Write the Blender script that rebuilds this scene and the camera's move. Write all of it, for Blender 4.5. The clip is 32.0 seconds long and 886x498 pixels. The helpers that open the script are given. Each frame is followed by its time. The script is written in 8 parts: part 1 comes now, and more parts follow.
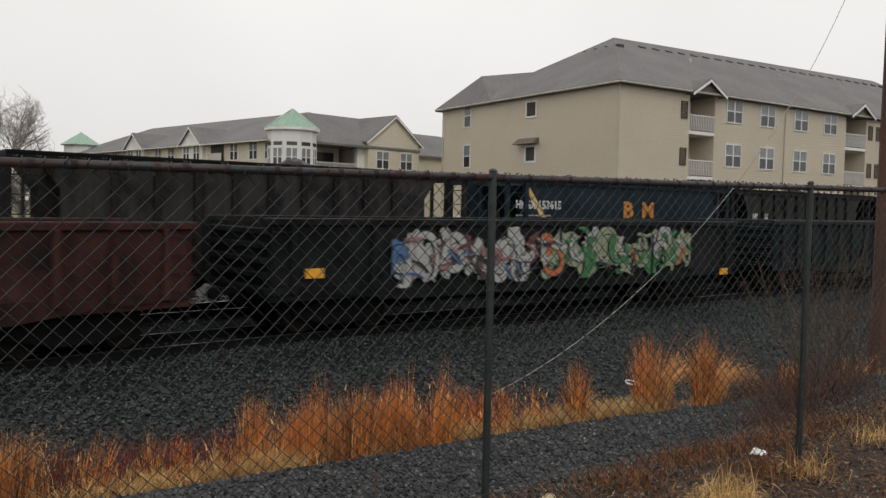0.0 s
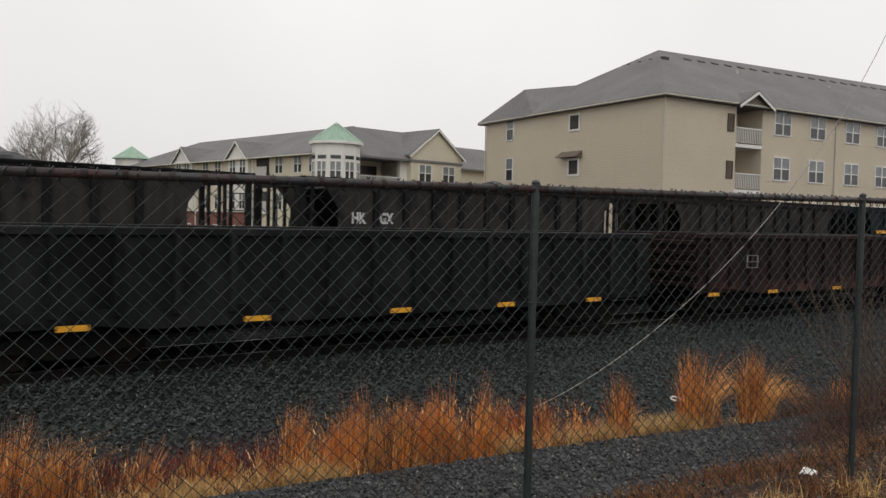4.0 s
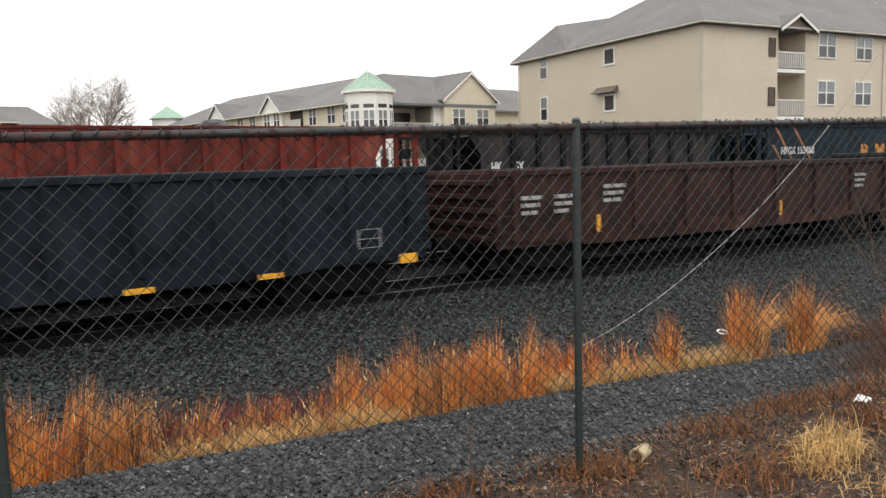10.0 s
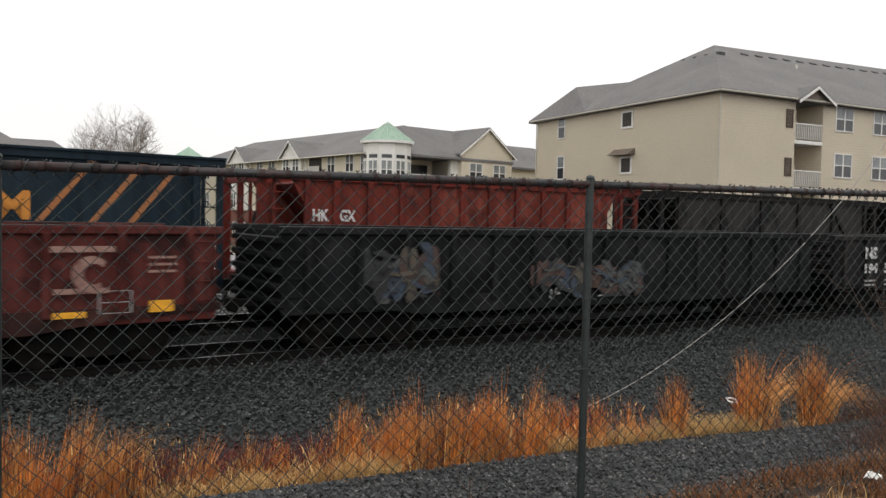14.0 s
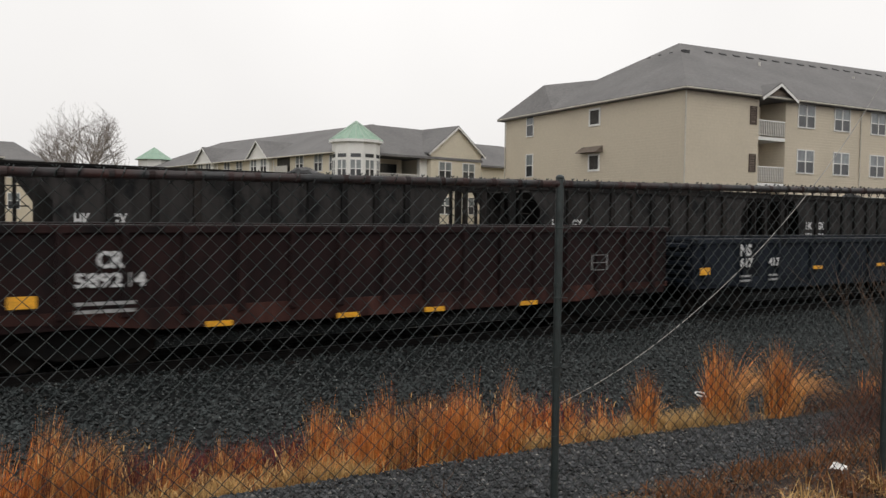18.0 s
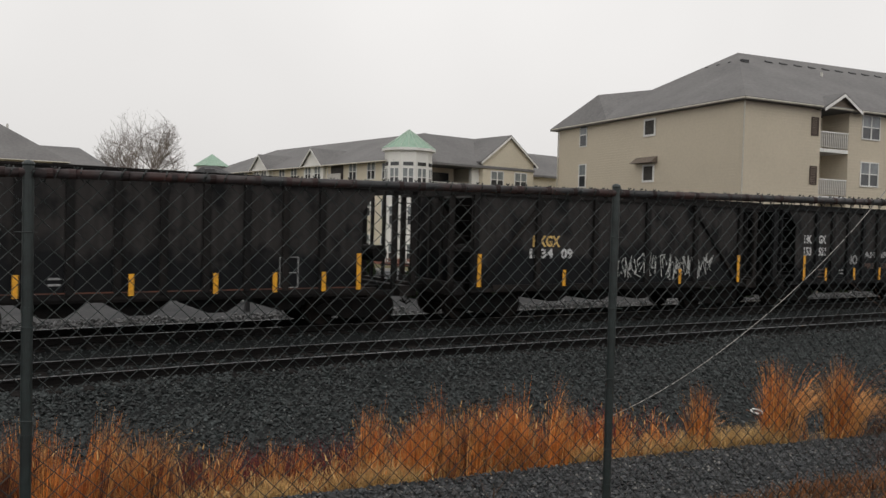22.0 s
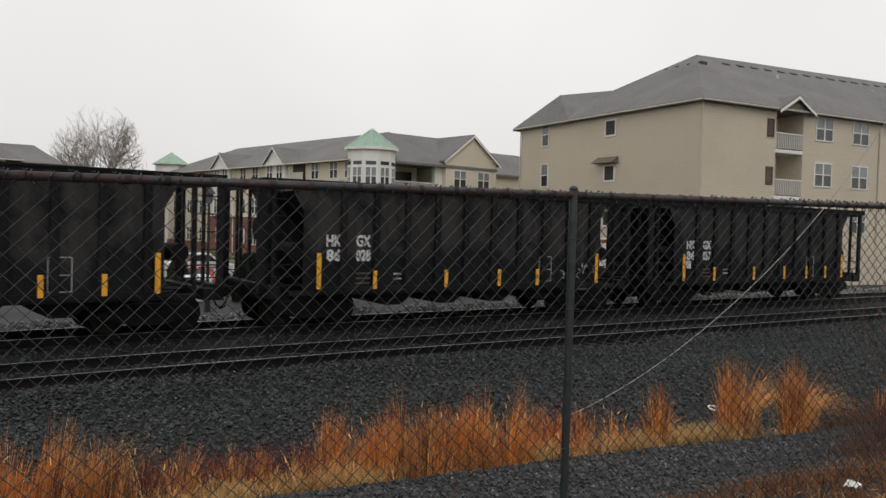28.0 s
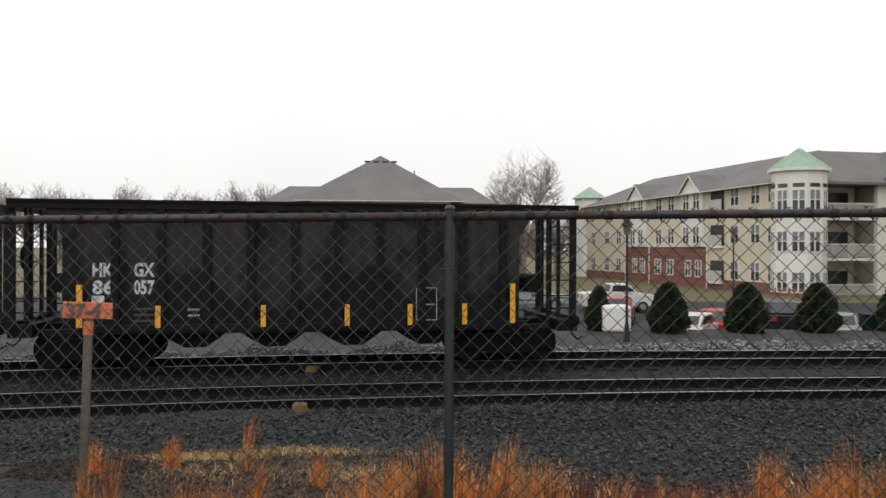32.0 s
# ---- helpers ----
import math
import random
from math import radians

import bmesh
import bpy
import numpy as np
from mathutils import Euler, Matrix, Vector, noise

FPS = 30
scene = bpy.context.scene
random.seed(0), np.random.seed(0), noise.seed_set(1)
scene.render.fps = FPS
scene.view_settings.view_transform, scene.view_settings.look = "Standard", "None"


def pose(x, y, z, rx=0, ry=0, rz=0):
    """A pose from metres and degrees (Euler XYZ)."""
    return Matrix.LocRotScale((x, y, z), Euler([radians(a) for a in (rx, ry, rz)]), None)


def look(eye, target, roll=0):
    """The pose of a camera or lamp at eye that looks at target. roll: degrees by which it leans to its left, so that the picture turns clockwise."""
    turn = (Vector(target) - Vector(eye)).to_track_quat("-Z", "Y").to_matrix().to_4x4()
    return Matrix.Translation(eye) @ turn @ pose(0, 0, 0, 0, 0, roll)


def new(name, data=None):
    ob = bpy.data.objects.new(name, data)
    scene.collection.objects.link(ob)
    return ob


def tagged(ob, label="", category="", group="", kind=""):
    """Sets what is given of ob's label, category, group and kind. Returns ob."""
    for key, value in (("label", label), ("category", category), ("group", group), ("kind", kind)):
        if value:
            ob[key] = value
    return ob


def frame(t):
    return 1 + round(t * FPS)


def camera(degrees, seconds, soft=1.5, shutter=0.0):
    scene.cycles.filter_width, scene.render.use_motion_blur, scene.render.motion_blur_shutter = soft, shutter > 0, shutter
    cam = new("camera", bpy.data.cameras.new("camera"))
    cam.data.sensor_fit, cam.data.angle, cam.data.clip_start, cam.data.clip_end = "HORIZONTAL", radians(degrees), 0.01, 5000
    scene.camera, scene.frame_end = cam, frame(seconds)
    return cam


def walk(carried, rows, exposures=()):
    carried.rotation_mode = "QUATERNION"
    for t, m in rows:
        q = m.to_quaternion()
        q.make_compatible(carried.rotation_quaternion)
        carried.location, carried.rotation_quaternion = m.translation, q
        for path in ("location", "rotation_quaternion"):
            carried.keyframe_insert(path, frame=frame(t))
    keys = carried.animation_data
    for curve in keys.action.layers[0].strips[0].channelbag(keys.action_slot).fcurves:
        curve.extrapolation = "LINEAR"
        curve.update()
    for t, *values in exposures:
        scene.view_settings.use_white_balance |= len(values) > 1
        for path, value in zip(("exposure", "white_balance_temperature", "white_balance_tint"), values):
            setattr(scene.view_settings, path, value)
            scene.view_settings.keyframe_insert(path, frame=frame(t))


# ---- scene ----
cam = camera(58.01, 32.0, soft=1.45, shutter=0.15)
PATH = [
    (0, (0.031, -0.013, 2.756), (5.197, 8.532, 2.225), 1.19),
    (0.5, (0.035, -0.016, 2.756), (5.144, 8.566, 2.258), 1.39),
    (1, (0.029, -0.012, 2.763), (5.067, 8.615, 2.310), 1.38),
    (1.5, (0.028, -0.011, 2.761), (5.013, 8.648, 2.342), 1.49),
    (2, (0.028, -0.011, 2.754), (4.976, 8.670, 2.357), 1.53),
    (2.5, (0.026, -0.010, 2.751), (4.916, 8.705, 2.371), 1.43),
    (3, (0.027, -0.010, 2.753), (4.846, 8.744, 2.385), 1.50),
    (3.5, (0.030, -0.013, 2.747), (4.769, 8.786, 2.404), 1.42),
    (5.5, (0.028, -0.011, 2.748), (4.674, 8.827, 2.201), 1.31),
    (6, (0.018, -0.004, 2.760), (4.369, 8.992, 2.395), 1.70),
    (6.5, (0.024, -0.008, 2.750), (4.453, 8.949, 2.373), 2.10),
    (7, (0.026, -0.009, 2.756), (4.531, 8.907, 2.314), 2.95),
    (7.5, (0.037, -0.017, 2.739), (4.439, 8.856, 1.365), 2.99),
    (8, (0.045, -0.023, 2.738), (4.275, 8.992, 1.821), 2.28),
    (8.5, (0.036, -0.017, 2.741), (4.276, 9.021, 2.148), 2.47),
    (9, (0.039, -0.019, 2.736), (4.585, 8.826, 1.687), 1.72),
    (9.5, (0.032, -0.014, 2.743), (4.642, 8.781, 1.561), -0.30),
    (10, (0.013, -0.001, 2.745), (4.269, 8.986, 1.683), -1.60),
    (10.5, (0.008, 0.003, 2.748), (3.924, 9.159, 1.834), -0.99),
    (11, (0.011, 0.001, 2.748), (4.079, 9.107, 2.015), 0.28),
    (11.5, (0.007, 0.003, 2.740), (4.219, 9.046, 2.042), 0.22),
    (12, (0.011, 0.001, 2.739), (4.072, 9.091, 1.804), 0.57),
    (12.5, (0.015, -0.002, 2.734), (4.122, 9.028, 1.471), 0.73),
    (13, (0.014, -0.001, 2.733), (4.128, 9.013, 1.390), 0.50),
    (13.5, (0.019, -0.005, 2.736), (4.245, 9.030, 2.026), 0.80),
    (14, (0.020, -0.005, 2.732), (4.166, 9.085, 2.327), 1.31),
    (14.5, (0.018, -0.004, 2.738), (4.206, 9.063, 2.241), 0.70),
    (16.5, (0.018, -0.004, 2.741), (4.476, 8.936, 2.296), 0.89),
    (17, (0.013, -0.001, 2.740), (4.541, 8.904, 2.294), 0.77),
    (17.5, (0.014, -0.001, 2.742), (4.546, 8.902, 2.305), 0.75),
    (18, (0.015, -0.002, 2.742), (4.498, 8.927, 2.325), 0.73),
    (18.5, (0.018, -0.004, 2.742), (4.425, 8.964, 2.345), 0.81),
    (19, (0.011, 0.001, 2.746), (4.247, 9.052, 2.388), 0.96),
    (19.5, (0.006, 0.004, 2.742), (4.062, 9.140, 2.436), 1.25),
    (20, (0.005, 0.005, 2.744), (3.967, 9.183, 2.478), 1.33),
    (20.5, (0.005, 0.005, 2.744), (3.916, 9.206, 2.526), 1.42),
    (21, (0.006, 0.004, 2.736), (3.916, 9.206, 2.555), 1.64),
    (21.5, (0.003, 0.006, 2.739), (3.883, 9.220, 2.516), 1.54),
    (22, (0.003, 0.007, 2.735), (3.912, 9.205, 2.418), 1.53),
    (22.5, (0.006, 0.004, 2.732), (3.896, 9.208, 2.336), 1.58),
    (23, (0.012, 0.000, 2.743), (3.934, 9.189, 2.317), 1.41),
    (23.5, (0.009, 0.002, 2.738), (4.099, 9.115, 2.267), 1.38),
    (24, (0.006, 0.004, 2.745), (4.395, 8.976, 2.257), 1.62),
    (24.5, (-0.004, 0.011, 2.739), (4.287, 9.035, 2.332), 1.63),
    (25, (0.011, 0.001, 2.735), (4.371, 8.994, 2.389), 1.61),
    (25.5, (-0.000, 0.008, 2.741), (4.371, 8.994, 2.357), 1.44),
    (27.5, (0.011, 0.001, 2.743), (4.354, 9.002, 2.393), 1.32),
    (28, (0.020, -0.006, 2.747), (4.347, 9.004, 2.431), 1.54),
    (28.5, (0.021, -0.006, 2.753), (4.306, 9.024, 2.465), 1.42),
    (29, (0.014, -0.001, 2.753), (4.268, 9.046, 2.517), 1.31),
    (29.5, (0.009, -0.007, 2.749), (4.095, 9.118, 2.572), 1.30),
    (30, (-0.006, -0.006, 2.740), (3.402, 9.395, 2.660), 1.43),
    (30.5, (-0.024, -0.004, 2.745), (2.562, 9.656, 2.689), 1.48),
    (31, (-0.038, -0.005, 2.748), (1.477, 9.879, 2.679), 0.82),
    (31.5, (-0.055, 0.000, 2.748), (0.442, 9.988, 2.665), 0.48),
    (32, (-0.073, 0.000, 2.751), (-0.689, 9.981, 2.733), 0.24),
]
STOPS = [(0, 0.0), (6, 0.0), (7, 0.05), (7.5, 0.6), (8, 0.9), (9, 0.35), (10, 0.8), (11, 0.6), (12, 0.38), (13, 1.02), (14, 0.35), (17, 0.12), (20, 0.03), (21, -0.16), (22, -0.06), (25, -0.06), (28, -0.02), (29, 0.0), (30, 0.0), (31, 0.15), (32, 0.27)]
walk(cam, [(t, look(eye, target, roll)) for t, eye, target, roll in PATH], exposures=STOPS)

# ---- world and light: an overcast winter sky, with a weak wide sun ----
world = bpy.data.worlds.new("overcast_sky")
scene.world = world
world.use_nodes = True
wn, wl = world.node_tree.nodes, world.node_tree.links
wn.clear()
sky = wn.new("ShaderNodeTexSky")
sky.sky_type, sky.sun_disc = "NISHITA", False
sky.sun_elevation, sky.sun_rotation = radians(42), radians(200)
sky.dust_density, sky.air_density, sky.ozone_density = 6.0, 2.0, 0.5
grey = wn.new("ShaderNodeHueSaturation")
grey.inputs["Saturation"].default_value = 0.06
cloud = wn.new("ShaderNodeMix")
cloud.data_type, cloud.blend_type = "RGBA", "MIX"
cloud.inputs[0].default_value = 0.86
cloud.inputs[7].default_value = (7.98, 7.8, 7.66, 1)
bg = wn.new("ShaderNodeBackground")
bg.inputs["Strength"].default_value = 0.122
wo = wn.new("ShaderNodeOutputWorld")
wl.new(sky.outputs[0], grey.inputs["Color"])
wl.new(grey.outputs[0], cloud.inputs[6])
up = wn.new("ShaderNodeTexCoord")
split = wn.new("ShaderNodeSeparateXYZ")
high = wn.new("ShaderNodeMapRange")
high.inputs[1].default_value, high.inputs[2].default_value, high.inputs[3].default_value, high.inputs[4].default_value = 0.0, 0.36, 0.9, 1.05
murk = wn.new("ShaderNodeTexNoise")
murk.inputs["Scale"].default_value, murk.inputs["Detail"].default_value = 2.2, 3
drift = wn.new("ShaderNodeMapRange")
drift.inputs[1].default_value, drift.inputs[2].default_value, drift.inputs[3].default_value, drift.inputs[4].default_value = 0.35, 0.65, 0.965, 1.035
shade = wn.new("ShaderNodeMath")
shade.operation = "MULTIPLY"
veil = wn.new("ShaderNodeVectorMath")
veil.operation = "SCALE"
wl.new(up.outputs["Generated"], split.inputs[0])
wl.new(up.outputs["Generated"], murk.inputs["Vector"])
wl.new(split.outputs["Z"], high.inputs[0])
wl.new(murk.outputs["Fac"], drift.inputs[0])
wl.new(high.outputs[0], shade.inputs[0])
wl.new(drift.outputs[0], shade.inputs[1])
wl.new(cloud.outputs[2], veil.inputs[0])
wl.new(shade.outputs[0], veil.inputs["Scale"])
wl.new(veil.outputs[0], bg.inputs["Color"])
wl.new(bg.outputs[0], wo.inputs["Surface"])
sun = new("sun", bpy.data.lights.new("sun", "SUN"))
sun.data.energy, sun.data.angle, sun.data.color = 0.5, radians(40), (1.0, 0.97, 0.93)
sun.matrix_world = look((0, 0, 50), (8, 30, 0))


# ---- helpers for meshes ----
def box(bm, x0, x1, y0, y1, z0, z1, m=None):
    vs = [bm.verts.new((x, y, z)) for x in (x0, x1) for y in (y0, y1) for z in (z0, z1)]
    if m is not None:
        for v in vs:
            v.co = m @ v.co
    for f in ((0, 1, 3, 2), (4, 6, 7, 5), (0, 4, 5, 1), (2, 3, 7, 6), (0, 2, 6, 4), (1, 5, 7, 3)):
        bm.faces.new([vs[i] for i in f])
    return vs


def prism(bm, outline, y0, y1, m=None):
    """An outline of (x, z) drawn out from y0 to y1."""
    a = [bm.verts.new((x, y0, z)) for x, z in outline]
    b = [bm.verts.new((x, y1, z)) for x, z in outline]
    if m is not None:
        for v in a + b:
            v.co = m @ v.co
    n = len(a)
    bm.faces.new(a)
    bm.faces.new(b[::-1])
    for i in range(n):
        bm.faces.new((a[i], b[i], b[(i + 1) % n], a[(i + 1) % n]))


def tube(bm, points, r, sides=6, r_end=None):
    pts = [Vector(p) for p in points]
    rings = []
    for i, p in enumerate(pts):
        d = (pts[min(i + 1, len(pts) - 1)] - pts[max(i - 1, 0)]).normalized()
        side = d.cross(Vector((0, 0, 1)))
        side = d.cross(Vector((1, 0, 0))) if side.length < 0.1 else side
        side.normalize()
        up = side.cross(d)
        rr = r if r_end is None else r + (r_end - r) * i / max(1, len(pts) - 1)
        rings.append([bm.verts.new(p + rr * (math.cos(a) * side + math.sin(a) * up)) for a in [2 * math.pi * k / sides for k in range(sides)]])
    for a, b in zip(rings, rings[1:]):
        for k in range(sides):
            bm.faces.new((a[k], a[(k + 1) % sides], b[(k + 1) % sides], b[k]))
    bm.faces.new(rings[0][::-1])
    bm.faces.new(rings[-1])


def finish(name, bm, material, smooth=False):
    bmesh.ops.recalc_face_normals(bm, faces=bm.faces)
    me = bpy.data.meshes.new(name)
    bm.to_mesh(me)
    bm.free()
    if material is not None:
        me.materials.append(material)
    if smooth:
        me.shade_smooth()
    return me


def thing(name, label, category, group="", m=None, kind=""):
    ob = tagged(new(name), label, category, group, kind)
    if m is not None:
        ob.matrix_basis = m
    return ob


def part(name, bm, material, parent, label="", smooth=False, m=None):
    me = bm if isinstance(bm, bpy.types.Mesh) else finish(name, bm, material, smooth)
    ob = tagged(new(name, me), label)
    ob.parent = parent
    if m is not None:
        ob.matrix_basis = m
    return ob


def solo(name, bm, material, label="", category="", group="", kind="", m=None, smooth=False):
    me = bm if isinstance(bm, bpy.types.Mesh) else finish(name, bm, material, smooth)
    ob = tagged(new(name, me), label, category, group, kind)
    if m is not None:
        ob.matrix_basis = m
    return ob


def bevelled(bm, width, segments=1):
    bmesh.ops.bevel(bm, geom=list(bm.edges), offset=width, segments=segments, affect="EDGES", profile=0.5)
    return bm


def repaint(ob, material):
    for slot in ob.material_slots:
        slot.link = "OBJECT"
        slot.material = material


# ---- materials ----
def mat(name, color, rough=0.7, metal=0.0, second=None, scale=3.0, grain=30.0, mix=0.5, bump=0.2, island=0.0, streak=0.0, detail=6.0, spec=0.5, third=None, vary=0.0, speck=0.6):
    """Base colour broken by stains (scale) and grain; streak pulls the stains out vertically; island and vary change whole pieces."""
    ma = bpy.data.materials.new(name)
    ma.use_nodes = True
    n, l = ma.node_tree.nodes, ma.node_tree.links
    b = n["Principled BSDF"]
    b.inputs["Roughness"].default_value, b.inputs["Metallic"].default_value = rough, metal
    b.inputs["Specular IOR Level"].default_value = spec
    tc = n.new("ShaderNodeTexCoord")
    mp = n.new("ShaderNodeMapping")
    mp.inputs["Scale"].default_value = (1, 1, 1 - 0.9 * streak)
    l.new(tc.outputs["Object"], mp.inputs["Vector"])
    info = n.new("ShaderNodeObjectInfo")
    shift = n.new("ShaderNodeVectorMath")
    shift.operation = "MULTIPLY_ADD"
    shift.inputs[1].default_value = (37.0, 19.0, 11.0)
    l.new(info.outputs["Random"], shift.inputs[0])
    l.new(mp.outputs[0], shift.inputs[2])
    st = n.new("ShaderNodeTexNoise")
    st.inputs["Scale"].default_value, st.inputs["Detail"].default_value = scale, detail
    l.new(shift.outputs[0], st.inputs["Vector"])
    gr = n.new("ShaderNodeTexNoise")
    gr.inputs["Scale"].default_value, gr.inputs["Detail"].default_value = grain, 4
    l.new(tc.outputs["Object"], gr.inputs["Vector"])
    ramp = n.new("ShaderNodeValToRGB")
    ramp.color_ramp.elements[0].position, ramp.color_ramp.elements[1].position = 0.62 - 0.35 * mix, 0.72
    ramp.color_ramp.elements[0].color = (*color, 1)
    sec = second or tuple(c * 0.6 for c in color)
    ramp.color_ramp.elements[1].color = (*sec, 1)
    if third:
        e = ramp.color_ramp.elements.new(0.9)
        e.color = (*third, 1)
    l.new(st.outputs["Fac"], ramp.inputs[0])
    gm = n.new("ShaderNodeMix")
    gm.data_type, gm.blend_type = "RGBA", "MULTIPLY"
    gm.inputs[0].default_value = speck
    gramp = n.new("ShaderNodeValToRGB")
    gramp.color_ramp.elements[0].position, gramp.color_ramp.elements[1].position = 0.3, 0.7
    gramp.color_ramp.elements[0].color, gramp.color_ramp.elements[1].color = (0.55, 0.55, 0.55, 1), (1.25, 1.25, 1.25, 1)
    l.new(gr.outputs["Fac"], gramp.inputs[0])
    l.new(ramp.outputs[0], gm.inputs[6])
    l.new(gramp.outputs[0], gm.inputs[7])
    last = gm.outputs[2]
    if island or vary:
        hv = n.new("ShaderNodeHueSaturation")
        mr = n.new("ShaderNodeMapRange")
        w = island or vary
        mr.inputs[3].default_value, mr.inputs[4].default_value = 1 - w, 1 + w
        if island:
            geo = n.new("ShaderNodeNewGeometry")
            l.new(geo.outputs["Random Per Island"], mr.inputs[0])
        else:
            l.new(info.outputs["Random"], mr.inputs[0])
        l.new(mr.outputs[0], hv.inputs["Value"])
        l.new(last, hv.inputs["Color"])
        last = hv.outputs[0]
    l.new(last, b.inputs["Base Color"])
    rr = n.new("ShaderNodeMapRange")
    rr.inputs[3].default_value, rr.inputs[4].default_value = max(0.05, rough - 0.15), min(1, rough + 0.15)
    l.new(st.outputs["Fac"], rr.inputs[0])
    l.new(rr.outputs[0], b.inputs["Roughness"])
    if bump:
        bp = n.new("ShaderNodeBump")
        bp.inputs["Strength"].default_value, bp.inputs["Distance"].default_value = bump, 0.01
        l.new(gr.outputs["Fac"], bp.inputs["Height"])
        l.new(bp.outputs[0], b.inputs["Normal"])
    return ma


def weathered(name, base, dust, rust, grime=None, rough=0.6, dusty=0.5, rusty=0.3, rise=None, spec=0.12):
    """Old car paint: clouds of dust, black grime, rust blotches and rain streaks; rise is the height above which the dust film lies."""
    ma = bpy.data.materials.new(name)
    ma.use_nodes = True
    n, l = ma.node_tree.nodes, ma.node_tree.links
    b = n["Principled BSDF"]
    b.inputs["Specular IOR Level"].default_value = spec
    tc, info = n.new("ShaderNodeTexCoord"), n.new("ShaderNodeObjectInfo")
    shift = n.new("ShaderNodeVectorMath")
    shift.operation = "MULTIPLY_ADD"
    shift.inputs[1].default_value = (53.0, 23.0, 9.0)
    l.new(info.outputs["Random"], shift.inputs[0])
    l.new(tc.outputs["Object"], shift.inputs[2])

    def field(scale, detail, stretch, lo, hi, rough_=0.55):
        mp = n.new("ShaderNodeMapping")
        mp.inputs["Scale"].default_value = stretch
        l.new(shift.outputs[0], mp.inputs["Vector"])
        t = n.new("ShaderNodeTexNoise")
        t.inputs["Scale"].default_value, t.inputs["Detail"].default_value, t.inputs["Roughness"].default_value = scale, detail, rough_
        l.new(mp.outputs[0], t.inputs["Vector"])
        r = n.new("ShaderNodeMapRange")
        r.inputs[1].default_value, r.inputs[2].default_value = lo, hi
        l.new(t.outputs["Fac"], r.inputs[0])
        return t.outputs["Fac"], r.outputs[0]

    def blend(a, colour, fac, mode="MIX"):
        m = n.new("ShaderNodeMix")
        m.data_type, m.blend_type = "RGBA", mode
        l.new(fac, m.inputs[0])
        if isinstance(a, tuple):
            m.inputs[6].default_value = (*a, 1)
        else:
            l.new(a, m.inputs[6])
        m.inputs[7].default_value = (*colour, 1)
        return m.outputs[2]

    raw, cloud_ = field(0.75, 5, (1, 1, 0.9), 0.62 - 0.3 * dusty, 0.72 - 0.2 * dusty)
    if rise is not None:
        sep, add, film = n.new("ShaderNodeSeparateXYZ"), n.new("ShaderNodeMath"), n.new("ShaderNodeMapRange")
        l.new(tc.outputs["Object"], sep.inputs[0])
        add.operation = "MULTIPLY_ADD"
        add.inputs[1].default_value = 2.6
        l.new(raw, add.inputs[0])
        l.new(sep.outputs["Z"], add.inputs[2])
        film.inputs[1].default_value, film.inputs[2].default_value = rise + 1.25, rise + 1.6
        l.new(add.outputs[0], film.inputs[0])
        cloud_ = film.outputs[0]
    col = blend(base, dust, cloud_)
    _, dark = field(1.3, 7, (1, 1, 0.75), 0.5, 0.64, 0.62)
    col = blend(col, grime or tuple(0.3 * q for q in base), dark)
    _, spots = field(2.1, 8, (1, 1, 0.8), 0.72 - 0.22 * rusty, 0.78 - 0.22 * rusty, 0.68)
    col = blend(col, rust, spots)
    _, runs = field(5.5, 3, (1, 1, 0.07), 0.3, 0.75)
    wet = n.new("ShaderNodeMapRange")
    wet.inputs[3].default_value, wet.inputs[4].default_value = 0.72, 1.3
    l.new(runs, wet.inputs[0])
    hv = n.new("ShaderNodeHueSaturation")
    l.new(wet.outputs[0], hv.inputs["Value"])
    l.new(col, hv.inputs["Color"])
    l.new(hv.outputs[0], b.inputs["Base Color"])
    gloss = n.new("ShaderNodeMapRange")
    gloss.inputs[3].default_value, gloss.inputs[4].default_value = rough - 0.12, rough + 0.2
    l.new(raw, gloss.inputs[0])
    l.new(gloss.outputs[0], b.inputs["Roughness"])
    grit, _ = field(11.0, 4, (1, 1, 1), 0, 1)
    bp = n.new("ShaderNodeBump")
    bp.inputs["Strength"].default_value, bp.inputs["Distance"].default_value = 0.15, 0.01
    l.new(grit, bp.inputs["Height"])
    l.new(bp.outputs[0], b.inputs["Normal"])
    return ma


M_BALLAST = mat("wet_ballast", (0.0075, 0.009, 0.009), 0.7, spec=0.1, second=(0.014, 0.015, 0.0155), scale=2.0, grain=26, mix=0.8, bump=1.0)
M_STONE = mat("ballast_stone", (0.0145, 0.0178, 0.0178), 0.5, spec=0.3, second=(0.032, 0.038, 0.038), scale=4.0, grain=40, mix=0.9, bump=0.3, island=0.96)
M_PALESTONE = mat("pale_ballast_stone", (0.06, 0.068, 0.067), 0.5, spec=0.3, second=(0.11, 0.115, 0.11), scale=4.0, grain=40, mix=0.9, bump=0.3, island=0.6)
M_LANE = mat("lane_gravel", (0.02, 0.021, 0.023), 0.7, spec=0.2, second=(0.04, 0.041, 0.043), scale=1.2, grain=45, mix=0.8, bump=1.0)
M_PEBBLE = mat("lane_pebble", (0.026, 0.028, 0.0305), 0.5, spec=0.3, second=(0.055, 0.056, 0.058), scale=4.0, grain=60, mix=0.9, bump=0.3, island=0.92)
M_PALEPEBBLE = mat("pale_lane_pebble", (0.12, 0.118, 0.112), 0.6, spec=0.3, second=(0.19, 0.18, 0.165), scale=4.0, grain=60, mix=0.9, bump=0.3, island=0.6)
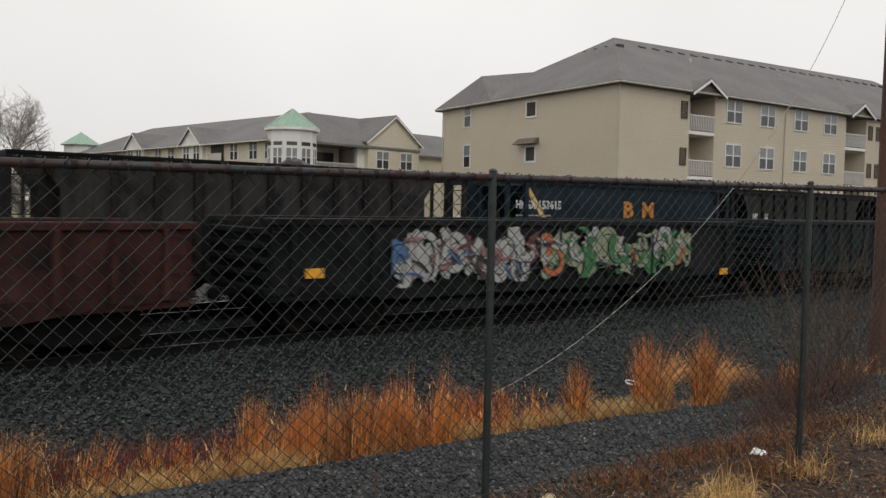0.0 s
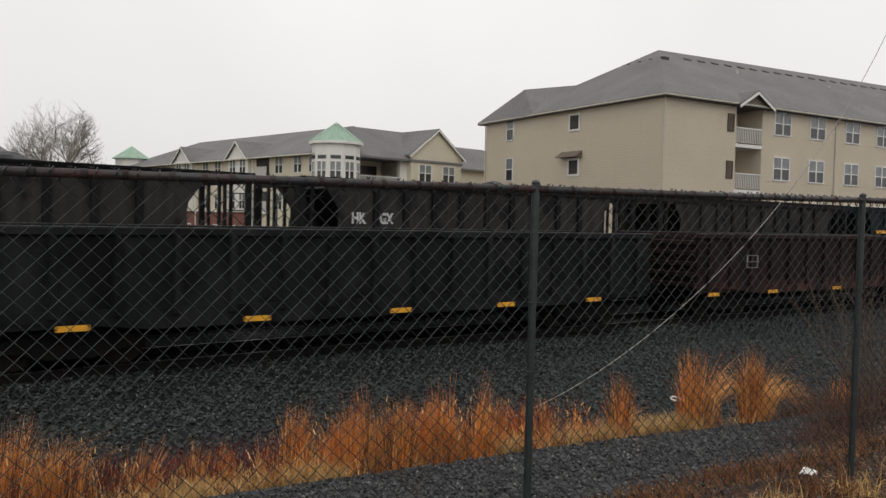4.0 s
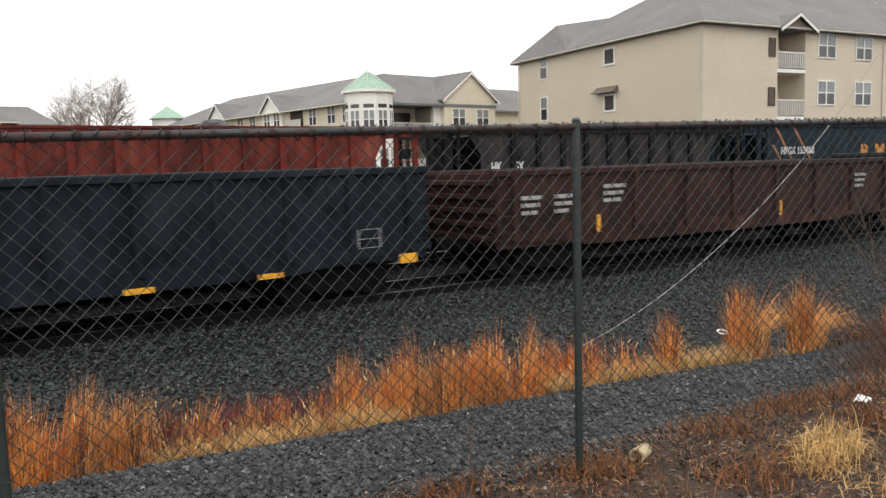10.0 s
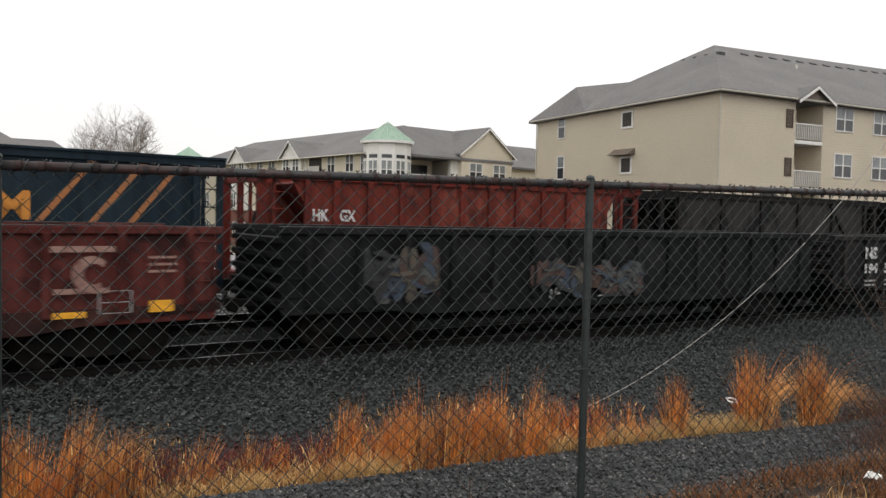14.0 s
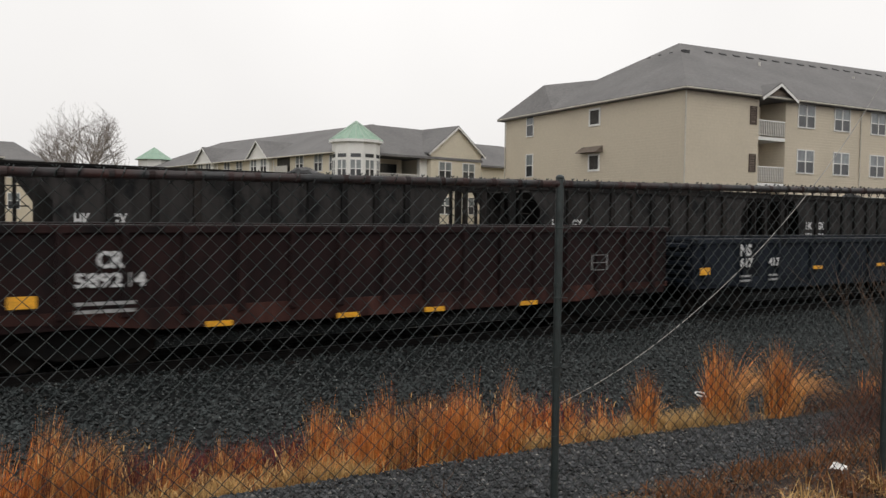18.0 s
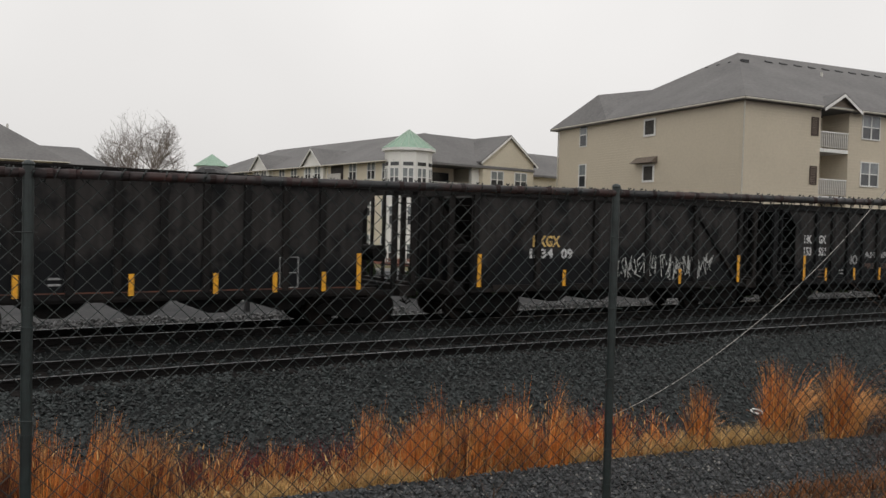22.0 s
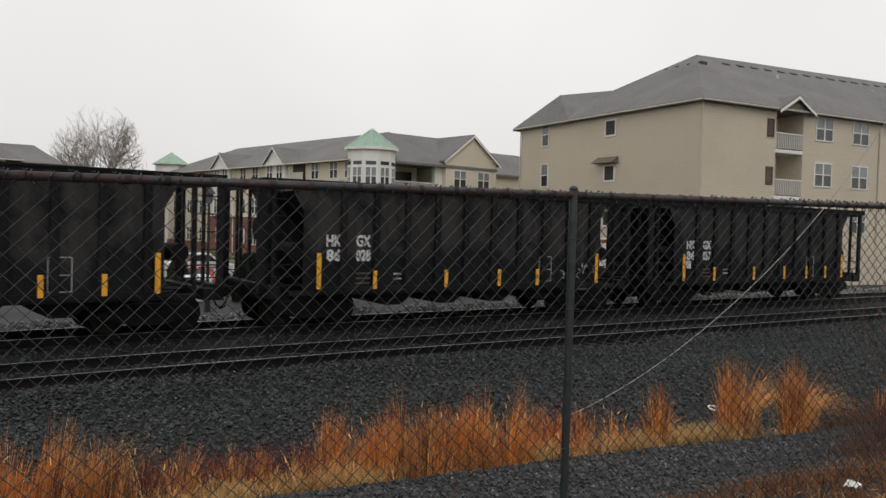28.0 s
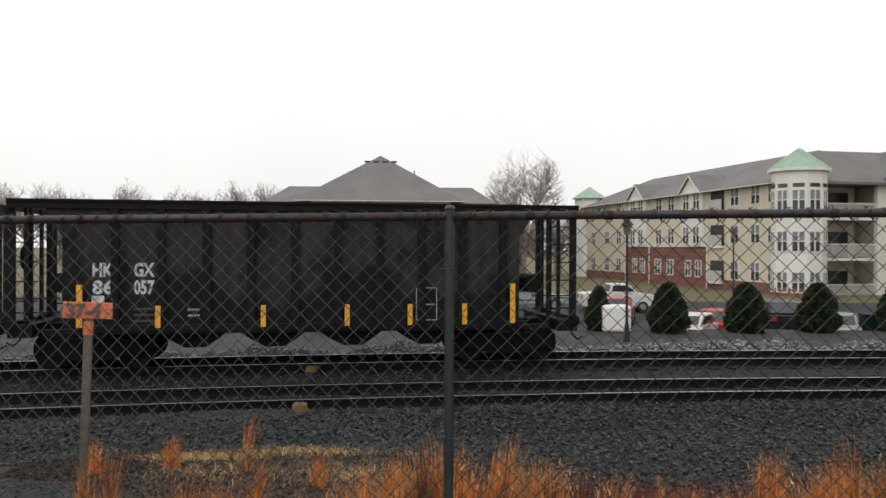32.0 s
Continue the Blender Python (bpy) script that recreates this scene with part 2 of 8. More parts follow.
M_SOIL = mat("damp_soil", (0.032, 0.024, 0.021), 0.85, spec=0.2, second=(0.07, 0.047, 0.034), scale=2.5, grain=40, mix=0.8, bump=0.8)
M_FIELD = mat("winter_turf", (0.13, 0.11, 0.05), 0.9, second=(0.09, 0.09, 0.04), scale=0.3, grain=12, mix=0.8, bump=0.5)
M_ASPHALT = mat("asphalt", (0.052, 0.052, 0.053), 0.8, spec=0.15, second=(0.04, 0.04, 0.042), scale=0.6, grain=60, mix=0.8, bump=0.4)
M_RAIL = mat("rusted_rail", (0.0085, 0.0075, 0.0072), 0.7, 0.1, spec=0.1, second=(0.006, 0.0056, 0.0056), scale=6, grain=50)
M_RAILTOP = mat("worn_rail_head", (0.36, 0.36, 0.37), 0.36, 0.95, second=(0.25, 0.25, 0.26), scale=3, grain=60, bump=0.05)
M_TIE = mat("creosoted_tie", (0.011, 0.0095, 0.009), 0.85, spec=0.1, second=(0.022, 0.019, 0.0175), scale=4, grain=30, vary=0.3)
M_BLACK = mat("black_hopper_paint", (0.008, 0.0082, 0.009), 0.6, spec=0.1, second=(0.016, 0.0145, 0.014), scale=0.9, grain=14, mix=0.5, bump=0.08, streak=0.8)
M_UNDER = mat("grimy_underframe", (0.006, 0.006, 0.006), 0.75, spec=0.1, second=(0.012, 0.010, 0.009), scale=3, grain=25, bump=0.15)
M_YELLOW = mat("reflector_yellow", (0.75, 0.36, 0.02), 0.45, second=(0.5, 0.24, 0.02), scale=6, grain=40, bump=0.05)
M_WHITE = mat("white_lettering", (0.56, 0.56, 0.56), 0.6, second=(0.3, 0.3, 0.3), scale=9, grain=40, bump=0.0)
M_POST = mat("green_coated_post", (0.018, 0.0265, 0.026), 0.45, second=(0.010, 0.0145, 0.0145), scale=9, grain=50, third=(0.07, 0.042, 0.03), bump=0.1)
M_TOPRAIL = mat("weathered_top_rail", (0.026, 0.027, 0.029), 0.42, spec=0.35, second=(0.046, 0.019, 0.016), scale=7, grain=30, mix=0.6, bump=0.25)
M_WIRE = mat("green_coated_wire", (0.021, 0.029, 0.0285), 0.42, spec=0.3, second=(0.04, 0.043, 0.042), scale=8, grain=50, bump=0.0)
M_SHINGLE = mat("grey_shingle", (0.158, 0.153, 0.150), 0.85, second=(0.13, 0.126, 0.125), scale=0.35, grain=5, mix=0.8, bump=0.4, speck=0.4)
M_TRIM = mat("white_trim", (0.74, 0.73, 0.70), 0.5, second=(0.66, 0.65, 0.62), scale=2, grain=20, bump=0.0)
# Dark panes, door and meter board; on balconies it paints the recess shade.
M_DARK = mat("dark_fill_and_painted_shade", (0.05, 0.045, 0.04), 0.8, bump=0.0)
M_COPPER = mat("green_metal_roof", (0.27, 0.40, 0.305), 0.5, second=(0.21, 0.335, 0.25), scale=1.5, grain=10, bump=0.05)
M_SEAM = mat("pale_roof_seam", (0.42, 0.52, 0.44), 0.5, second=(0.34, 0.45, 0.37), scale=3, grain=20, bump=0.0)
M_GUTTER = mat("beige_gutter", (0.5, 0.46, 0.39), 0.5, second=(0.42, 0.39, 0.33), scale=2, grain=20, bump=0.0)
M_HOOD = mat("brown_hood_shingle", (0.15, 0.12, 0.095), 0.85, second=(0.12, 0.095, 0.075), scale=1.5, grain=9, bump=0.2)
M_SHUTTER = mat("brown_shutter", (0.085, 0.06, 0.045), 0.7, second=(0.065, 0.045, 0.035), scale=3, grain=20, bump=0.05)


# ---- the line of the tracks: level, straight towards +x, bending towards -x ----
def _lines():
    xs = np.arange(-420.0, 620.0, 0.1)
    slope = np.where(xs > 6, 0.125, 0.125 + 0.011 * (6 - xs))
    slope = np.where(xs < -12, np.maximum(0.02, 0.323 + 0.011 * (xs + 12)), slope)
    y = np.cumsum(slope) * 0.1
    y += 17.45 - np.interp(6.0, xs, y)
    n = np.stack([-slope, np.ones_like(slope)], -1) / np.sqrt(1 + slope ** 2)[:, None]
    lines = {}
    for key, off in (("near", -0.74), ("far", 3.75)):
        p = np.stack([xs, y], -1) + off * n
        s = np.r_[0, np.cumsum(np.hypot(*np.diff(p, axis=0).T))]
        lines[key] = (p, s - s[np.argmin(abs(p[:, 0]))])
    return lines


LINES = _lines()


def on_track(key, s):
    p, a = LINES[key]
    return np.array([np.interp(s, a, p[:, 0]), np.interp(s, a, p[:, 1])])


def car_pose(key, s):
    """Where a car whose middle stands at s rests with its two trucks on the line."""
    a, b = on_track(key, s - 4.8), on_track(key, s + 4.8)
    c = (a + b) / 2
    return pose(c[0], c[1], 0, 0, 0, math.degrees(math.atan2(b[1] - a[1], b[0] - a[0])))


# ---- lettering ----
_letters = {}


def lettering(text, height, parent, x, z, y, material, name="lettering", label=""):
    """Stencilled writing on a side that faces -y, its lower left corner at (x, z)."""
    if text not in _letters:
        cu = bpy.data.curves.new("lettering", "FONT")
        cu.body, cu.size, cu.extrude, cu.resolution_u, cu.offset = text, 1.0, 0.004, 2, 0.034
        ob = bpy.data.objects.new("lettering", cu)
        scene.collection.objects.link(ob)
        dg = bpy.context.evaluated_depsgraph_get()
        me = bpy.data.meshes.new_from_object(ob.evaluated_get(dg))
        bpy.data.objects.remove(ob)
        me.materials.clear()
        me.materials.append(M_WHITE)
        _letters[text] = me
    ob = tagged(new(name, _letters[text]), label)
    ob.parent = parent
    s = height / 0.69
    ob.matrix_basis = pose(x, y, z, 90, 0, 0) @ Matrix.Diagonal((s, s, 1, 1))
    if material is not M_WHITE:
        repaint(ob, material)
    return ob


_bars = {}


def bar(parent, x, z, w, h, y, material, name="stencil_bar", label=""):
    """A flat painted or taped bar on a side that faces -y."""
    key = (round(w, 2), round(h, 2))
    if key not in _bars:
        bm = bmesh.new()
        box(bm, 0, w, -0.005, 0.003, 0, h)
        _bars[key] = finish("bar", bm, M_WHITE)
    ob = part(name, _bars[key], None, parent, label, m=pose(x, y, z))
    if material is not M_WHITE:
        repaint(ob, material)
    return ob


def graffiti(parent, x0, x1, z0, z1, y, colours, seed, letters=6):
    """Sprayed lettering that nobody can read: a pale fill, crossing strokes and thin outlines, each a skin of paint above the last."""
    rnd = random.Random(seed)
    step, tall = (x1 - x0) / letters, z1 - z0

    def skin(outline, layer, material):
        bm = bmesh.new()
        prism(bm, [(min(x1, max(x0, px)), min(z1 + 0.1, max(z0 - 0.05, pz))) for px, pz in outline], -0.0012 * layer - 0.002, 0.0)
        part("paint_stroke", bm, material, parent, m=pose(0, y, 0))

    def ribbon(pts, w, layer, material):
        left, right = [], []
        for i, (px, pz) in enumerate(pts):
            qx, qz = pts[min(i + 1, len(pts) - 1)]
            ox, oz = pts[max(i - 1, 0)]
            d = math.hypot(qx - ox, qz - oz) or 1.0
            nx, nz = -(qz - oz) / d, (qx - ox) / d
            ww = w * (0.5 + 0.5 * math.sin(math.pi * (i + 0.5) / len(pts)))
            left.append((px + nx * ww, pz + nz * ww))
            right.append((px - nx * ww, pz - nz * ww))
        skin(left + right[::-1], layer, material)

    dark = colours[-1]
    for i in range(letters * 2):
        cx, cz = x0 + step * (i / 2 + rnd.uniform(0.0, 0.5)), z0 + tall * rnd.uniform(0.25, 0.75)
        ring = []
        for k in range(18):
            a = 2 * math.pi * k / 18
            r = rnd.uniform(0.55, 1.05)
            ring.append((cx + step * 0.55 * r * math.cos(a), cz + tall * 0.42 * r * math.sin(a)))
        skin(ring, 1 + i % 3, rnd.choice(colours[:-1]))
    for i in range(letters):
        cx, cz = x0 + step * (i + 0.5), (z0 + z1) / 2
        for j in range(4):
            ox, oz = cx + rnd.uniform(-0.35, 0.35) * step, cz + rnd.uniform(-0.28, 0.28) * tall
            rx, rz = step * rnd.uniform(0.2, 0.42), tall * rnd.uniform(0.16, 0.36)
            a, turn = rnd.uniform(0, 6.28), rnd.choice((-1, 1)) * rnd.uniform(1.8, 4.6)
            pts = [(ox + rx * math.cos(a + turn * k / 11), oz + rz * math.sin(a + turn * k / 11)) for k in range(12)]
            w = rnd.uniform(0.05, 0.11)
            ribbon(pts, w + 0.03, 5 + 4 * j + 16 * (i % 2), dark)
            ribbon(pts, w, 6 + 4 * j + 16 * (i % 2), rnd.choice(colours[:-1]))
    for i in range(letters * 5):
        px, pz = rnd.uniform(x0, x1), rnd.uniform(z0 + 0.1, z1 - 0.1)
        a, bend, ln = rnd.gauss(0, 0.5), rnd.uniform(-1.6, 1.6), rnd.uniform(0.25, 0.7)
        pts = []
        for k in range(7):
            pts.append((px, pz))
            px, pz = px + ln / 6 * math.cos(a + bend * k / 6), pz + ln / 6 * math.sin(a + bend * k / 6)
        ribbon(pts, rnd.uniform(0.015, 0.05), 40 + i % 5, rnd.choice(colours + [dark]))


def scrawl(parent, x0, x1, z0, z1, y, material, seed, strokes=9):
    rnd = random.Random(seed)
    for i in range(strokes):
        bm = bmesh.new()
        cx = x0 + (x1 - x0) * (i + 0.5) / strokes
        pts = [(cx + rnd.uniform(-0.16, 0.16), 0, rnd.uniform(z0, z1)) for _ in range(4)]
        fine = [Vector(pts[k]).lerp(Vector(pts[k + 1]), q / 4) for k in range(3) for q in range(4)]
        tube(bm, fine, 0.016, 4)
        part("sprayed_line", bm, material, parent, m=pose(0, y, 0))


# ---- trucks and couplers, shared by all the cars ----
def _truck_meshes():
    out = {}
    bm = bmesh.new()
    prism(bm, [(-1.12, 0.52), (-0.95, 0.62), (-0.4, 0.72), (0.4, 0.72), (0.95, 0.62), (1.12, 0.52), (1.12, 0.38), (0.75, 0.33), (0.35, 0.2), (-0.35, 0.2), (-0.75, 0.33), (-1.12, 0.38)], -0.07, 0.07)
    out["side_frame"] = finish("side_frame", bevelled(bm, 0.015), M_UNDER)
    bm = bmesh.new()
    for y, r in ((-0.07, 0.40), (0.045, 0.44)):
        bmesh.ops.create_cone(bm, cap_ends=True, segments=24, radius1=r, radius2=r, depth=0.1, matrix=pose(0, y, 0, 90))
    bmesh.ops.create_cone(bm, cap_ends=True, segments=12, radius1=0.12, radius2=0.1, depth=0.16, matrix=pose(0, -0.15, 0, 90))
    out["wheel"] = finish("wheel", bm, M_WHEEL)
    bm = bmesh.new()
    tube(bm, [(0, -0.75, 0), (0, 0.75, 0)], 0.08, 8)
    out["axle"] = finish("axle", bm, M_UNDER)
    bm = bmesh.new()
    box(bm, -0.16, 0.16, -1.1, 1.1, 0.42, 0.7)
    out["bolster"] = finish("bolster", bevelled(bm, 0.02), M_UNDER)
    bm = bmesh.new()
    for dx in (-0.12, 0.0, 0.12):
        bmesh.ops.create_cone(bm, cap_ends=True, segments=10, radius1=0.055, radius2=0.055, depth=0.22, matrix=pose(dx, 0, 0.36))
    out["spring_nest"] = finish("spring_nest", bm, M_UNDER)
    bm = bmesh.new()
    box(bm, 0, 0.42, -0.07, 0.07, 0.82, 0.98)
    prism(bm, [(0.42, 0.7), (0.6, 0.74), (0.66, 0.84), (0.62, 1.0), (0.42, 1.02)], -0.13, 0.13)
    out["coupler"] = finish("coupler", bevelled(bm, 0.015), M_UNDER)
    bm = bmesh.new()
    tube(bm, [(0.3, -0.22, 0.8), (0.42, -0.22, 0.55), (0.55, -0.2, 0.42), (0.7, -0.18, 0.5)], 0.022, 6)
    out["air_hose"] = finish("air_hose", bm, M_UNDER)
    return out


M_WHEEL = mat("brown_wheel_steel", (0.011, 0.009, 0.008), 0.75, 0.0, spec=0.1, second=(0.018, 0.014, 0.012), scale=5, grain=30)
TRUCK = _truck_meshes()


def add_running_gear(car, half, truck_x):
    for sx in (-1, 1):
        tr = part("truck", TRUCK["bolster"], None, car, m=pose(sx * truck_x, 0, 0))
        for y in (-1.02, 1.02):
            part("side_frame", TRUCK["side_frame"], None, tr, m=pose(0, y, 0))
            part("spring_nest", TRUCK["spring_nest"], None, tr, m=pose(0, y, 0))
        for ax in (-0.88, 0.88):
            part("axle", TRUCK["axle"], None, tr, m=pose(ax, 0, 0.44))
            part("wheel", TRUCK["wheel"], None, tr, m=pose(ax, -0.74, 0.44))
            part("wheel", TRUCK["wheel"], None, tr, m=pose(ax, 0.74, 0.44, 0, 0, 180))
        turn = pose(0, 0, 0, 0, 0, 0 if sx > 0 else 180)
        part("coupler", TRUCK["coupler"], None, car, m=turn @ pose(half - 0.1, 0, 0))
        part("air_hose", TRUCK["air_hose"], None, car, m=turn @ pose(half - 0.1, 0, 0))


# ---- open-top hopper ----
HOP = 6.32


def _hopper_meshes():
    out = {}
    for key, x0, x1, flare in (("side", -5.22, 4.88, 0.36), ("side_short", -5.25, 4.65, 0.45), ("side_full", -5.6, 5.42, 0.0), ("side_red", -5.2, 4.95, 0.35)):
        bm = bmesh.new()
        prism(bm, [(x0, 0.97), (x1, 0.97), (x1, 2.95), (x1 + flare, 3.58), (x0 - flare, 3.58), (x0, 2.95)], -0.02, 0.02)
        out[key] = finish("side_panel", bm, M_BLACK)
    bm = bmesh.new()
    box(bm, -HOP, HOP, -0.07, 0.07, 3.56, 3.76)
    box(bm, -HOP, HOP, -0.11, 0.05, 3.71, 3.76)
    out["chord"] = finish("top_chord", bm, M_BLACK)
    bm = bmesh.new()
    box(bm, -4.9, 5.05, -0.08, 0.06, 0.9, 1.04)
    box(bm, -5.6, 5.6, -0.04, 0.06, 0.84, 0.96)
    out["sill"] = finish("side_sill", bm, M_BLACK)
    bm = bmesh.new()
    prism(bm, [(-0.085, 1.0), (0.085, 1.0), (0.085, 3.58), (-0.085, 3.58)], -0.11, 0.0)
    out["stake"] = finish("side_stake", bevelled(bm, 0.012), M_BLACK)
    for key, w in (("slim", 0.035), ("stout", 0.075), ("column", 0.15)):
        bm = bmesh.new()
        box(bm, -w, w, -0.05, 0.05, 0.9, 3.6)
        out[key] = finish("end_post", bm, M_BLACK)
    bm = bmesh.new()
    box(bm, -0.25, 0.25, -1.5, 1.5, 0.78, 1.06)
    box(bm, 0.05, 0.25, -1.5, 1.5, 0.78, 1.14)
    out["end_sill"] = finish("end_sill", bm, M_BLACK)
    bm = bmesh.new()
    box(bm, -0.07, 0.07, -1.5, 1.5, 3.5, 3.76)
    out["end_chord"] = finish("end_chord", bm, M_BLACK)
    bm = bmesh.new()
    prism(bm, [(4.93, 3.58), (4.98, 3.52), (3.0, 1.1), (2.9, 1.2)], -1.48, 1.48)
    out["slope_sheet"] = finish("slope_sheet", bm, M_BLACK)
    bm = bmesh.new()
    prism(bm, [(-0.95, 1.0), (0.95, 1.0), (0.55, 0.68), (0.28, 0.5), (-0.16, 0.5), (-0.5, 0.68)], -1.3, 1.3)
    out["chute"] = finish("discharge_chute", bm, M_UNDER)
    bm = bmesh.new()
    box(bm, -5.9, 5.9, -0.3, 0.3, 0.72, 0.98)
    out["center_sill"] = finish("center_sill", bm, M_UNDER)
    bm = bmesh.new()
    tube(bm, [(-0.24, -0.02, 0), (0.24, -0.02, 0)], 0.014, 5)
    out["ladder"] = finish("ladder_rung", bm, M_BLACK)
    bm = bmesh.new()
    tube(bm, [(-0.5, 0, 0), (0.5, 0, 0)], 0.016, 5)
    out["grab"] = finish("grab_iron", bm, M_BLACK)
    bm = bmesh.new()
    bmesh.ops.create_cone(bm, cap_ends=True, segments=18, radius1=0.28, radius2=0.28, depth=0.03, matrix=pose(0, 0, 0, 0, 90, 0))
    out["brake"] = finish("brake_wheel", bm, M_UNDER)
    bm = bmesh.new()
    bmesh.ops.create_cone(bm, cap_ends=True, segments=12, radius1=0.22, radius2=0.22, depth=0.9, matrix=pose(0, 0, 0, 90, 0, 0))
    out["brake_cylinder"] = finish("brake_cylinder", bm, M_UNDER)
    bm = bmesh.new()
    for x in (0.0, 0.47):
        box(bm, x - 0.012, x + 0.012, -0.004, 0.003, 0, 0.74)
    for z in (0.0, 0.36, 0.74):
        box(bm, 0.012, 0.458, -0.004, 0.003, z - 0.012, z + 0.012)
    out["stencil_frame"] = finish("stencil_frame", bm, M_STENCIL)
    bm = bmesh.new()
    prism(bm, [(-0.07, 1.05), (0.07, 1.05), (2.25, 3.5), (2.1, 3.5)], -0.1, 0.0)
    out["brace"] = finish("diagonal_brace", bm, M_BLACK)
    bm = bmesh.new()
    nx, ny = 44, 14
    grid = []
    for i in range(nx + 1):
        for j in range(ny + 1):
            x, y = -4.8 + 9.7 * i / nx, -1.42 + 2.84 * j / ny
            z = 3.25 + 0.78 * math.exp(-((x - 1.2) / 1.0) ** 2 - (y / 0.95) ** 2) + 0.2 * math.exp(-((x + 2.6) / 1.2) ** 2 - (y / 0.9) ** 2) + 0.12 * noise.noise(Vector((x * 2.5, y * 2.5, 1))) + 0.05 * noise.noise(Vector((x * 9, y * 9, 2)))
            grid.append(bm.verts.new((x, y, z)))
    for i in range(nx):
        for j in range(ny):
            k = i * (ny + 1) + j
            bm.faces.new((grid[k], grid[k + ny + 1], grid[k + ny + 2], grid[k + 1]))
    out["coal"] = finish("coal_load", bm, M_COAL)
    bm = bmesh.new()
    box(bm, 0, 0.11, -0.012, 0.0, 0, 0.48)
    out["mark"] = finish("yellow_mark", bm, M_YELLOW)
    bm = bmesh.new()
    box(bm, 0, 0.12, -0.012, 0.0, 0, 0.92)
    out["tall_mark"] = finish("yellow_mark", bm, M_YELLOW)
    return out


M_STENCIL = mat("faded_stencil", (0.3, 0.3, 0.3), 0.7, second=(0.15, 0.15, 0.15), scale=9, grain=40, bump=0.0)
M_RUSTLINE = mat("orange_rust", (0.10, 0.036, 0.02), 0.8, second=(0.03, 0.016, 0.012), scale=2.5, grain=30, mix=0.7, bump=0.1)
M_RUSTYSTENCIL = mat("rusty_stencil", (0.07, 0.04, 0.03), 0.7, second=(0.04, 0.028, 0.022), scale=9, grain=40, bump=0.0)
M_COALDUST = mat("sooty_black_paint", (0.010, 0.0095, 0.0095), 0.6, spec=0.1, second=(0.024, 0.020, 0.018), scale=0.8, grain=12, mix=0.55, bump=0.08, streak=0.8)
M_OXIDE = mat("oxide_red_paint", (0.13, 0.022, 0.016), 0.6, spec=0.1, second=(0.065, 0.016, 0.013), scale=0.9, grain=14, mix=0.5, bump=0.08, streak=0.8)
M_BLUE = weathered("faded_blue_paint", (0.0085, 0.0175, 0.0255), (0.013, 0.0235, 0.0325), (0.012, 0.014, 0.017), (0.0065, 0.011, 0.017), rusty=0.15)
M_PINE = mat("dark_green_paint", (0.008, 0.016, 0.017), 0.6, spec=0.1, second=(0.012, 0.015, 0.016), scale=0.9, grain=14, mix=0.5, bump=0.08, streak=0.7)
M_ORANGE = mat("orange_lettering", (0.5, 0.19, 0.02), 0.55, second=(0.32, 0.13, 0.02), scale=6, grain=30, bump=0.0)
M_STRIPE = mat("faded_orange_stripe", (0.30, 0.11, 0.03), 0.6, second=(0.12, 0.07, 0.04), scale=3, grain=25, bump=0.0)
M_COAL = mat("crushed_coal", (0.006, 0.006, 0.0065), 0.5, spec=0.3, second=(0.013, 0.013, 0.014), scale=6, grain=18, mix=0.8, bump=1.0)
M_DUSTY = weathered("dust_filmed_black_panel", (0.0078, 0.0085, 0.0095), (0.0295, 0.027, 0.0262), (0.019, 0.0145, 0.0125), (0.0075, 0.0078, 0.0085), rough=0.65, rusty=0.12, rise=1.75)
M_DUSTYRED = weathered("dust_filmed_red_panel", (0.12, 0.024, 0.017), (0.19, 0.052, 0.036), (0.05, 0.016, 0.012), (0.06, 0.015, 0.012), rough=0.65, rusty=0.25)
HOPPER = _hopper_meshes()


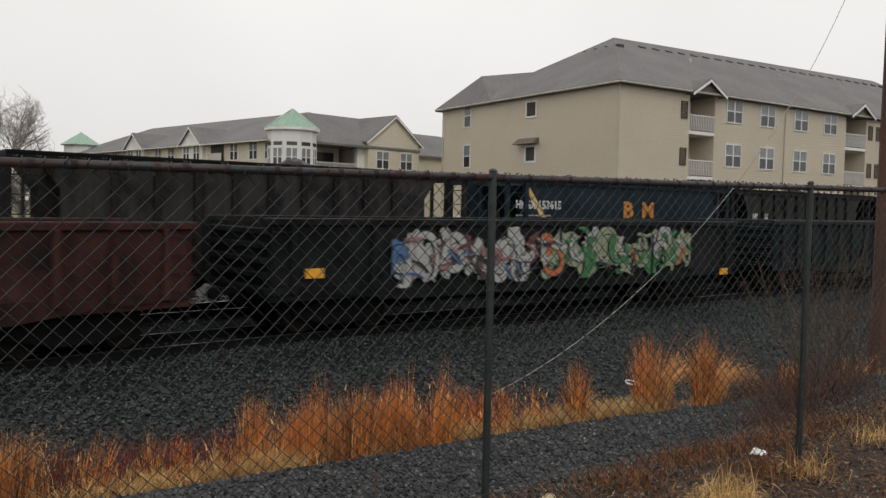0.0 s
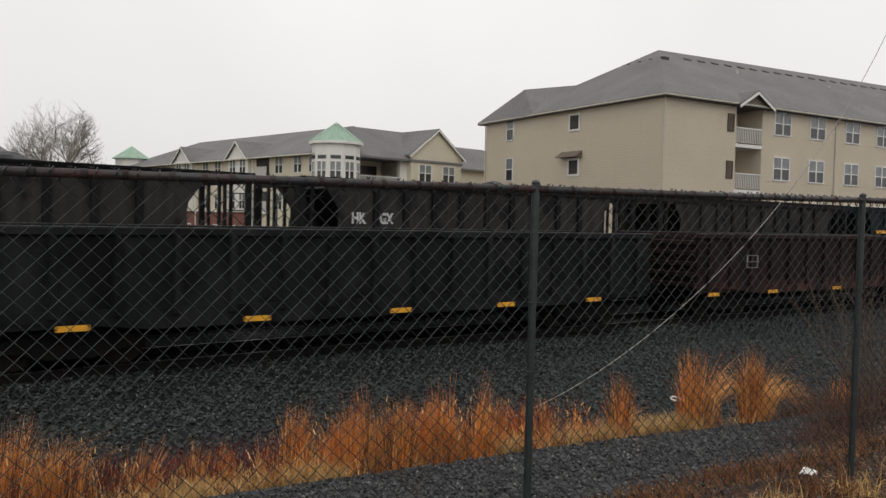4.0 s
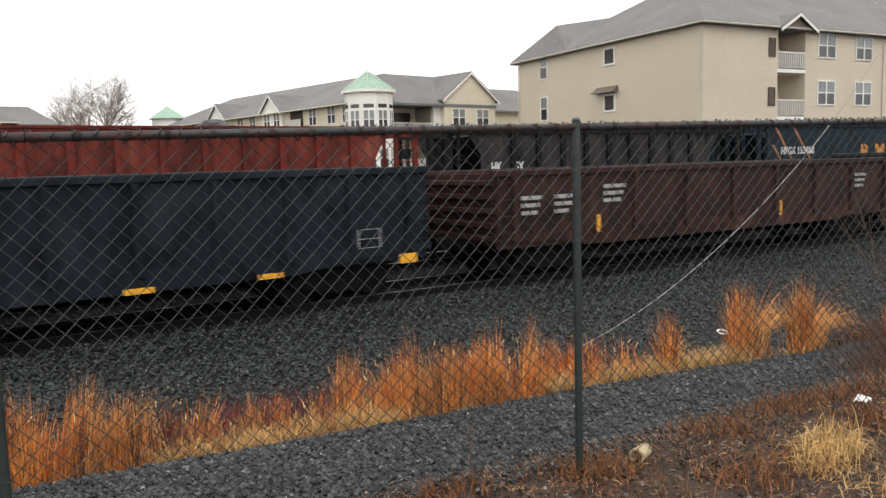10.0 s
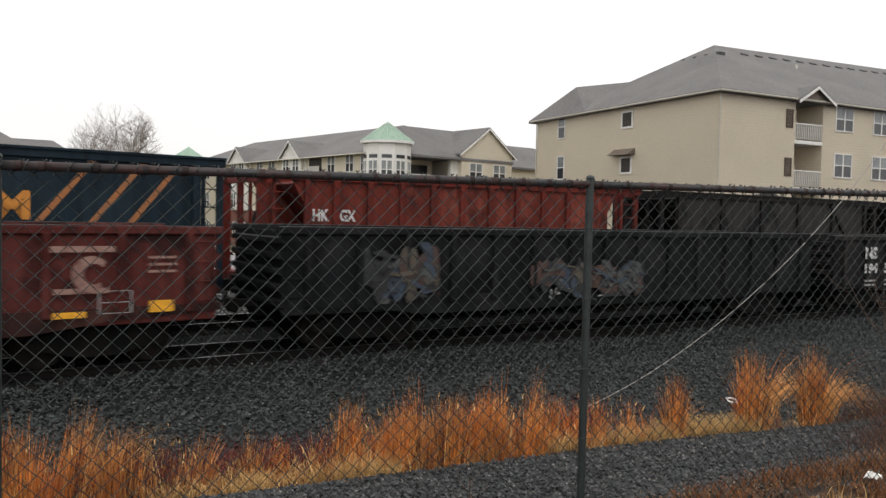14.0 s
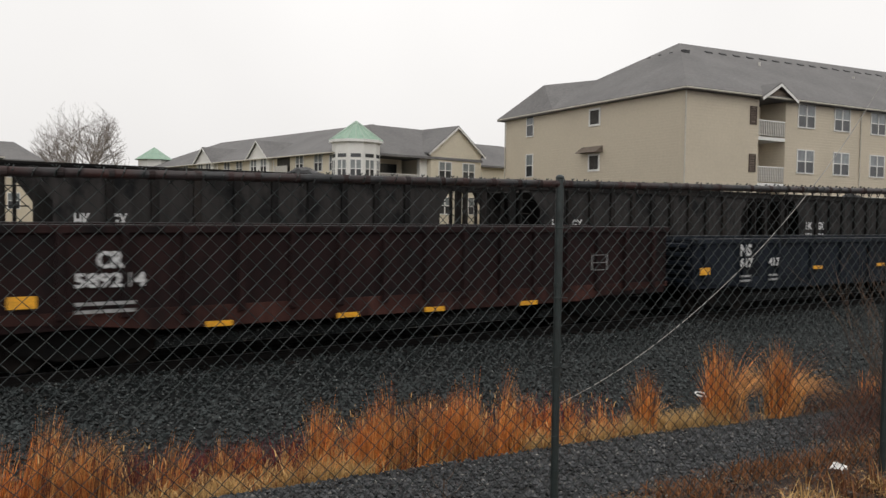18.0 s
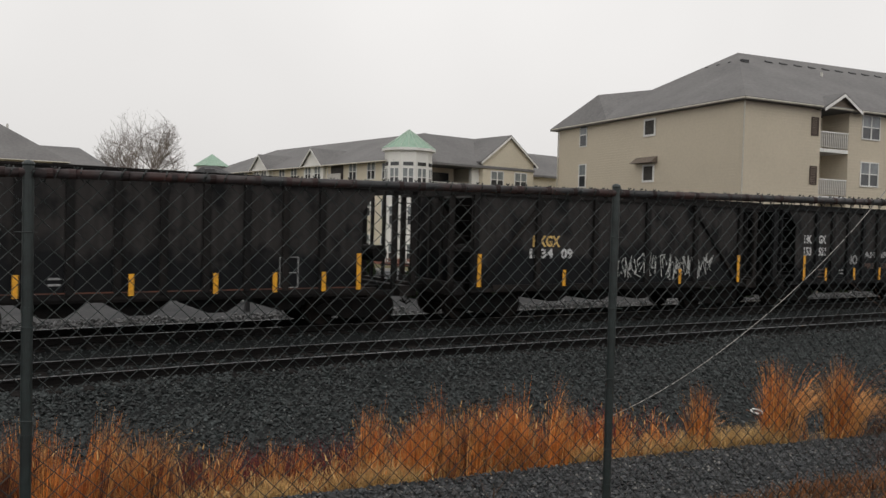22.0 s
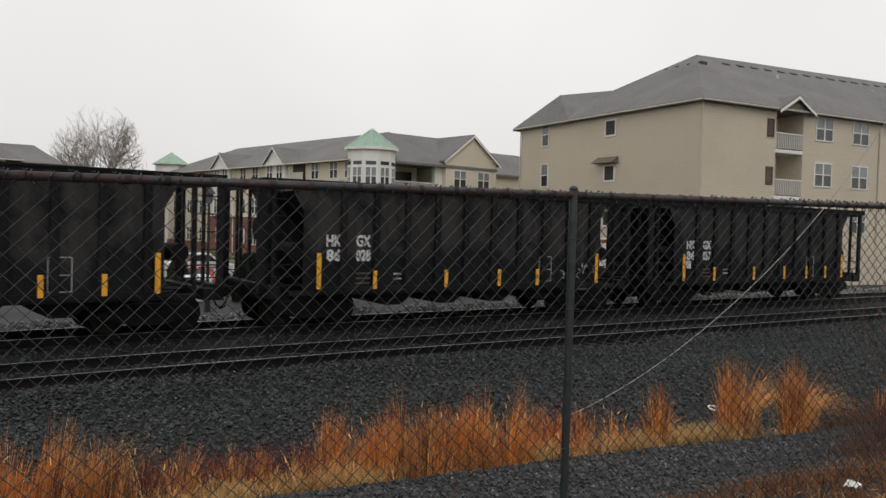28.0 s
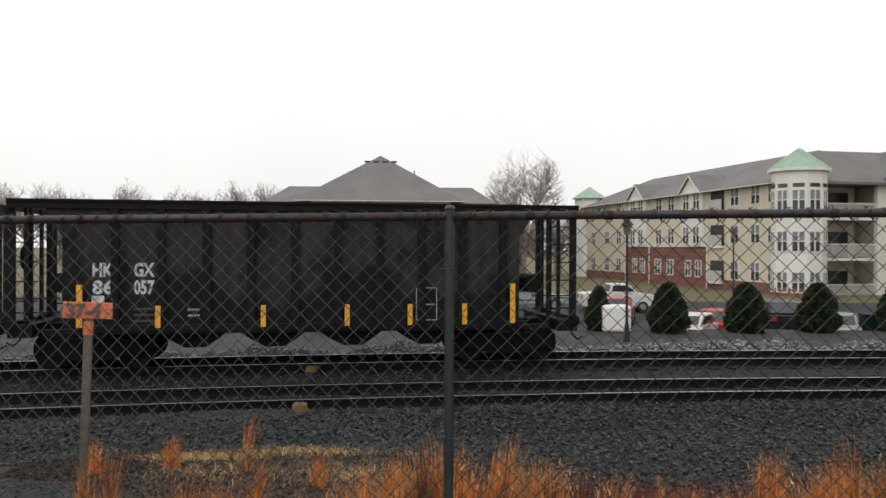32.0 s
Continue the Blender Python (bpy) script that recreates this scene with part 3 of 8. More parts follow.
def hopper(paint, label, side="side", stakes=10, braces=False, marks=(), tall=(-4.84, 4.92), coal=False):
    car = thing("hopper_car", label, "hopper car", "hopper cars of the coal train")
    made = []
    x0, x1 = {"side": (-4.78, 4.92), "side_short": (-4.8, 4.5), "side_full": (-5.5, 5.3), "side_red": (-5.08, 4.83)}[side]

    def add(name, key, m, note=""):
        ob = part(name, HOPPER[key], None, car, note, m=m)
        made.append(ob)
        return ob

    for y, turn in ((-1.5, 0), (1.5, 180)):
        flip = pose(0, 0, 0, 0, 0, turn)
        add("side_panel", side, pose(0, y, 0))
        add("top_chord", "chord", flip @ pose(0, -1.52, 0))
        add("side_sill", "sill", flip @ pose(0, -1.52, 0))
        for k in range((stakes if turn == 0 else 10) - (side == "side_short" and turn == 0)):
            if side in ("side", "side_short") and turn == 0:
                x = -4.13 + 0.957 * k
            elif side == "side_red" and turn == 0:
                x = max(-5.15, -5.337 + 0.957 * k)
            else:
                x = x0 + (x1 - x0) * k / ((stakes if turn == 0 else 10) - 1)
            add("side_stake", "stake", flip @ pose(x, -1.52, 0))
        for x in ((-6.22, 6.22) if side == "side_full" else (6.22,)):
            add("end_post", "stout", pose(x, math.copysign(1.45, y), 0))
        if side != "side_full":
            add("end_post", "column", pose(-6.3, math.copysign(1.42, y), 0) @ Matrix.Diagonal((0.75, 1, 1, 1)))
            for x in (-5.97, 5.62):
                add("end_post", "slim", pose(x, math.copysign(1.42, y), 0))
            for x in (-5.78, 5.72):
                for z in (1.32, 1.62):
                    add("grab_iron", "grab", pose(x, math.copysign(1.45, y), z))
        for x in (-5.95, 5.92):
            for k in range(6 if y < 0 else 0):
                add("ladder_rung", "ladder", pose(x, -1.5, 1.15 + 0.42 * k))
    for sx in (-1, 1):
        turn = pose(0, 0, 0, 0, 0, 0 if sx > 0 else 180)
        add("end_sill", "end_sill", turn @ pose(6.07, 0, 0))
        add("end_chord", "end_chord", turn @ pose(6.24, 0, 0))
        add("slope_sheet", "slope_sheet", turn)
        for y in (-0.7, 0.0, 0.7):
            add("end_post", "slim", turn @ pose(6.1, y, 0))
    if braces:
        add("diagonal_brace", "brace", pose(5.2, -1.52, 0) @ Matrix.Diagonal((-1, 1, 1, 1)))
        add("diagonal_brace", "brace", pose(-5.3, -1.52, 0))
    for ob in made:
        if ob.name.startswith("side_panel") and paint in (M_BLACK, M_COALDUST, M_OXIDE):
            repaint(ob, M_DUSTYRED if paint is M_OXIDE else M_DUSTY)
        elif paint is not M_BLACK:
            repaint(ob, paint)
    if coal:
        part("coal_load", HOPPER["coal"], None, car, "heap of black coal")
    for k in range(4):
        part("discharge_chute", HOPPER["chute"], None, car, m=pose(-2.55 + 1.75 * k, 0, 0))
    part("center_sill", HOPPER["center_sill"], None, car)
    part("brake_wheel", HOPPER["brake"], None, car, m=pose(-6.2, -0.8, 2.5))
    part("brake_cylinder", HOPPER["brake_cylinder"], None, car, m=pose(-5.3, -0.9, 1.95))
    part("air_reservoir", HOPPER["brake_cylinder"], None, car, m=pose(5.35, -0.75, 1.9))
    add_running_gear(car, HOP, 4.72)
    for x in tall:
        part("yellow_mark", HOPPER["tall_mark"], None, car, "yellow reflective strip", m=pose(x - 0.06, -1.635, 1.0))
    for x in marks:
        part("yellow_mark", HOPPER["mark"], None, car, "yellow reflective strip", m=pose(x - 0.055, -1.635, 0.98))
    return car


def write(car, text, x0, x1, z, y=-1.585, material=None, h=0.0):
    """A word from x0 to x1, its middle at the height z."""
    ob = lettering(text, h or 0.25, car, 0, 0, y, material or M_WHITE)
    xs = [v.co.x for v in ob.data.vertices]
    wide = max(xs) - min(xs)
    h = h or min(0.34, max(0.18, (x1 - x0) / len(text) * 1.2))
    sx = (x1 - x0) / wide
    ob.matrix_basis = pose(x0 - sx * min(xs), y, z - h / 2, 90, 0, 0) @ Matrix.Diagonal((sx, h / 0.69, 1, 1))


def slant(car, xa, za, xb, zb, w, y, material, note):
    bm = bmesh.new()
    prism(bm, [(xa, za), (xa + w, za), (xb + w, zb), (xb, zb)], y - 0.003, y)
    part("painted_stripe", bm, material, car, note)


HOPPERS = []
STRIPS = (-3.23, -0.99, 0.86, 2.29, 3.56)


def number_panels(car, rows, x0, x1, z, h=0.28):
    """Two rows of lettering, each word between two stakes."""
    for row in rows:
        words = row.split(" ")
        step = (x1 - x0 + 0.42) / len(words)
        for k, word in enumerate(words):
            a = x0 + step * k
            write(car, word, a, a + step - 0.42, z, -1.525, h=h)
        z -= h + (0.17 if z > 2.5 else 0.1)
    for k in range(3):
        bar(car, x0 + 0.85, 1.36 - 0.13 * k, 0.42, 0.05, -1.524, M_RUSTYSTENCIL)
    for k in range(2):
        bar(car, -2.62, 1.34 - 0.13 * k, 0.25, 0.045, -1.524, M_STENCIL)


def build_hoppers():
    plain = "black steel open-top hopper car with yellow reflective strips"
    sooty = "soot-stained black open-top hopper car with yellow strips"
    # paint, rows, x0, x1, z of the upper row
    texts = {
        0: (M_BLACK, ("HK GX", "86 057"), -4.6, -3.32, 2.24), 1: (M_BLACK, ("HK GX", "86 028"), -4.6, -3.32, 2.24), 2: (M_BLACK, ("HK GX", "86 009"), -4.6, -3.32, 2.24),
        3: (M_BLACK, ("HK GX", "153 521"), -4.78, -3.5, 2.52), 5: (M_COALDUST, ("HK GX", "153 520"), -4.78, -3.5, 2.52), 6: (M_COALDUST, ("HK GX", "153 504"), -4.78, -3.5, 2.52),
        7: (M_COALDUST, ("HK GX", "153 5"), -4.85, -3.75, 2.55), 11: (M_BLACK, ("HK GX",), -4.9, -3.7, 2.6), 15: (M_BLACK, ("HK GX",), -4.85, -3.55, 2.72), 16: (M_BLACK, ("HK GX",), -4.85, -3.6, 2.58),
    }
    colour_of = {i: t[0] for i, t in texts.items()}
    for i in range(20):
        if i in texts:
            colour, rows, x0, x1, z = texts[i]
            car = hopper(colour, plain if colour is M_BLACK else sooty, coal=i > 4, side="side" if i < 3 else "side_short", marks=(-3.6, -1.85, -0.2, 1.24, 3.0) if i == 3 else STRIPS, tall=(-4.84, 4.7) if i < 3 else (-4.88, 4.52))
            number_panels(car, rows, x0, x1, z)
            part("stencil_frame", HOPPER["stencil_frame"], None, car, "stencilled grey frame", m=pose(2.45, -1.525, 1.08))
        elif i in (4, 8):
            car = hopper(M_COALDUST, "black open-top hopper car with diagonal braces and sprayed tags", "side_full", 6, True, coal=i > 4, marks=(-2.4, 2.4), tall=(-5.4, 5.2))
            if i == 4:
                write(car, "HKGX", -3.5, -2.5, 2.3, -1.525, M_CREAM)
                write(car, "1534", -3.6, -2.75, 1.94, -1.525)
                write(car, "09", -2.45, -2.0, 1.94, -1.525)
                scrawl(car, -0.27, 3.94, 1.12, 2.0, -1.55, M_SPRAY, 4, 40)
        elif i in (9, 12):
            car = hopper(M_OXIDE, "oxide-red open-top hopper car with vertical stakes", "side_red", 11, coal=i > 4, marks=STRIPS)
            if i == 9:
                number_panels(car, (), -5.0, -3.9, 2.7)
                write(car, "HK", -4.99, -4.55, 2.7, -1.525, h=0.28)
                write(car, "GX", -4.25, -3.8, 2.7, -1.525, h=0.28)
        elif i in (10, 17):
            car = hopper(M_BLUE, "faded blue smooth-sided hopper car with orange stripes and lettering", "side_full", 2, coal=i > 4, tall=())
            d = 0.0 if i == 10 else -0.95
            write(car, "HKGX", -4.95 + d, -4.05 + d, 2.88, -1.525, h=0.26)
            write(car, "153608" if i == 10 else "153615", -3.9 + d, -2.85 + d, 2.88, -1.525, h=0.26)
            write(car, "B", 0.42 + d, 1.0 + d, 2.78, -1.526, M_ORANGE, 0.55)
            write(car, "M", 1.5 + d, 2.17 + d, 2.78, -1.526, M_ORANGE, 0.55)
            if i == 17:
                slant(car, -5.6, 3.5, -4.75, 2.47, 0.24, -1.523, M_CREAM, "pale yellow diagonal stripe")
            else:
                for xa, za, xb, zb in ((-5.55, 3.1, -4.95, 2.45), (-5.36, 3.75, -4.3, 2.45), (-4.26, 3.75, -3.1, 2.45), (2.25, 2.45, 3.31, 3.75), (3.3, 2.45, 4.36, 3.75), (4.1, 2.45, 5.16, 3.75)):
                    slant(car, xa, za, xb, zb, 0.15, -1.523, M_STRIPE, "faded orange diagonal stripe")
            bar(car, -4.95 + d, 2.5, 1.6, 0.05, -1.524, M_STENCIL)
            if i == 10:  # a taller and longer body than its neighbours
                for ob in car.children:
                    kind = ob.name.split(".")[0]
                    if kind in ("side_panel", "side_stake", "top_chord", "end_chord", "end_post"):
                        ob.matrix_basis = Matrix.Diagonal((1.06 if kind in ("side_panel", "side_stake") else 1.0, 1, 1.06, 1)) @ ob.matrix_basis
        elif i == 13:
            car = hopper(M_PINE, "dark green open-top hopper car with a long yellow stripe", "side_short", coal=i > 4, tall=())
            bar(car, -5.0, 2.55, 9.65, 0.15, -1.64, M_YELLOW, "painted_stripe")
        else:
            car = hopper(M_BLACK if i % 2 else M_COALDUST, plain if i % 2 else sooty, "side_short", coal=i > 4, marks=STRIPS, tall=(-4.88, 4.52))
        if colour_of.get(i) is M_COALDUST:
            bar(car, -5.0, 1.043, 9.7, 0.03, -1.602, M_RUSTLINE, "rust_line", "rusty line along the sill")
        if i == 3:
            write(car, "NO", -2.14, -1.5, 1.76, -1.525, M_STENCIL)
            for k, word in enumerate(("AFF", "IRM", "ATIVE", "ACTION")):
                write(car, word, -1.1 + 1.16 * k, -0.2 + 1.16 * k, 1.95, -1.525, M_STENCIL, 0.22)
            for k, word in enumerate(("PRE", "SID", "ENT")):
                write(car, word, -1.1 + 1.16 * k, -0.3 + 1.16 * k, 1.52, -1.525, M_RUSTYSTENCIL, 0.2)
        if i in (0, 2):
            bar(car, -4.62, 1.42, 0.26, 0.26, -1.524, M_WHITE, "square_sticker", "white square sticker")
        if i == 1:
            scrawl(car, 3.3, 4.8, 1.1, 1.75, -1.55, M_STENCIL, 7, 9)
        HOPPERS.append((car, 246.93 - 13.65 * i + HOP - {18: 0.6, 16: 0.7, 15: 0.35}.get(i, 0.0)))


M_SPRAY = mat("white_spray_paint", (0.45, 0.46, 0.44), 0.7, second=(0.2, 0.2, 0.2), scale=8, grain=40, bump=0.0)


# ---- gondola ----
# Paler and glossier than the paint, to give the chord its wet highlight.
M_LIP = mat("glossy_highlight_strip", (0.05, 0.05, 0.052), 0.38, spec=0.6, second=(0.025, 0.024, 0.024), scale=2.5, grain=20, mix=0.6, bump=0.1)
GON = 8.2


def _gondola_meshes():
    out = {}
    bm = bmesh.new()
    box(bm, -GON + 0.1, GON - 0.1, -0.015, 0.015, 0.78, 1.0)
    box(bm, -GON + 0.1, GON - 0.1, -0.03, 0.0, 1.0, 2.5)
    out["side"] = finish("side_panel", bm, M_BLACK)
    bm = bmesh.new()
    prism(bm, [(-GON, 0.95), (-GON + 1.9, 0.86), (-GON + 3.2, 0.7), (GON - 3.2, 0.7), (GON - 1.9, 0.86), (GON, 0.95), (GON, 1.08), (-GON, 1.08)], -0.05, 0.02)
    out["sill"] = finish("side_sill", bm, M_BLACK)
    bm = bmesh.new()
    box(bm, -GON, GON, -0.1, 0.05, 2.44, 2.58)
    out["chord"] = finish("top_chord", bevelled(bm, 0.02), M_BLACK)
    bm = bmesh.new()
    # Thin strip added on the chord to carry a highlight along its top.
    uneven = [(GON - 2 * GON * k / 24, 2.594 + 0.006 * noise.noise(Vector((k * 0.7, 2.0, 0)))) for k in range(25)]
    prism(bm, [(-GON, 2.583), (GON, 2.583)] + uneven, -0.085, 0.035)
    out["lip"] = finish("top_lip", bm, M_LIP)
    bm = bmesh.new()
    prism(bm, [(-0.07, 0.95), (0.07, 0.95), (0.055, 2.45), (-0.055, 2.45)], -0.12, 0.0)
    out["stake"] = finish("side_stake", bevelled(bm, 0.015), M_BLACK)
    bm = bmesh.new()
    box(bm, -0.03, 0.03, -1.45, 1.45, 0.85, 2.5)
    out["end"] = finish("end_panel", bm, M_BLACK)
    bm = bmesh.new()
    prism(bm, [(0.0, -0.07), (0.12, -0.045), (0.12, 0.045), (0.0, 0.07)], -1.44, 1.44)
    out["rib"] = finish("end_rib", bm, M_BLACK)
    bm = bmesh.new()
    box(bm, -GON + 0.1, GON - 0.1, -1.45, 1.45, 0.98, 1.05)
    out["floor"] = finish("car_floor", bm, M_UNDER)
    bm = bmesh.new()
    box(bm, -GON, GON, -0.28, 0.28, 0.66, 0.95)
    for k in range(9):
        box(bm, -6.4 + 1.6 * k - 0.05, -6.4 + 1.6 * k + 0.05, -1.4, 1.4, 0.8, 0.97)
    out["center_sill"] = finish("center_sill", bm, M_UNDER)
    bm = bmesh.new()
    for k in range(4):
        tube(bm, [(-0.21, -0.03, 1.15 + 0.38 * k), (0.21, -0.03, 1.15 + 0.38 * k)], 0.013, 5)
    tube(bm, [(-0.21, -0.02, 1.0), (-0.21, -0.02, 2.4)], 0.016, 5)
    tube(bm, [(0.21, -0.02, 1.0), (0.21, -0.02, 2.4)], 0.016, 5)
    out["ladder"] = finish("ladder", bm, M_BLACK)
    bm = bmesh.new()
    box(bm, 0, 0.5, -0.012, 0.0, 0, 0.1)
    out["mark"] = finish("yellow_mark", bm, M_YELLOW)
    bm = bmesh.new()
    box(bm, 0, 0.42, -0.012, 0.0, 0, 0.2)
    out["big_mark"] = finish("yellow_mark", bm, M_YELLOW)
    return out


GONDOLA = _gondola_meshes()


def paint(name, c, dust, rust, grime=None, **more):
    return weathered(name, c, dust, rust, grime, rough=0.62, **more)


P_COAL = paint("coal_black_car_paint", (0.0066, 0.0074, 0.0083), (0.0145, 0.015, 0.016), (0.018, 0.012, 0.0095), rusty=0.15)
P_RUST = paint("red_brown_car_paint", (0.036, 0.0132, 0.0105), (0.05, 0.0205, 0.0155), (0.02, 0.011, 0.009), (0.013, 0.008, 0.0075))
P_MAROON = paint("dark_maroon_car_paint", (0.0135, 0.0066, 0.0066), (0.021, 0.0098, 0.0092), (0.022, 0.0095, 0.0075), (0.0085, 0.0065, 0.0068), rusty=0.2)
P_SLATE = paint("slate_green_car_paint", (0.009, 0.0135, 0.0158), (0.0165, 0.0205, 0.0225), (0.013, 0.012, 0.011), rusty=0.1)
P_RED = paint("worn_red_car_paint", (0.07, 0.0155, 0.013), (0.095, 0.026, 0.022), (0.022, 0.009, 0.008), (0.021, 0.0085, 0.008), rusty=0.4)
P_BROWN = paint("brown_car_paint", (0.030, 0.0135, 0.0118), (0.04, 0.0205, 0.0165), (0.02, 0.011, 0.009), (0.016, 0.009, 0.008))
P_NAVY = paint("navy_black_car_paint", (0.0075, 0.0105, 0.0165), (0.0125, 0.016, 0.022), (0.014, 0.011, 0.010), rusty=0.1)
P_REDSILL = paint("worn_red_sill_paint", (0.03, 0.0125, 0.0105), (0.06, 0.025, 0.02), (0.015, 0.009, 0.008), (0.014, 0.008, 0.0075), dusty=0.45)
P_UMBER = paint("umber_grey_car_paint", (0.0095, 0.009, 0.0098), (0.022, 0.0188, 0.0188), (0.03, 0.017, 0.013), rusty=0.3)
SILLS = {P_RUST: P_REDSILL, P_MAROON: P_REDSILL, P_RED: P_REDSILL, P_BROWN: P_REDSILL}
GONDOLAS = []


def gondola(colour, label, stakes=15, marks=(), big=(), top=2.5):
    car = thing("gondola_car", label, "gondola car", "gondola cars of the mixed train")
    made = []
    k0 = (top - 0.9) / 1.68
    tall = pose(0, 0, 0.9) @ Matrix.Diagonal((1, 1, k0, 1)) @ pose(0, 0, -0.9)
    for y, turn in ((-1.46, 0), (1.46, 180)):
        flip = pose(0, 0, 0, 0, 0, turn)
        made.append(part("side_panel", GONDOLA["side"], None, car, m=flip @ pose(0, -1.46, 0) @ tall))
        sill = part("side_sill", GONDOLA["sill"], None, car, m=flip @ pose(0, -1.46, 0))
        repaint(sill, SILLS.get(colour, colour))
        part("top_lip", GONDOLA["lip"], None, car, "pale glossy strip added as highlight of the top chord", m=flip @ pose(0, -1.46, top - 2.58))
        made.append(part("top_chord", GONDOLA["chord"], None, car, m=flip @ pose(0, -1.46, top - 2.58)))
        for k in range(stakes):
            made.append(part("side_stake", GONDOLA["stake"], None, car, m=flip @ pose(-7.6 + 15.2 * k / (stakes - 1), -1.47, 0) @ tall))
        for x in (-7.85, 7.85):
            made.append(part("ladder", GONDOLA["ladder"], None, car, m=flip @ pose(x, -1.52, 0) @ tall))
    for sx in (-1, 1):
        turn = pose(0, 0, 0, 0, 0, 0 if sx > 0 else 180)
        made.append(part("end_panel", GONDOLA["end"], None, car, m=turn @ pose(8.07, 0, 0) @ tall))
        for k in range(5):
            made.append(part("end_rib", GONDOLA["rib"], None, car, m=turn @ pose(8.1, 0, 1.02 + 0.32 * k0 * k)))
    for ob in made:
        repaint(ob, colour)
    part("car_floor", GONDOLA["floor"], None, car)
    part("center_sill", GONDOLA["center_sill"], None, car)
    add_running_gear(car, GON, 6.2)
    for x, z in marks:
        part("yellow_mark", GONDOLA["mark"], None, car, "yellow reflective strip", m=pose(x - 0.23, -1.585, z - 0.05))
    for x, z in big:
        part("yellow_mark", GONDOLA["big_mark"], None, car, "yellow reflective panel", m=pose(x - 0.21, -1.585, z - 0.1))
    return car


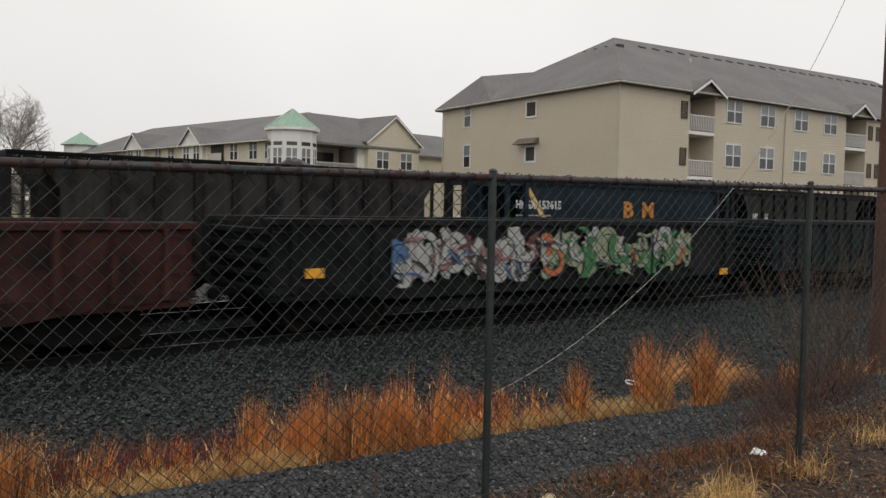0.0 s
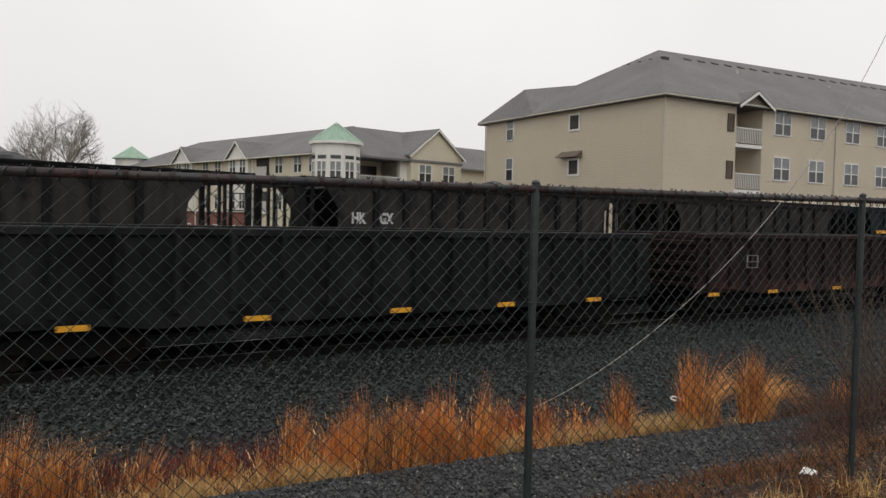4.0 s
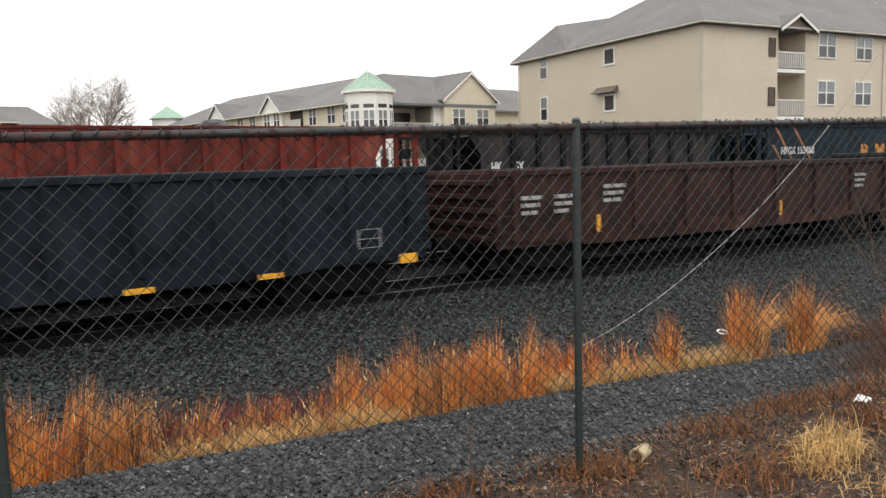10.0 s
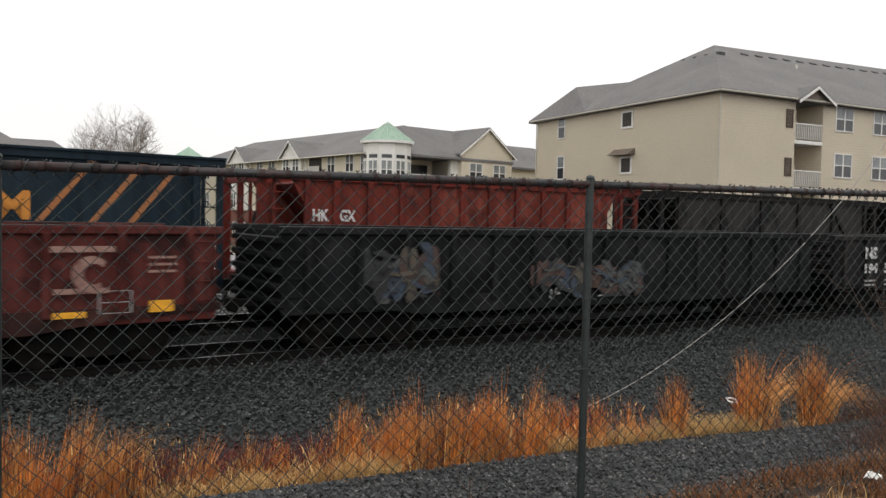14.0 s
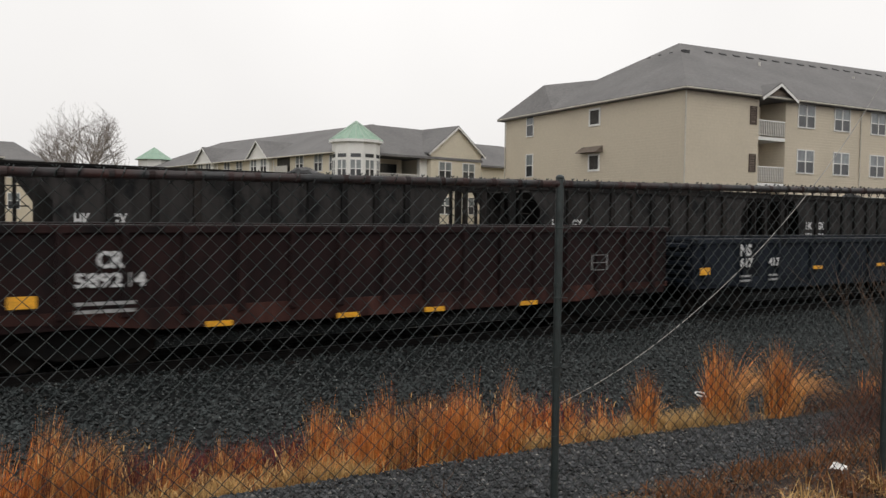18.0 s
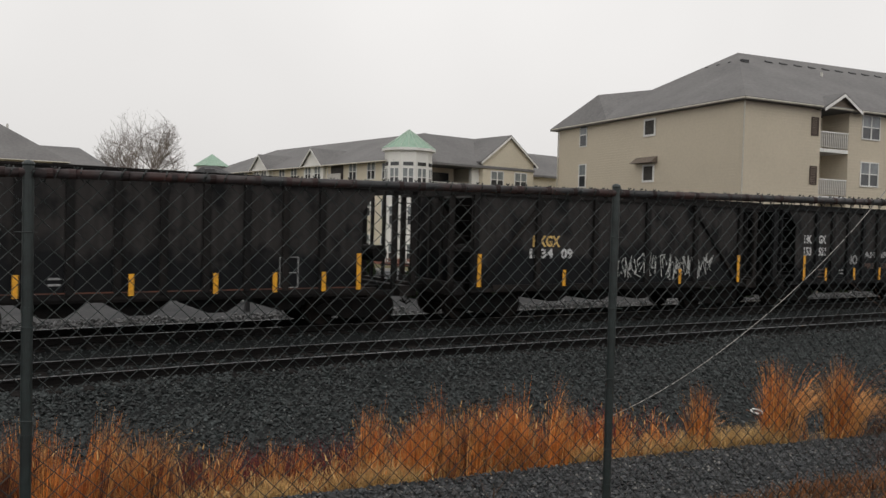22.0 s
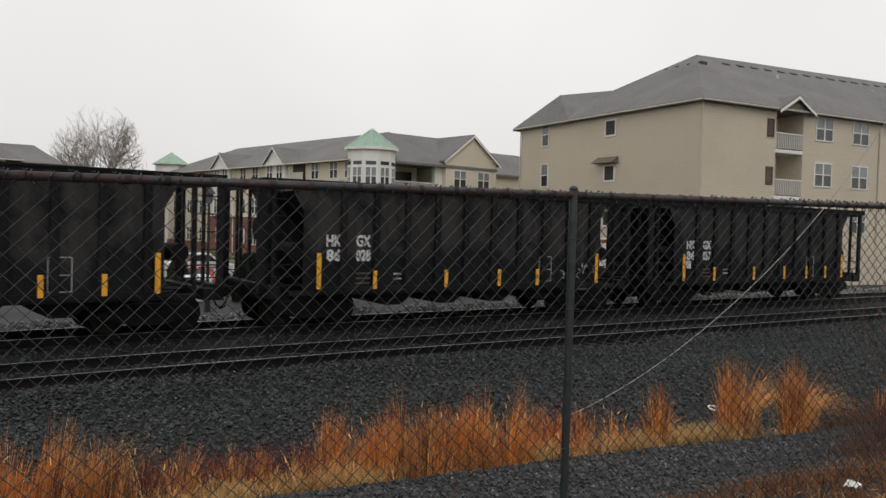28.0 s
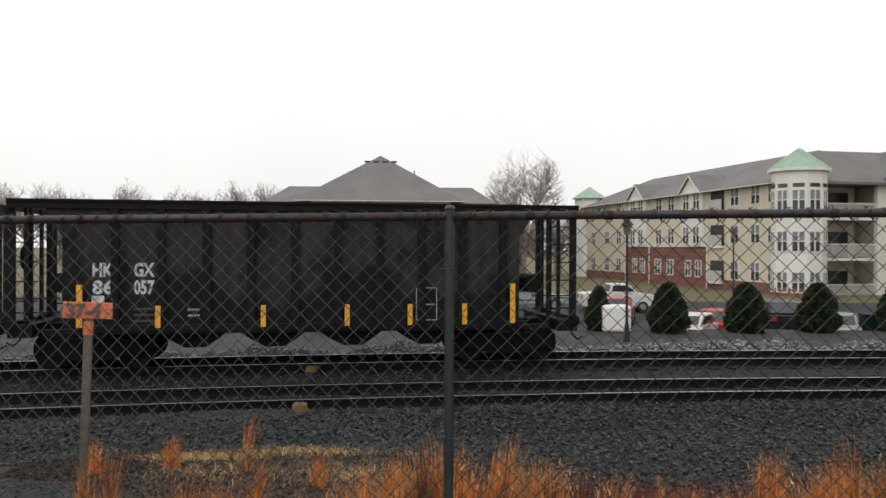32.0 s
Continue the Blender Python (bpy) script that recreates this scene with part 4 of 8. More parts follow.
def build_gondolas():
    Y, S, W = M_YELLOW, M_SPRAY, M_WHITE
    # left end at the start, colour, stakes, label, strips (x, z), tall panels (x, z), words (text, x0, x1, z), frames (x, z)
    specs = [
        (23.6, P_SLATE, 16, "dark slate gondola car with vertical stakes", (), (), (), ((5.6, 1.4),)),
        (4.95, P_COAL, 9, "black gondola car covered in colourful sprayed graffiti", (), ((-7.15, 1.35), (7.45, 0.9)), (), ()),
        (-12.9, P_RUST, 17, "red-brown gondola car with one tall yellow panel", (), (), (("NS", -6.63, -6.0, 2.0), ("1975", -6.6, -5.63, 1.63), ("45", -5.28, -4.74, 1.63)), ()),
        (-30.8, P_MAROON, 7, "dark maroon gondola car with white stencils", (), (), (), ((4.13, 1.4),)),
        (-48.75, P_MAROON, 16, "dark maroon gondola car with yellow reflective strips", ((-7.46, 0.75), (-4.5, 0.75), (-0.8, 0.75), (4.4, 0.75), (7.25, 0.75)), (), (), ((-5.87, 1.5),)),
        (-67.0, P_COAL, 16, "black gondola car with yellow reflective strips", ((-6.3, 0.8), (-3.1, 0.8), (0.1, 0.8), (3.0, 0.8), (5.9, 0.8)), (), (), ()),
        (-84.5, P_MAROON, 16, "dark maroon gondola car with white stencilled numbers", ((-3.9, 0.72), (-0.94, 0.72), (1.9, 0.72)), ((-7.39, 1.08),), (("CR", -6.3, -5.6, 1.88), ("588057", -6.52, -5.25, 1.5)), ()),
        (-102.2, P_COAL, 16, "black gondola car with yellow reflective strips", ((-4.0, 0.64), (-1.4, 0.64), (1.2, 0.64), (3.7, 0.64)), (), (("NS", -6.5, -5.95, 1.92), ("727", -6.6, -5.76, 1.55), ("T", -5.35, -5.1, 1.55)), ()),
        (-120.2, P_RED, 14, "worn red gondola car with rusty sides", (), (), (), ()),
        (-137.9, P_SLATE, 17, "slate-green gondola car with white stencilled numbers", (), (), (("NDKL", -6.66, -5.49, 2.1), ("3221", -6.63, -5.49, 1.64), ("04", -5.18, -4.64, 1.64)), ((6.9, 1.15),)),
        (-155.6, P_BROWN, 9, "brown gondola car with faded stencils", (), (), (), ()),
        (-173.6, P_NAVY, 12, "navy-black smooth gondola car with yellow strips", ((-3.83, 0.75), (-1.64, 0.75), (2.0, 0.75), (4.4, 0.75)), ((7.53, 0.8), (-6.75, 0.8)), (("NS", -6.11, -5.6, 2.2), ("153", -6.11, -5.55, 1.8), ("082", -5.08, -4.4, 1.8)), ((6.34, 1.1),)),
        (-191.2, P_COAL, 12, "charcoal gondola car with yellow reflective strips", ((1.63, 1.0), (4.84, 1.0), (-5.18, 1.0), (-1.96, 1.0)), ((-7.02, 1.28), (7.12, 1.15)), (), ((5.94, 1.45),)),
        (-208.9, P_UMBER, 14, "umber-grey gondola car with white stencilled numbers", (), (), (("NS", -6.59, -5.95, 1.9), ("194", -6.59, -5.9, 1.42), ("532", -5.52, -4.81, 1.42)), ()),
        (-226.3, P_COAL, 15, "black gondola car with sprayed tags and ribbed ends", (), (), (), ()),
        (-243.9, P_RED, 14, "red gondola car with a round white emblem", ((5.57, 1.0), (-1.0, 0.8)), ((7.08, 1.08),), (), ((6.05, 1.0),)),
        (-261.5, P_COAL, 16, "black gondola car with yellow panel and stencils", (), ((-7.82, 1.1),), (("181", -6.12, -5.27, 1.64), ("351", -4.83, -4.02, 1.64), ("NS", -6.1, -5.5, 2.02)), ((5.6, 1.4),)),
        (-279.2, P_NAVY, 10, "navy-black smooth gondola car with white numbers", ((-2.24, 1.28), (1.48, 1.28), (4.2, 1.28)), ((-7.67, 1.3),), (("NS", -6.12, -5.6, 1.86), ("617", -6.12, -5.53, 1.5), ("417", -4.77, -4.23, 1.5)), ((5.83, 1.25), (6.5, 1.25))),
        (-296.5, P_MAROON, 16, "dark maroon gondola car with white stencilled numbers", ((-4.0, 0.75), (-1.4, 0.75), (0.67, 0.75), (3.3, 0.75)), ((-7.15, 1.28),), (("CR", -6.04, -5.6, 1.94), ("589214", -6.38, -5.25, 1.6)), ((5.33, 1.45),)),
        (-314.4, P_COAL, 16, "black gondola car with white numbers and yellow strips", ((-3.7, 0.85), (-1.39, 0.85), (0.74, 0.85), (2.93, 0.85), (7.5, 0.85)), (), (("169", -4.73, -4.12, 1.74), ("344", -3.74, -3.06, 1.74)), ()),
    ]
    tops = (2.5, 2.45, 2.36, 2.46, 2.5, 2.47, 2.48, 2.44, 2.43, 2.7, 2.55, 2.7, 2.3, 2.42, 2.47, 2.45, 2.53, 2.18, 2.51, 2.42)
    for (left, colour, stakes, label, strips, panels, words, frames), top in zip(specs, tops):
        car = gondola(colour, label, stakes, strips, panels, top)
        GONDOLAS.append((car, left + GON))
        for text, x0, x1, z in words:
            write(car, text, x0, x1, z)
        for k, (text, x0, x1, z) in enumerate(words[1:]):
            for j in range(2):
                bar(car, x0, z - 0.42 - 0.13 * j, (x1 - x0) * 0.85, 0.06, -1.589, M_STENCIL)
        for x, z in frames:
            part("stencil_frame", HOPPER["stencil_frame"], None, car, "stencilled white frame", m=pose(x, -1.59, z) @ Matrix.Diagonal((1.1, 1, 0.5, 1)))
    g = [car for car, _ in GONDOLAS]
    pal = [mat("spray_" + n, c, 0.6, second=tuple(0.7 * q for q in c), scale=5, grain=30, bump=0.0) for n, c in
           (("white", (0.36, 0.36, 0.34)), ("pink", (0.26, 0.13, 0.12)), ("blue", (0.06, 0.13, 0.26)), ("green", (0.03, 0.17, 0.05)), ("black", (0.016, 0.016, 0.018)), ("orange", (0.42, 0.12, 0.04)), ("pale_green", (0.24, 0.27, 0.17)), ("maroon", (0.1, 0.03, 0.03)))]
    dull = [mat("dull_spray_" + n, c, 0.7, second=tuple(0.55 * q for q in c), scale=5, grain=30, bump=0.0) for n, c in
            (("tan", (0.075, 0.06, 0.044)), ("grey", (0.055, 0.06, 0.058)), ("brown", (0.06, 0.03, 0.022)), ("blue", (0.03, 0.045, 0.07)), ("soot", (0.016, 0.017, 0.018)))]
    graffiti(g[1], -5.27, -0.8, 1.0, 2.2, -1.585, [pal[0], pal[2], pal[0], pal[1], pal[0], pal[7], pal[0], pal[4]], 11, 6)
    graffiti(g[1], -0.7, 5.64, 1.0, 2.2, -1.585, [pal[3], pal[6], pal[0], pal[3], pal[6], pal[5], pal[6], pal[4]], 12, 7)
    graffiti(g[14], -6.46, -4.74, 1.0, 2.1, -1.585, dull + [pal[4]], 14, 3)
    graffiti(g[14], -2.3, 1.2, 0.95, 1.75, -1.585, dull + [pal[4]], 24, 4)
    bm = bmesh.new()
    box(bm, -4.54, -3.83, -1.6, -1.585, 0.78, 2.4)
    part("yellow_panel", bm, M_CREAM, g[2], "tall pale yellow panel")
    for x in (-7.3, -6.95):
        bar(g[3], x, 1.6, 0.2, 0.07, -1.59, S)
    bar(g[3], -6.2, 1.5, 0.7, 0.4, -1.588, M_STRIPE, "paint_patch", "faded orange paint patch")
    for x in (-4.9, -4.55):
        bar(g[7], x, 1.3, 0.28, 0.3, -1.59, M_STRIPE, "paint_patch", "faded paint patch")
    bar(g[7], 7.7, 1.0, 0.1, 0.7, -1.59, Y, "yellow_mark", "yellow reflective strip")
    for x in (-7.3, -6.3, -5.6):
        bar(g[8], x, 1.35, 0.45, 0.3, -1.59, M_STRIPE, "paint_patch", "faded paint patch")
    for k, x in enumerate((-0.22, 1.0)):
        bm = bmesh.new()
        rnd = random.Random(60 + k)
        prism(bm, [((0.3 if q % 2 else 0.14) * math.cos(q * 0.5236) * rnd.uniform(0.7, 1.2), (0.2 if q % 2 else 0.1) * math.sin(q * 0.5236) * rnd.uniform(0.7, 1.2)) for q in range(12)], -0.004, 0.0)
        part("paint_splash", bm, S, g[8], "white paint splash", m=pose(x, -1.55, 0.88))
    for x in (-7.9, -6.1, -3.8, -1.5, 1.9, 4.2):
        bar(g[9], x, 1.03, 0.45, 0.09, -1.59, S, "pale_strip")
    for x in (2.0, 8.0, -5.16):
        bar(g[10], x, 1.0, 0.1, 0.42, -1.59, Y, "yellow_mark", "yellow reflective strip")
    for x, w, z in ((-7.47, 0.6, 1.87), (-6.5, 0.6, 1.87), (-4.95, 0.75, 2.05), (5.8, 0.6, 2.0)):
        for k in range(3):
            bar(g[10], x, z - 0.17 * k, w * (1 - 0.12 * k), 0.09, -1.59, M_STENCIL)
    for x in (-6.35, 6.2):
        for k in range(3):
            bar(g[12], x, 1.85 - 0.17 * k, 0.55 - 0.08 * k, 0.09, -1.59, M_STENCIL)
    bar(g[13], 2.38, 0.78, 0.1, 0.1, -1.59, W, "paint_spot")
    scrawl(g[14], -2.0, 0.64, 0.9, 1.35, -1.585, M_STENCIL, 15, 8)
    bm = bmesh.new()
    arc = [0.7 + 4.6 * k / 18 for k in range(19)]
    prism(bm, [(0.3 * math.cos(a), 0.3 * math.sin(a)) for a in arc] + [(0.17 * math.cos(a) + 0.05, 0.17 * math.sin(a)) for a in arc[::-1]], -0.004, 0.0)
    part("round_emblem", bm, M_PINKPAINT, g[15], "faded round emblem", m=pose(5.92, -1.6, 1.66))
    bar(g[15], 5.3, 2.02, 1.0, 0.1, -1.59, M_PINKPAINT, "painted_bar", "faded pale bar")
    bar(g[15], 5.35, 1.34, 0.85, 0.09, -1.59, M_PINKPAINT, "painted_bar", "faded pale bar")
    for k in range(3):
        bar(g[15], 6.85, 1.9 - 0.12 * k, 0.49, 0.045, -1.59, M_PINKPAINT)
    write(g[19], "MNW", -5.94, -5.23, 1.74, material=M_STRIPE)


M_PINKPAINT = mat("faded_pink_white_paint", (0.27, 0.16, 0.13), 0.7, second=(0.15, 0.065, 0.055), scale=6, grain=30, bump=0.0)
M_CREAM = mat("pale_yellow_panel_paint", (0.62, 0.42, 0.14), 0.6, second=(0.45, 0.28, 0.08), scale=3, grain=25, bump=0.05)
build_hoppers()
build_gondolas()


def motions():
    """The coal train runs towards -x and slows; the mixed train runs towards +x."""
    times = [0.5 * k for k in range(65)]
    for car, s0 in HOPPERS:
        walk(car, [(t, car_pose("far", s0 - 8.995 * t + 0.0292 * t * t)) for t in times])
    for car, s0 in GONDOLAS:
        walk(car, [(t, car_pose("near", s0 + 16.4385 * t - 0.00299 * t * t)) for t in times])


# ---- ground: one sheet to the horizon, bank and lane towards the fence, level track bed ----
def across(y, x):
    """Height of the ground y metres from the fence side, at x along it."""
    d = y - edge(x)
    return float(np.interp(d, [-60, -6, -2.2, -1.5, 0.0, 1.6, 3.6, 6.0, 7.0], [1.3, 1.25, 1.2, 1.02, 0.80, 0.15, -0.22, -0.28, -0.3]))


def edge(x):
    """The line where the gravel lane ends and the dry grass begins."""
    return 5.45 + 0.02 * x if x > -3 else 5.39 + 0.1 * (-3 - x) * -0.3


def foot(x):
    """The foot of the dry grass, where the gravel of the lane ends."""
    return float(np.interp(x, [-7.5, -5.2, -4.2, -3.4, -0.5, 6.5, 14], [10.2, 9.7, 8.0, 5.95, 5.76, 5.38, 5.3]))


def bank_edge(x):
    """The line where the soil of the near bank meets the lane."""
    return 3.2 if x < 1.3 else 3.2 + 0.19 * (x - 1.3)


def bed_edge(x):
    """Where soil and dead grass give way to the ballast of the track."""
    return float(np.interp(x, [-7, -5.5, -1.5, 1.0, 40], [10.6, 12.0, 11.8, 7.9, 8.4]))


def track_y(x):
    return float(np.interp(x, LINES["near"][0][:, 0], LINES["near"][0][:, 1]))


def ground_z(x, y):
    ty = track_y(x)
    z = across(y, x)
    if y > ty - 4:
        z = float(np.interp(y - ty, [-4.0, -2.6, -1.5, 6.2, 7.3, 9.5, 12.0], [z, -0.35, -0.2, -0.2, -0.45, -0.6, -0.7]))
    # the car park lies in a shallow hollow behind the shrubs
    return z - float(np.interp(y, [35.2, 36, 41, 50, 53], [0, 0.85, 0.85, 0.45, 0]) * np.interp(x, [2, 4, 20, 23], [0, 1, 1, 0]))


def surface(x, y):
    n = noise.noise(Vector((x * 0.35, y * 0.35, 0))) * 0.05 if -45 < x < 65 and -5 < y < 41 else 0.0
    return ground_z(x, y) + n


def build_ground():
    xs = np.r_[-1500, -600, -250, -120, -60, np.arange(-40, -8, 1.0), np.arange(-8, 12.1, 0.4), np.arange(13, 60.1, 1.0), 80, 120, 250, 600, 1500]
    ys = np.r_[-1500, -400, -100, -30, -10, np.arange(-4, 2, 0.5), np.arange(2, 12, 0.25), np.arange(12, 40.1, 0.5), 42.5, 45, 47.5, 50, 53, 70, 100, 200, 500, 1500]
    verts, faces = [], []
    for x in xs:
        for y in ys:
            z = surface(min(max(x, -200), 200), y)
            verts.append((x, y, z))
    w = len(ys)
    for i in range(len(xs) - 1):
        for j in range(w - 1):
            a = i * w + j
            faces.append((a, a + w, a + w + 1, a + 1))
    me = bpy.data.meshes.new("ground")
    me.from_pydata(verts, [], faces)
    for m in (M_SOIL, M_LANE, M_BALLAST, M_FIELD, M_ASPHALT):
        me.materials.append(m)
    for p in me.polygons:
        c = p.center
        d = c.y - edge(c.x)
        ty = track_y(c.x)
        lane = c.y > bank_edge(c.x) if abs(c.x) < 20 else d > -2
        if c.y > ty + 8.2:
            p.material_index = 4 if c.y < 52 and abs(c.x - 10) < 70 else 3
        elif c.y > bed_edge(c.x) and c.y > foot(c.x) + 0.3:
            p.material_index = 2
        elif c.y > foot(c.x):
            p.material_index = 0
        else:
            p.material_index = 1 if lane else 0
    me.shade_smooth()
    tagged(new("ground", me), "damp soil, dark gravel lane, wet ballast and asphalt", "ground", kind="structure")


build_ground()


def build_track(key, name):
    p, s = LINES[key]
    keep = (p[:, 0] > -200) & (p[:, 0] < 260)
    step = slice(None, None, 20)
    q = p[keep][step]
    root = tagged(new(name), "railway track with worn steel rails on timber ties", "railway track", kind="structure")
    d = np.gradient(q, axis=0)
    d /= np.hypot(*d.T)[:, None]
    n = np.stack([-d[:, 1], d[:, 0]], -1)
    for off in (-0.755, 0.755):
        for nm, prof, ma in (("rail", [(-0.07, -0.18), (-0.07, -0.155), (-0.015, -0.14), (-0.015, -0.045), (-0.036, -0.035), (-0.036, -0.004), (0.036, -0.004), (0.036, -0.035), (0.015, -0.045), (0.015, -0.14), (0.07, -0.155), (0.07, -0.18)], M_RAIL), ("rail_head", [(-0.033, -0.003), (-0.028, 0.0), (0.028, 0.0), (0.033, -0.003)], M_RAILTOP)):
            verts, faces = [], []
            k = len(prof)
            for (x, y), (nx, ny) in zip(q, n):
                verts += [(x + nx * (off + a), y + ny * (off + a), z) for a, z in prof]
            for i in range(len(q) - 1):
                for j in range(k - (nm == "rail_head")):
                    a, b = i * k + j, i * k + (j + 1) % k
                    faces.append((a, b, b + k, a + k))
            me = bpy.data.meshes.new(nm)
            me.from_pydata(verts, [], faces)
            me.materials.append(ma)
            ob = new(nm, me)
            ob.parent = root
    bm = bmesh.new()
    box(bm, -0.11, 0.11, -1.3, 1.3, -0.33, -0.165)
    tie = finish("tie", bevelled(bm, 0.012), M_TIE)
    a0, a1 = (-14, 60)
    k = 0
    while a0 + 0.52 * k < a1 and k < 300:
        u = a0 + 0.52 * k
        c, e = on_track(key, u), on_track(key, u + 0.1)
        ob = new("tie", tie)
        ob.parent = root
        ob.matrix_basis = pose(c[0], c[1], 0, 0, 0, math.degrees(math.atan2(e[1] - c[1], e[0] - c[0])))
        k += 1
    return root


build_track("near", "near_track")
build_track("far", "far_track")


# ---- chain-link fence ----
M_RUSTBAND = mat("dark_rust_band", (0.035, 0.021, 0.02), 0.7, second=(0.025, 0.024, 0.024), scale=20, grain=60, spec=0.2, vary=0.4)
FENCE_Y, BAY, TOP = 3.13, 2.44, 2.906


def build_fence():
    root = thing("chain_link_fence", "green-coated chain-link fence with steel posts and weathered top rail", "fence")
    pitch, dz = BAY / 34, BAY / 34
    bm = bmesh.new()
    r = 0.0020
    z0, rows = 1.2, int((TOP - 0.01 - 1.2) / (dz / 2))
    verts, faces = [], []
    for i in range(68):
        for k in range(rows):
            za, zb = z0 + k * dz / 2, z0 + (k + 1) * dz / 2
            up = (k + i) % 2 == 0
            xa, xb = (i + (0.0 if up else 1.0)) * pitch / 2, (i + (1.0 if up else 0.0)) * pitch / 2
            ya, yb = (0.003 if up else -0.003), (-0.003 if up else 0.003)
            dx, dzz = xb - xa, zb - za
            ln = math.hypot(dx, dzz)
            nx, nz = -dzz / ln * r, dx / ln * r
            b = len(verts)
            for (x, y, z) in ((xa, ya, za), (xb, yb, zb)):
                verts += [(x + nx, y, z + nz), (x - nx * 0.5, y + r * 0.87, z - nz * 0.5), (x - nx * 0.5, y - r * 0.87, z - nz * 0.5)]
            for j in range(3):
                faces.append((b + j, b + (j + 1) % 3, b + 3 + (j + 1) % 3, b + 3 + j))
    bm.free()
    mesh = bpy.data.meshes.new("wire_mesh")
    mesh.from_pydata(verts, [], faces)
    mesh.materials.append(M_WIRE)
    bm = bmesh.new()
    tube(bm, [(0, 0, 1.05), (0, 0, TOP - 0.005)], 0.0188, 12)
    bmesh.ops.create_uvsphere(bm, u_segments=12, v_segments=6, radius=0.021, matrix=pose(0, 0, TOP + 0.0) @ Matrix.Diagonal((1, 1, 0.7, 1)))
    for z in (1.5, 1.95, 2.4, 2.75):
        bmesh.ops.create_cone(bm, cap_ends=True, segments=12, radius1=0.0208, radius2=0.0208, depth=0.02, matrix=pose(0, 0, z))
    post = finish("post", bm, M_POST)
    bm = bmesh.new()
    tube(bm, [(0, 0, TOP - 0.03), (BAY, 0, TOP - 0.03)], 0.0175, 10)
    rail = finish("top_rail", bm, M_TOPRAIL, True)
    bm = bmesh.new()
    for k in range(5):
        tube(bm, [(0.03, -0.012 * (k % 2), 1.35 + 0.33 * k), (-0.04, 0.01, 1.35 + 0.33 * k)], 0.002, 4)
    tie = finish("wire_tie", bm, M_WIRE)
    # twisted knuckles of the mesh over the rail, with dark wraps round it
    bm = bmesh.new()
    top = TOP - 0.03
    for q in (-1, 1):
        tube(bm, [(q * 0.030, 0.020, top - 0.03), (q * 0.012, 0.021, top - 0.002), (-q * 0.001, 0.012, top + 0.017), (-q * 0.007, 0.004, top + 0.023)], 0.0025, 5)
    tube(bm, [(0.022, 0.019, top - 0.006), (0.019, 0.0, top + 0.0205), (0.012, -0.0195, top + 0.004), (0.004, -0.012, top - 0.0165)], 0.0026, 5)
    knuckle = finish("wire_knuckle", bm, M_WIRE)
    bm = bmesh.new()
    bmesh.ops.create_cone(bm, cap_ends=False, segments=12, radius1=0.0183, radius2=0.0183, depth=0.034, matrix=pose(0, 0, top, 12, 90, 0))
    wrap = finish("rust_band", bm, M_RUSTBAND)
    rnd = random.Random(4)
    for k in range(-4, 7):
        x = -0.24 + BAY * k
        dz0 = 0.010 * x
        part("post", post, None, root, m=pose(x, FENCE_Y, dz0))
        part("wire_tie", tie, None, root, m=pose(x, FENCE_Y - 0.026, dz0))
        if k < 6:
            tilt = pose(x, FENCE_Y, dz0, 0, -math.degrees(math.atan(0.010)), 0)
            part("top_rail", rail, None, root, m=tilt)
            if -2 <= k <= 4:
                for j in range(34):
                    part("wire_knuckle", knuckle, None, root, m=tilt @ pose((j + 0.5) * pitch, 0, rnd.uniform(-0.004, 0.004), 0, 0, rnd.uniform(-15, 15)))
                for j in range(17):
                    part("rust_band", wrap, None, root, m=tilt @ pose((2 * j + rnd.uniform(0.3, 1.7)) * pitch, 0, 0))
            part("wire_mesh", mesh, None, root, "green-coated diamond wire mesh", m=tilt @ pose(0, 0.026, 0))


build_fence()


# ---- buildings beyond the tracks ----
def siding_material(name, color):
    ma = mat(name, color, 0.7, second=tuple(0.93 * c for c in color), scale=0.25, grain=6, mix=0.6, bump=0.0, speck=0.1)
    n, l = ma.node_tree.nodes, ma.node_tree.links
    wave = n.new("ShaderNodeTexWave")
    wave.wave_type, wave.bands_direction, wave.wave_profile = "BANDS", "Z", "SAW"
    wave.inputs["Scale"].default_value = 1.75
    tc = n.new("ShaderNodeTexCoord")
    l.new(tc.outputs["Object"], wave.inputs["Vector"])
    bp = n.new("ShaderNodeBump")
    bp.inputs["Strength"].default_value, bp.inputs["Distance"].default_value = 1.0, 0.03
    l.new(wave.outputs["Fac"], bp.inputs["Height"])
    l.new(bp.outputs[0], n["Principled BSDF"].inputs["Normal"])
    return ma


def brick_material():
    ma = mat("brick_facing", (0.20, 0.075, 0.05), 0.8, second=(0.16, 0.06, 0.045), scale=0.8, grain=9, bump=0.1)
    n, l = ma.node_tree.nodes, ma.node_tree.links
    br = n.new("ShaderNodeTexBrick")
    br.inputs["Scale"].default_value = 2.2
    br.inputs["Color1"].default_value, br.inputs["Color2"].default_value, br.inputs["Mortar"].default_value = (0.21, 0.08, 0.055, 1), (0.15, 0.055, 0.04, 1), (0.25, 0.2, 0.17, 1)
    br.inputs["Mortar Size"].default_value = 0.012
    mp = n.new("ShaderNodeMapping")
    mp.inputs["Rotation"].default_value = (radians(90), 0, 0)
    tc = n.new("ShaderNodeTexCoord")
    l.new(tc.outputs["Object"], mp.inputs["Vector"])
    l.new(mp.outputs[0], br.inputs["Vector"])
    l.new(br.outputs["Color"], n["Principled BSDF"].inputs["Base Color"])
    return ma


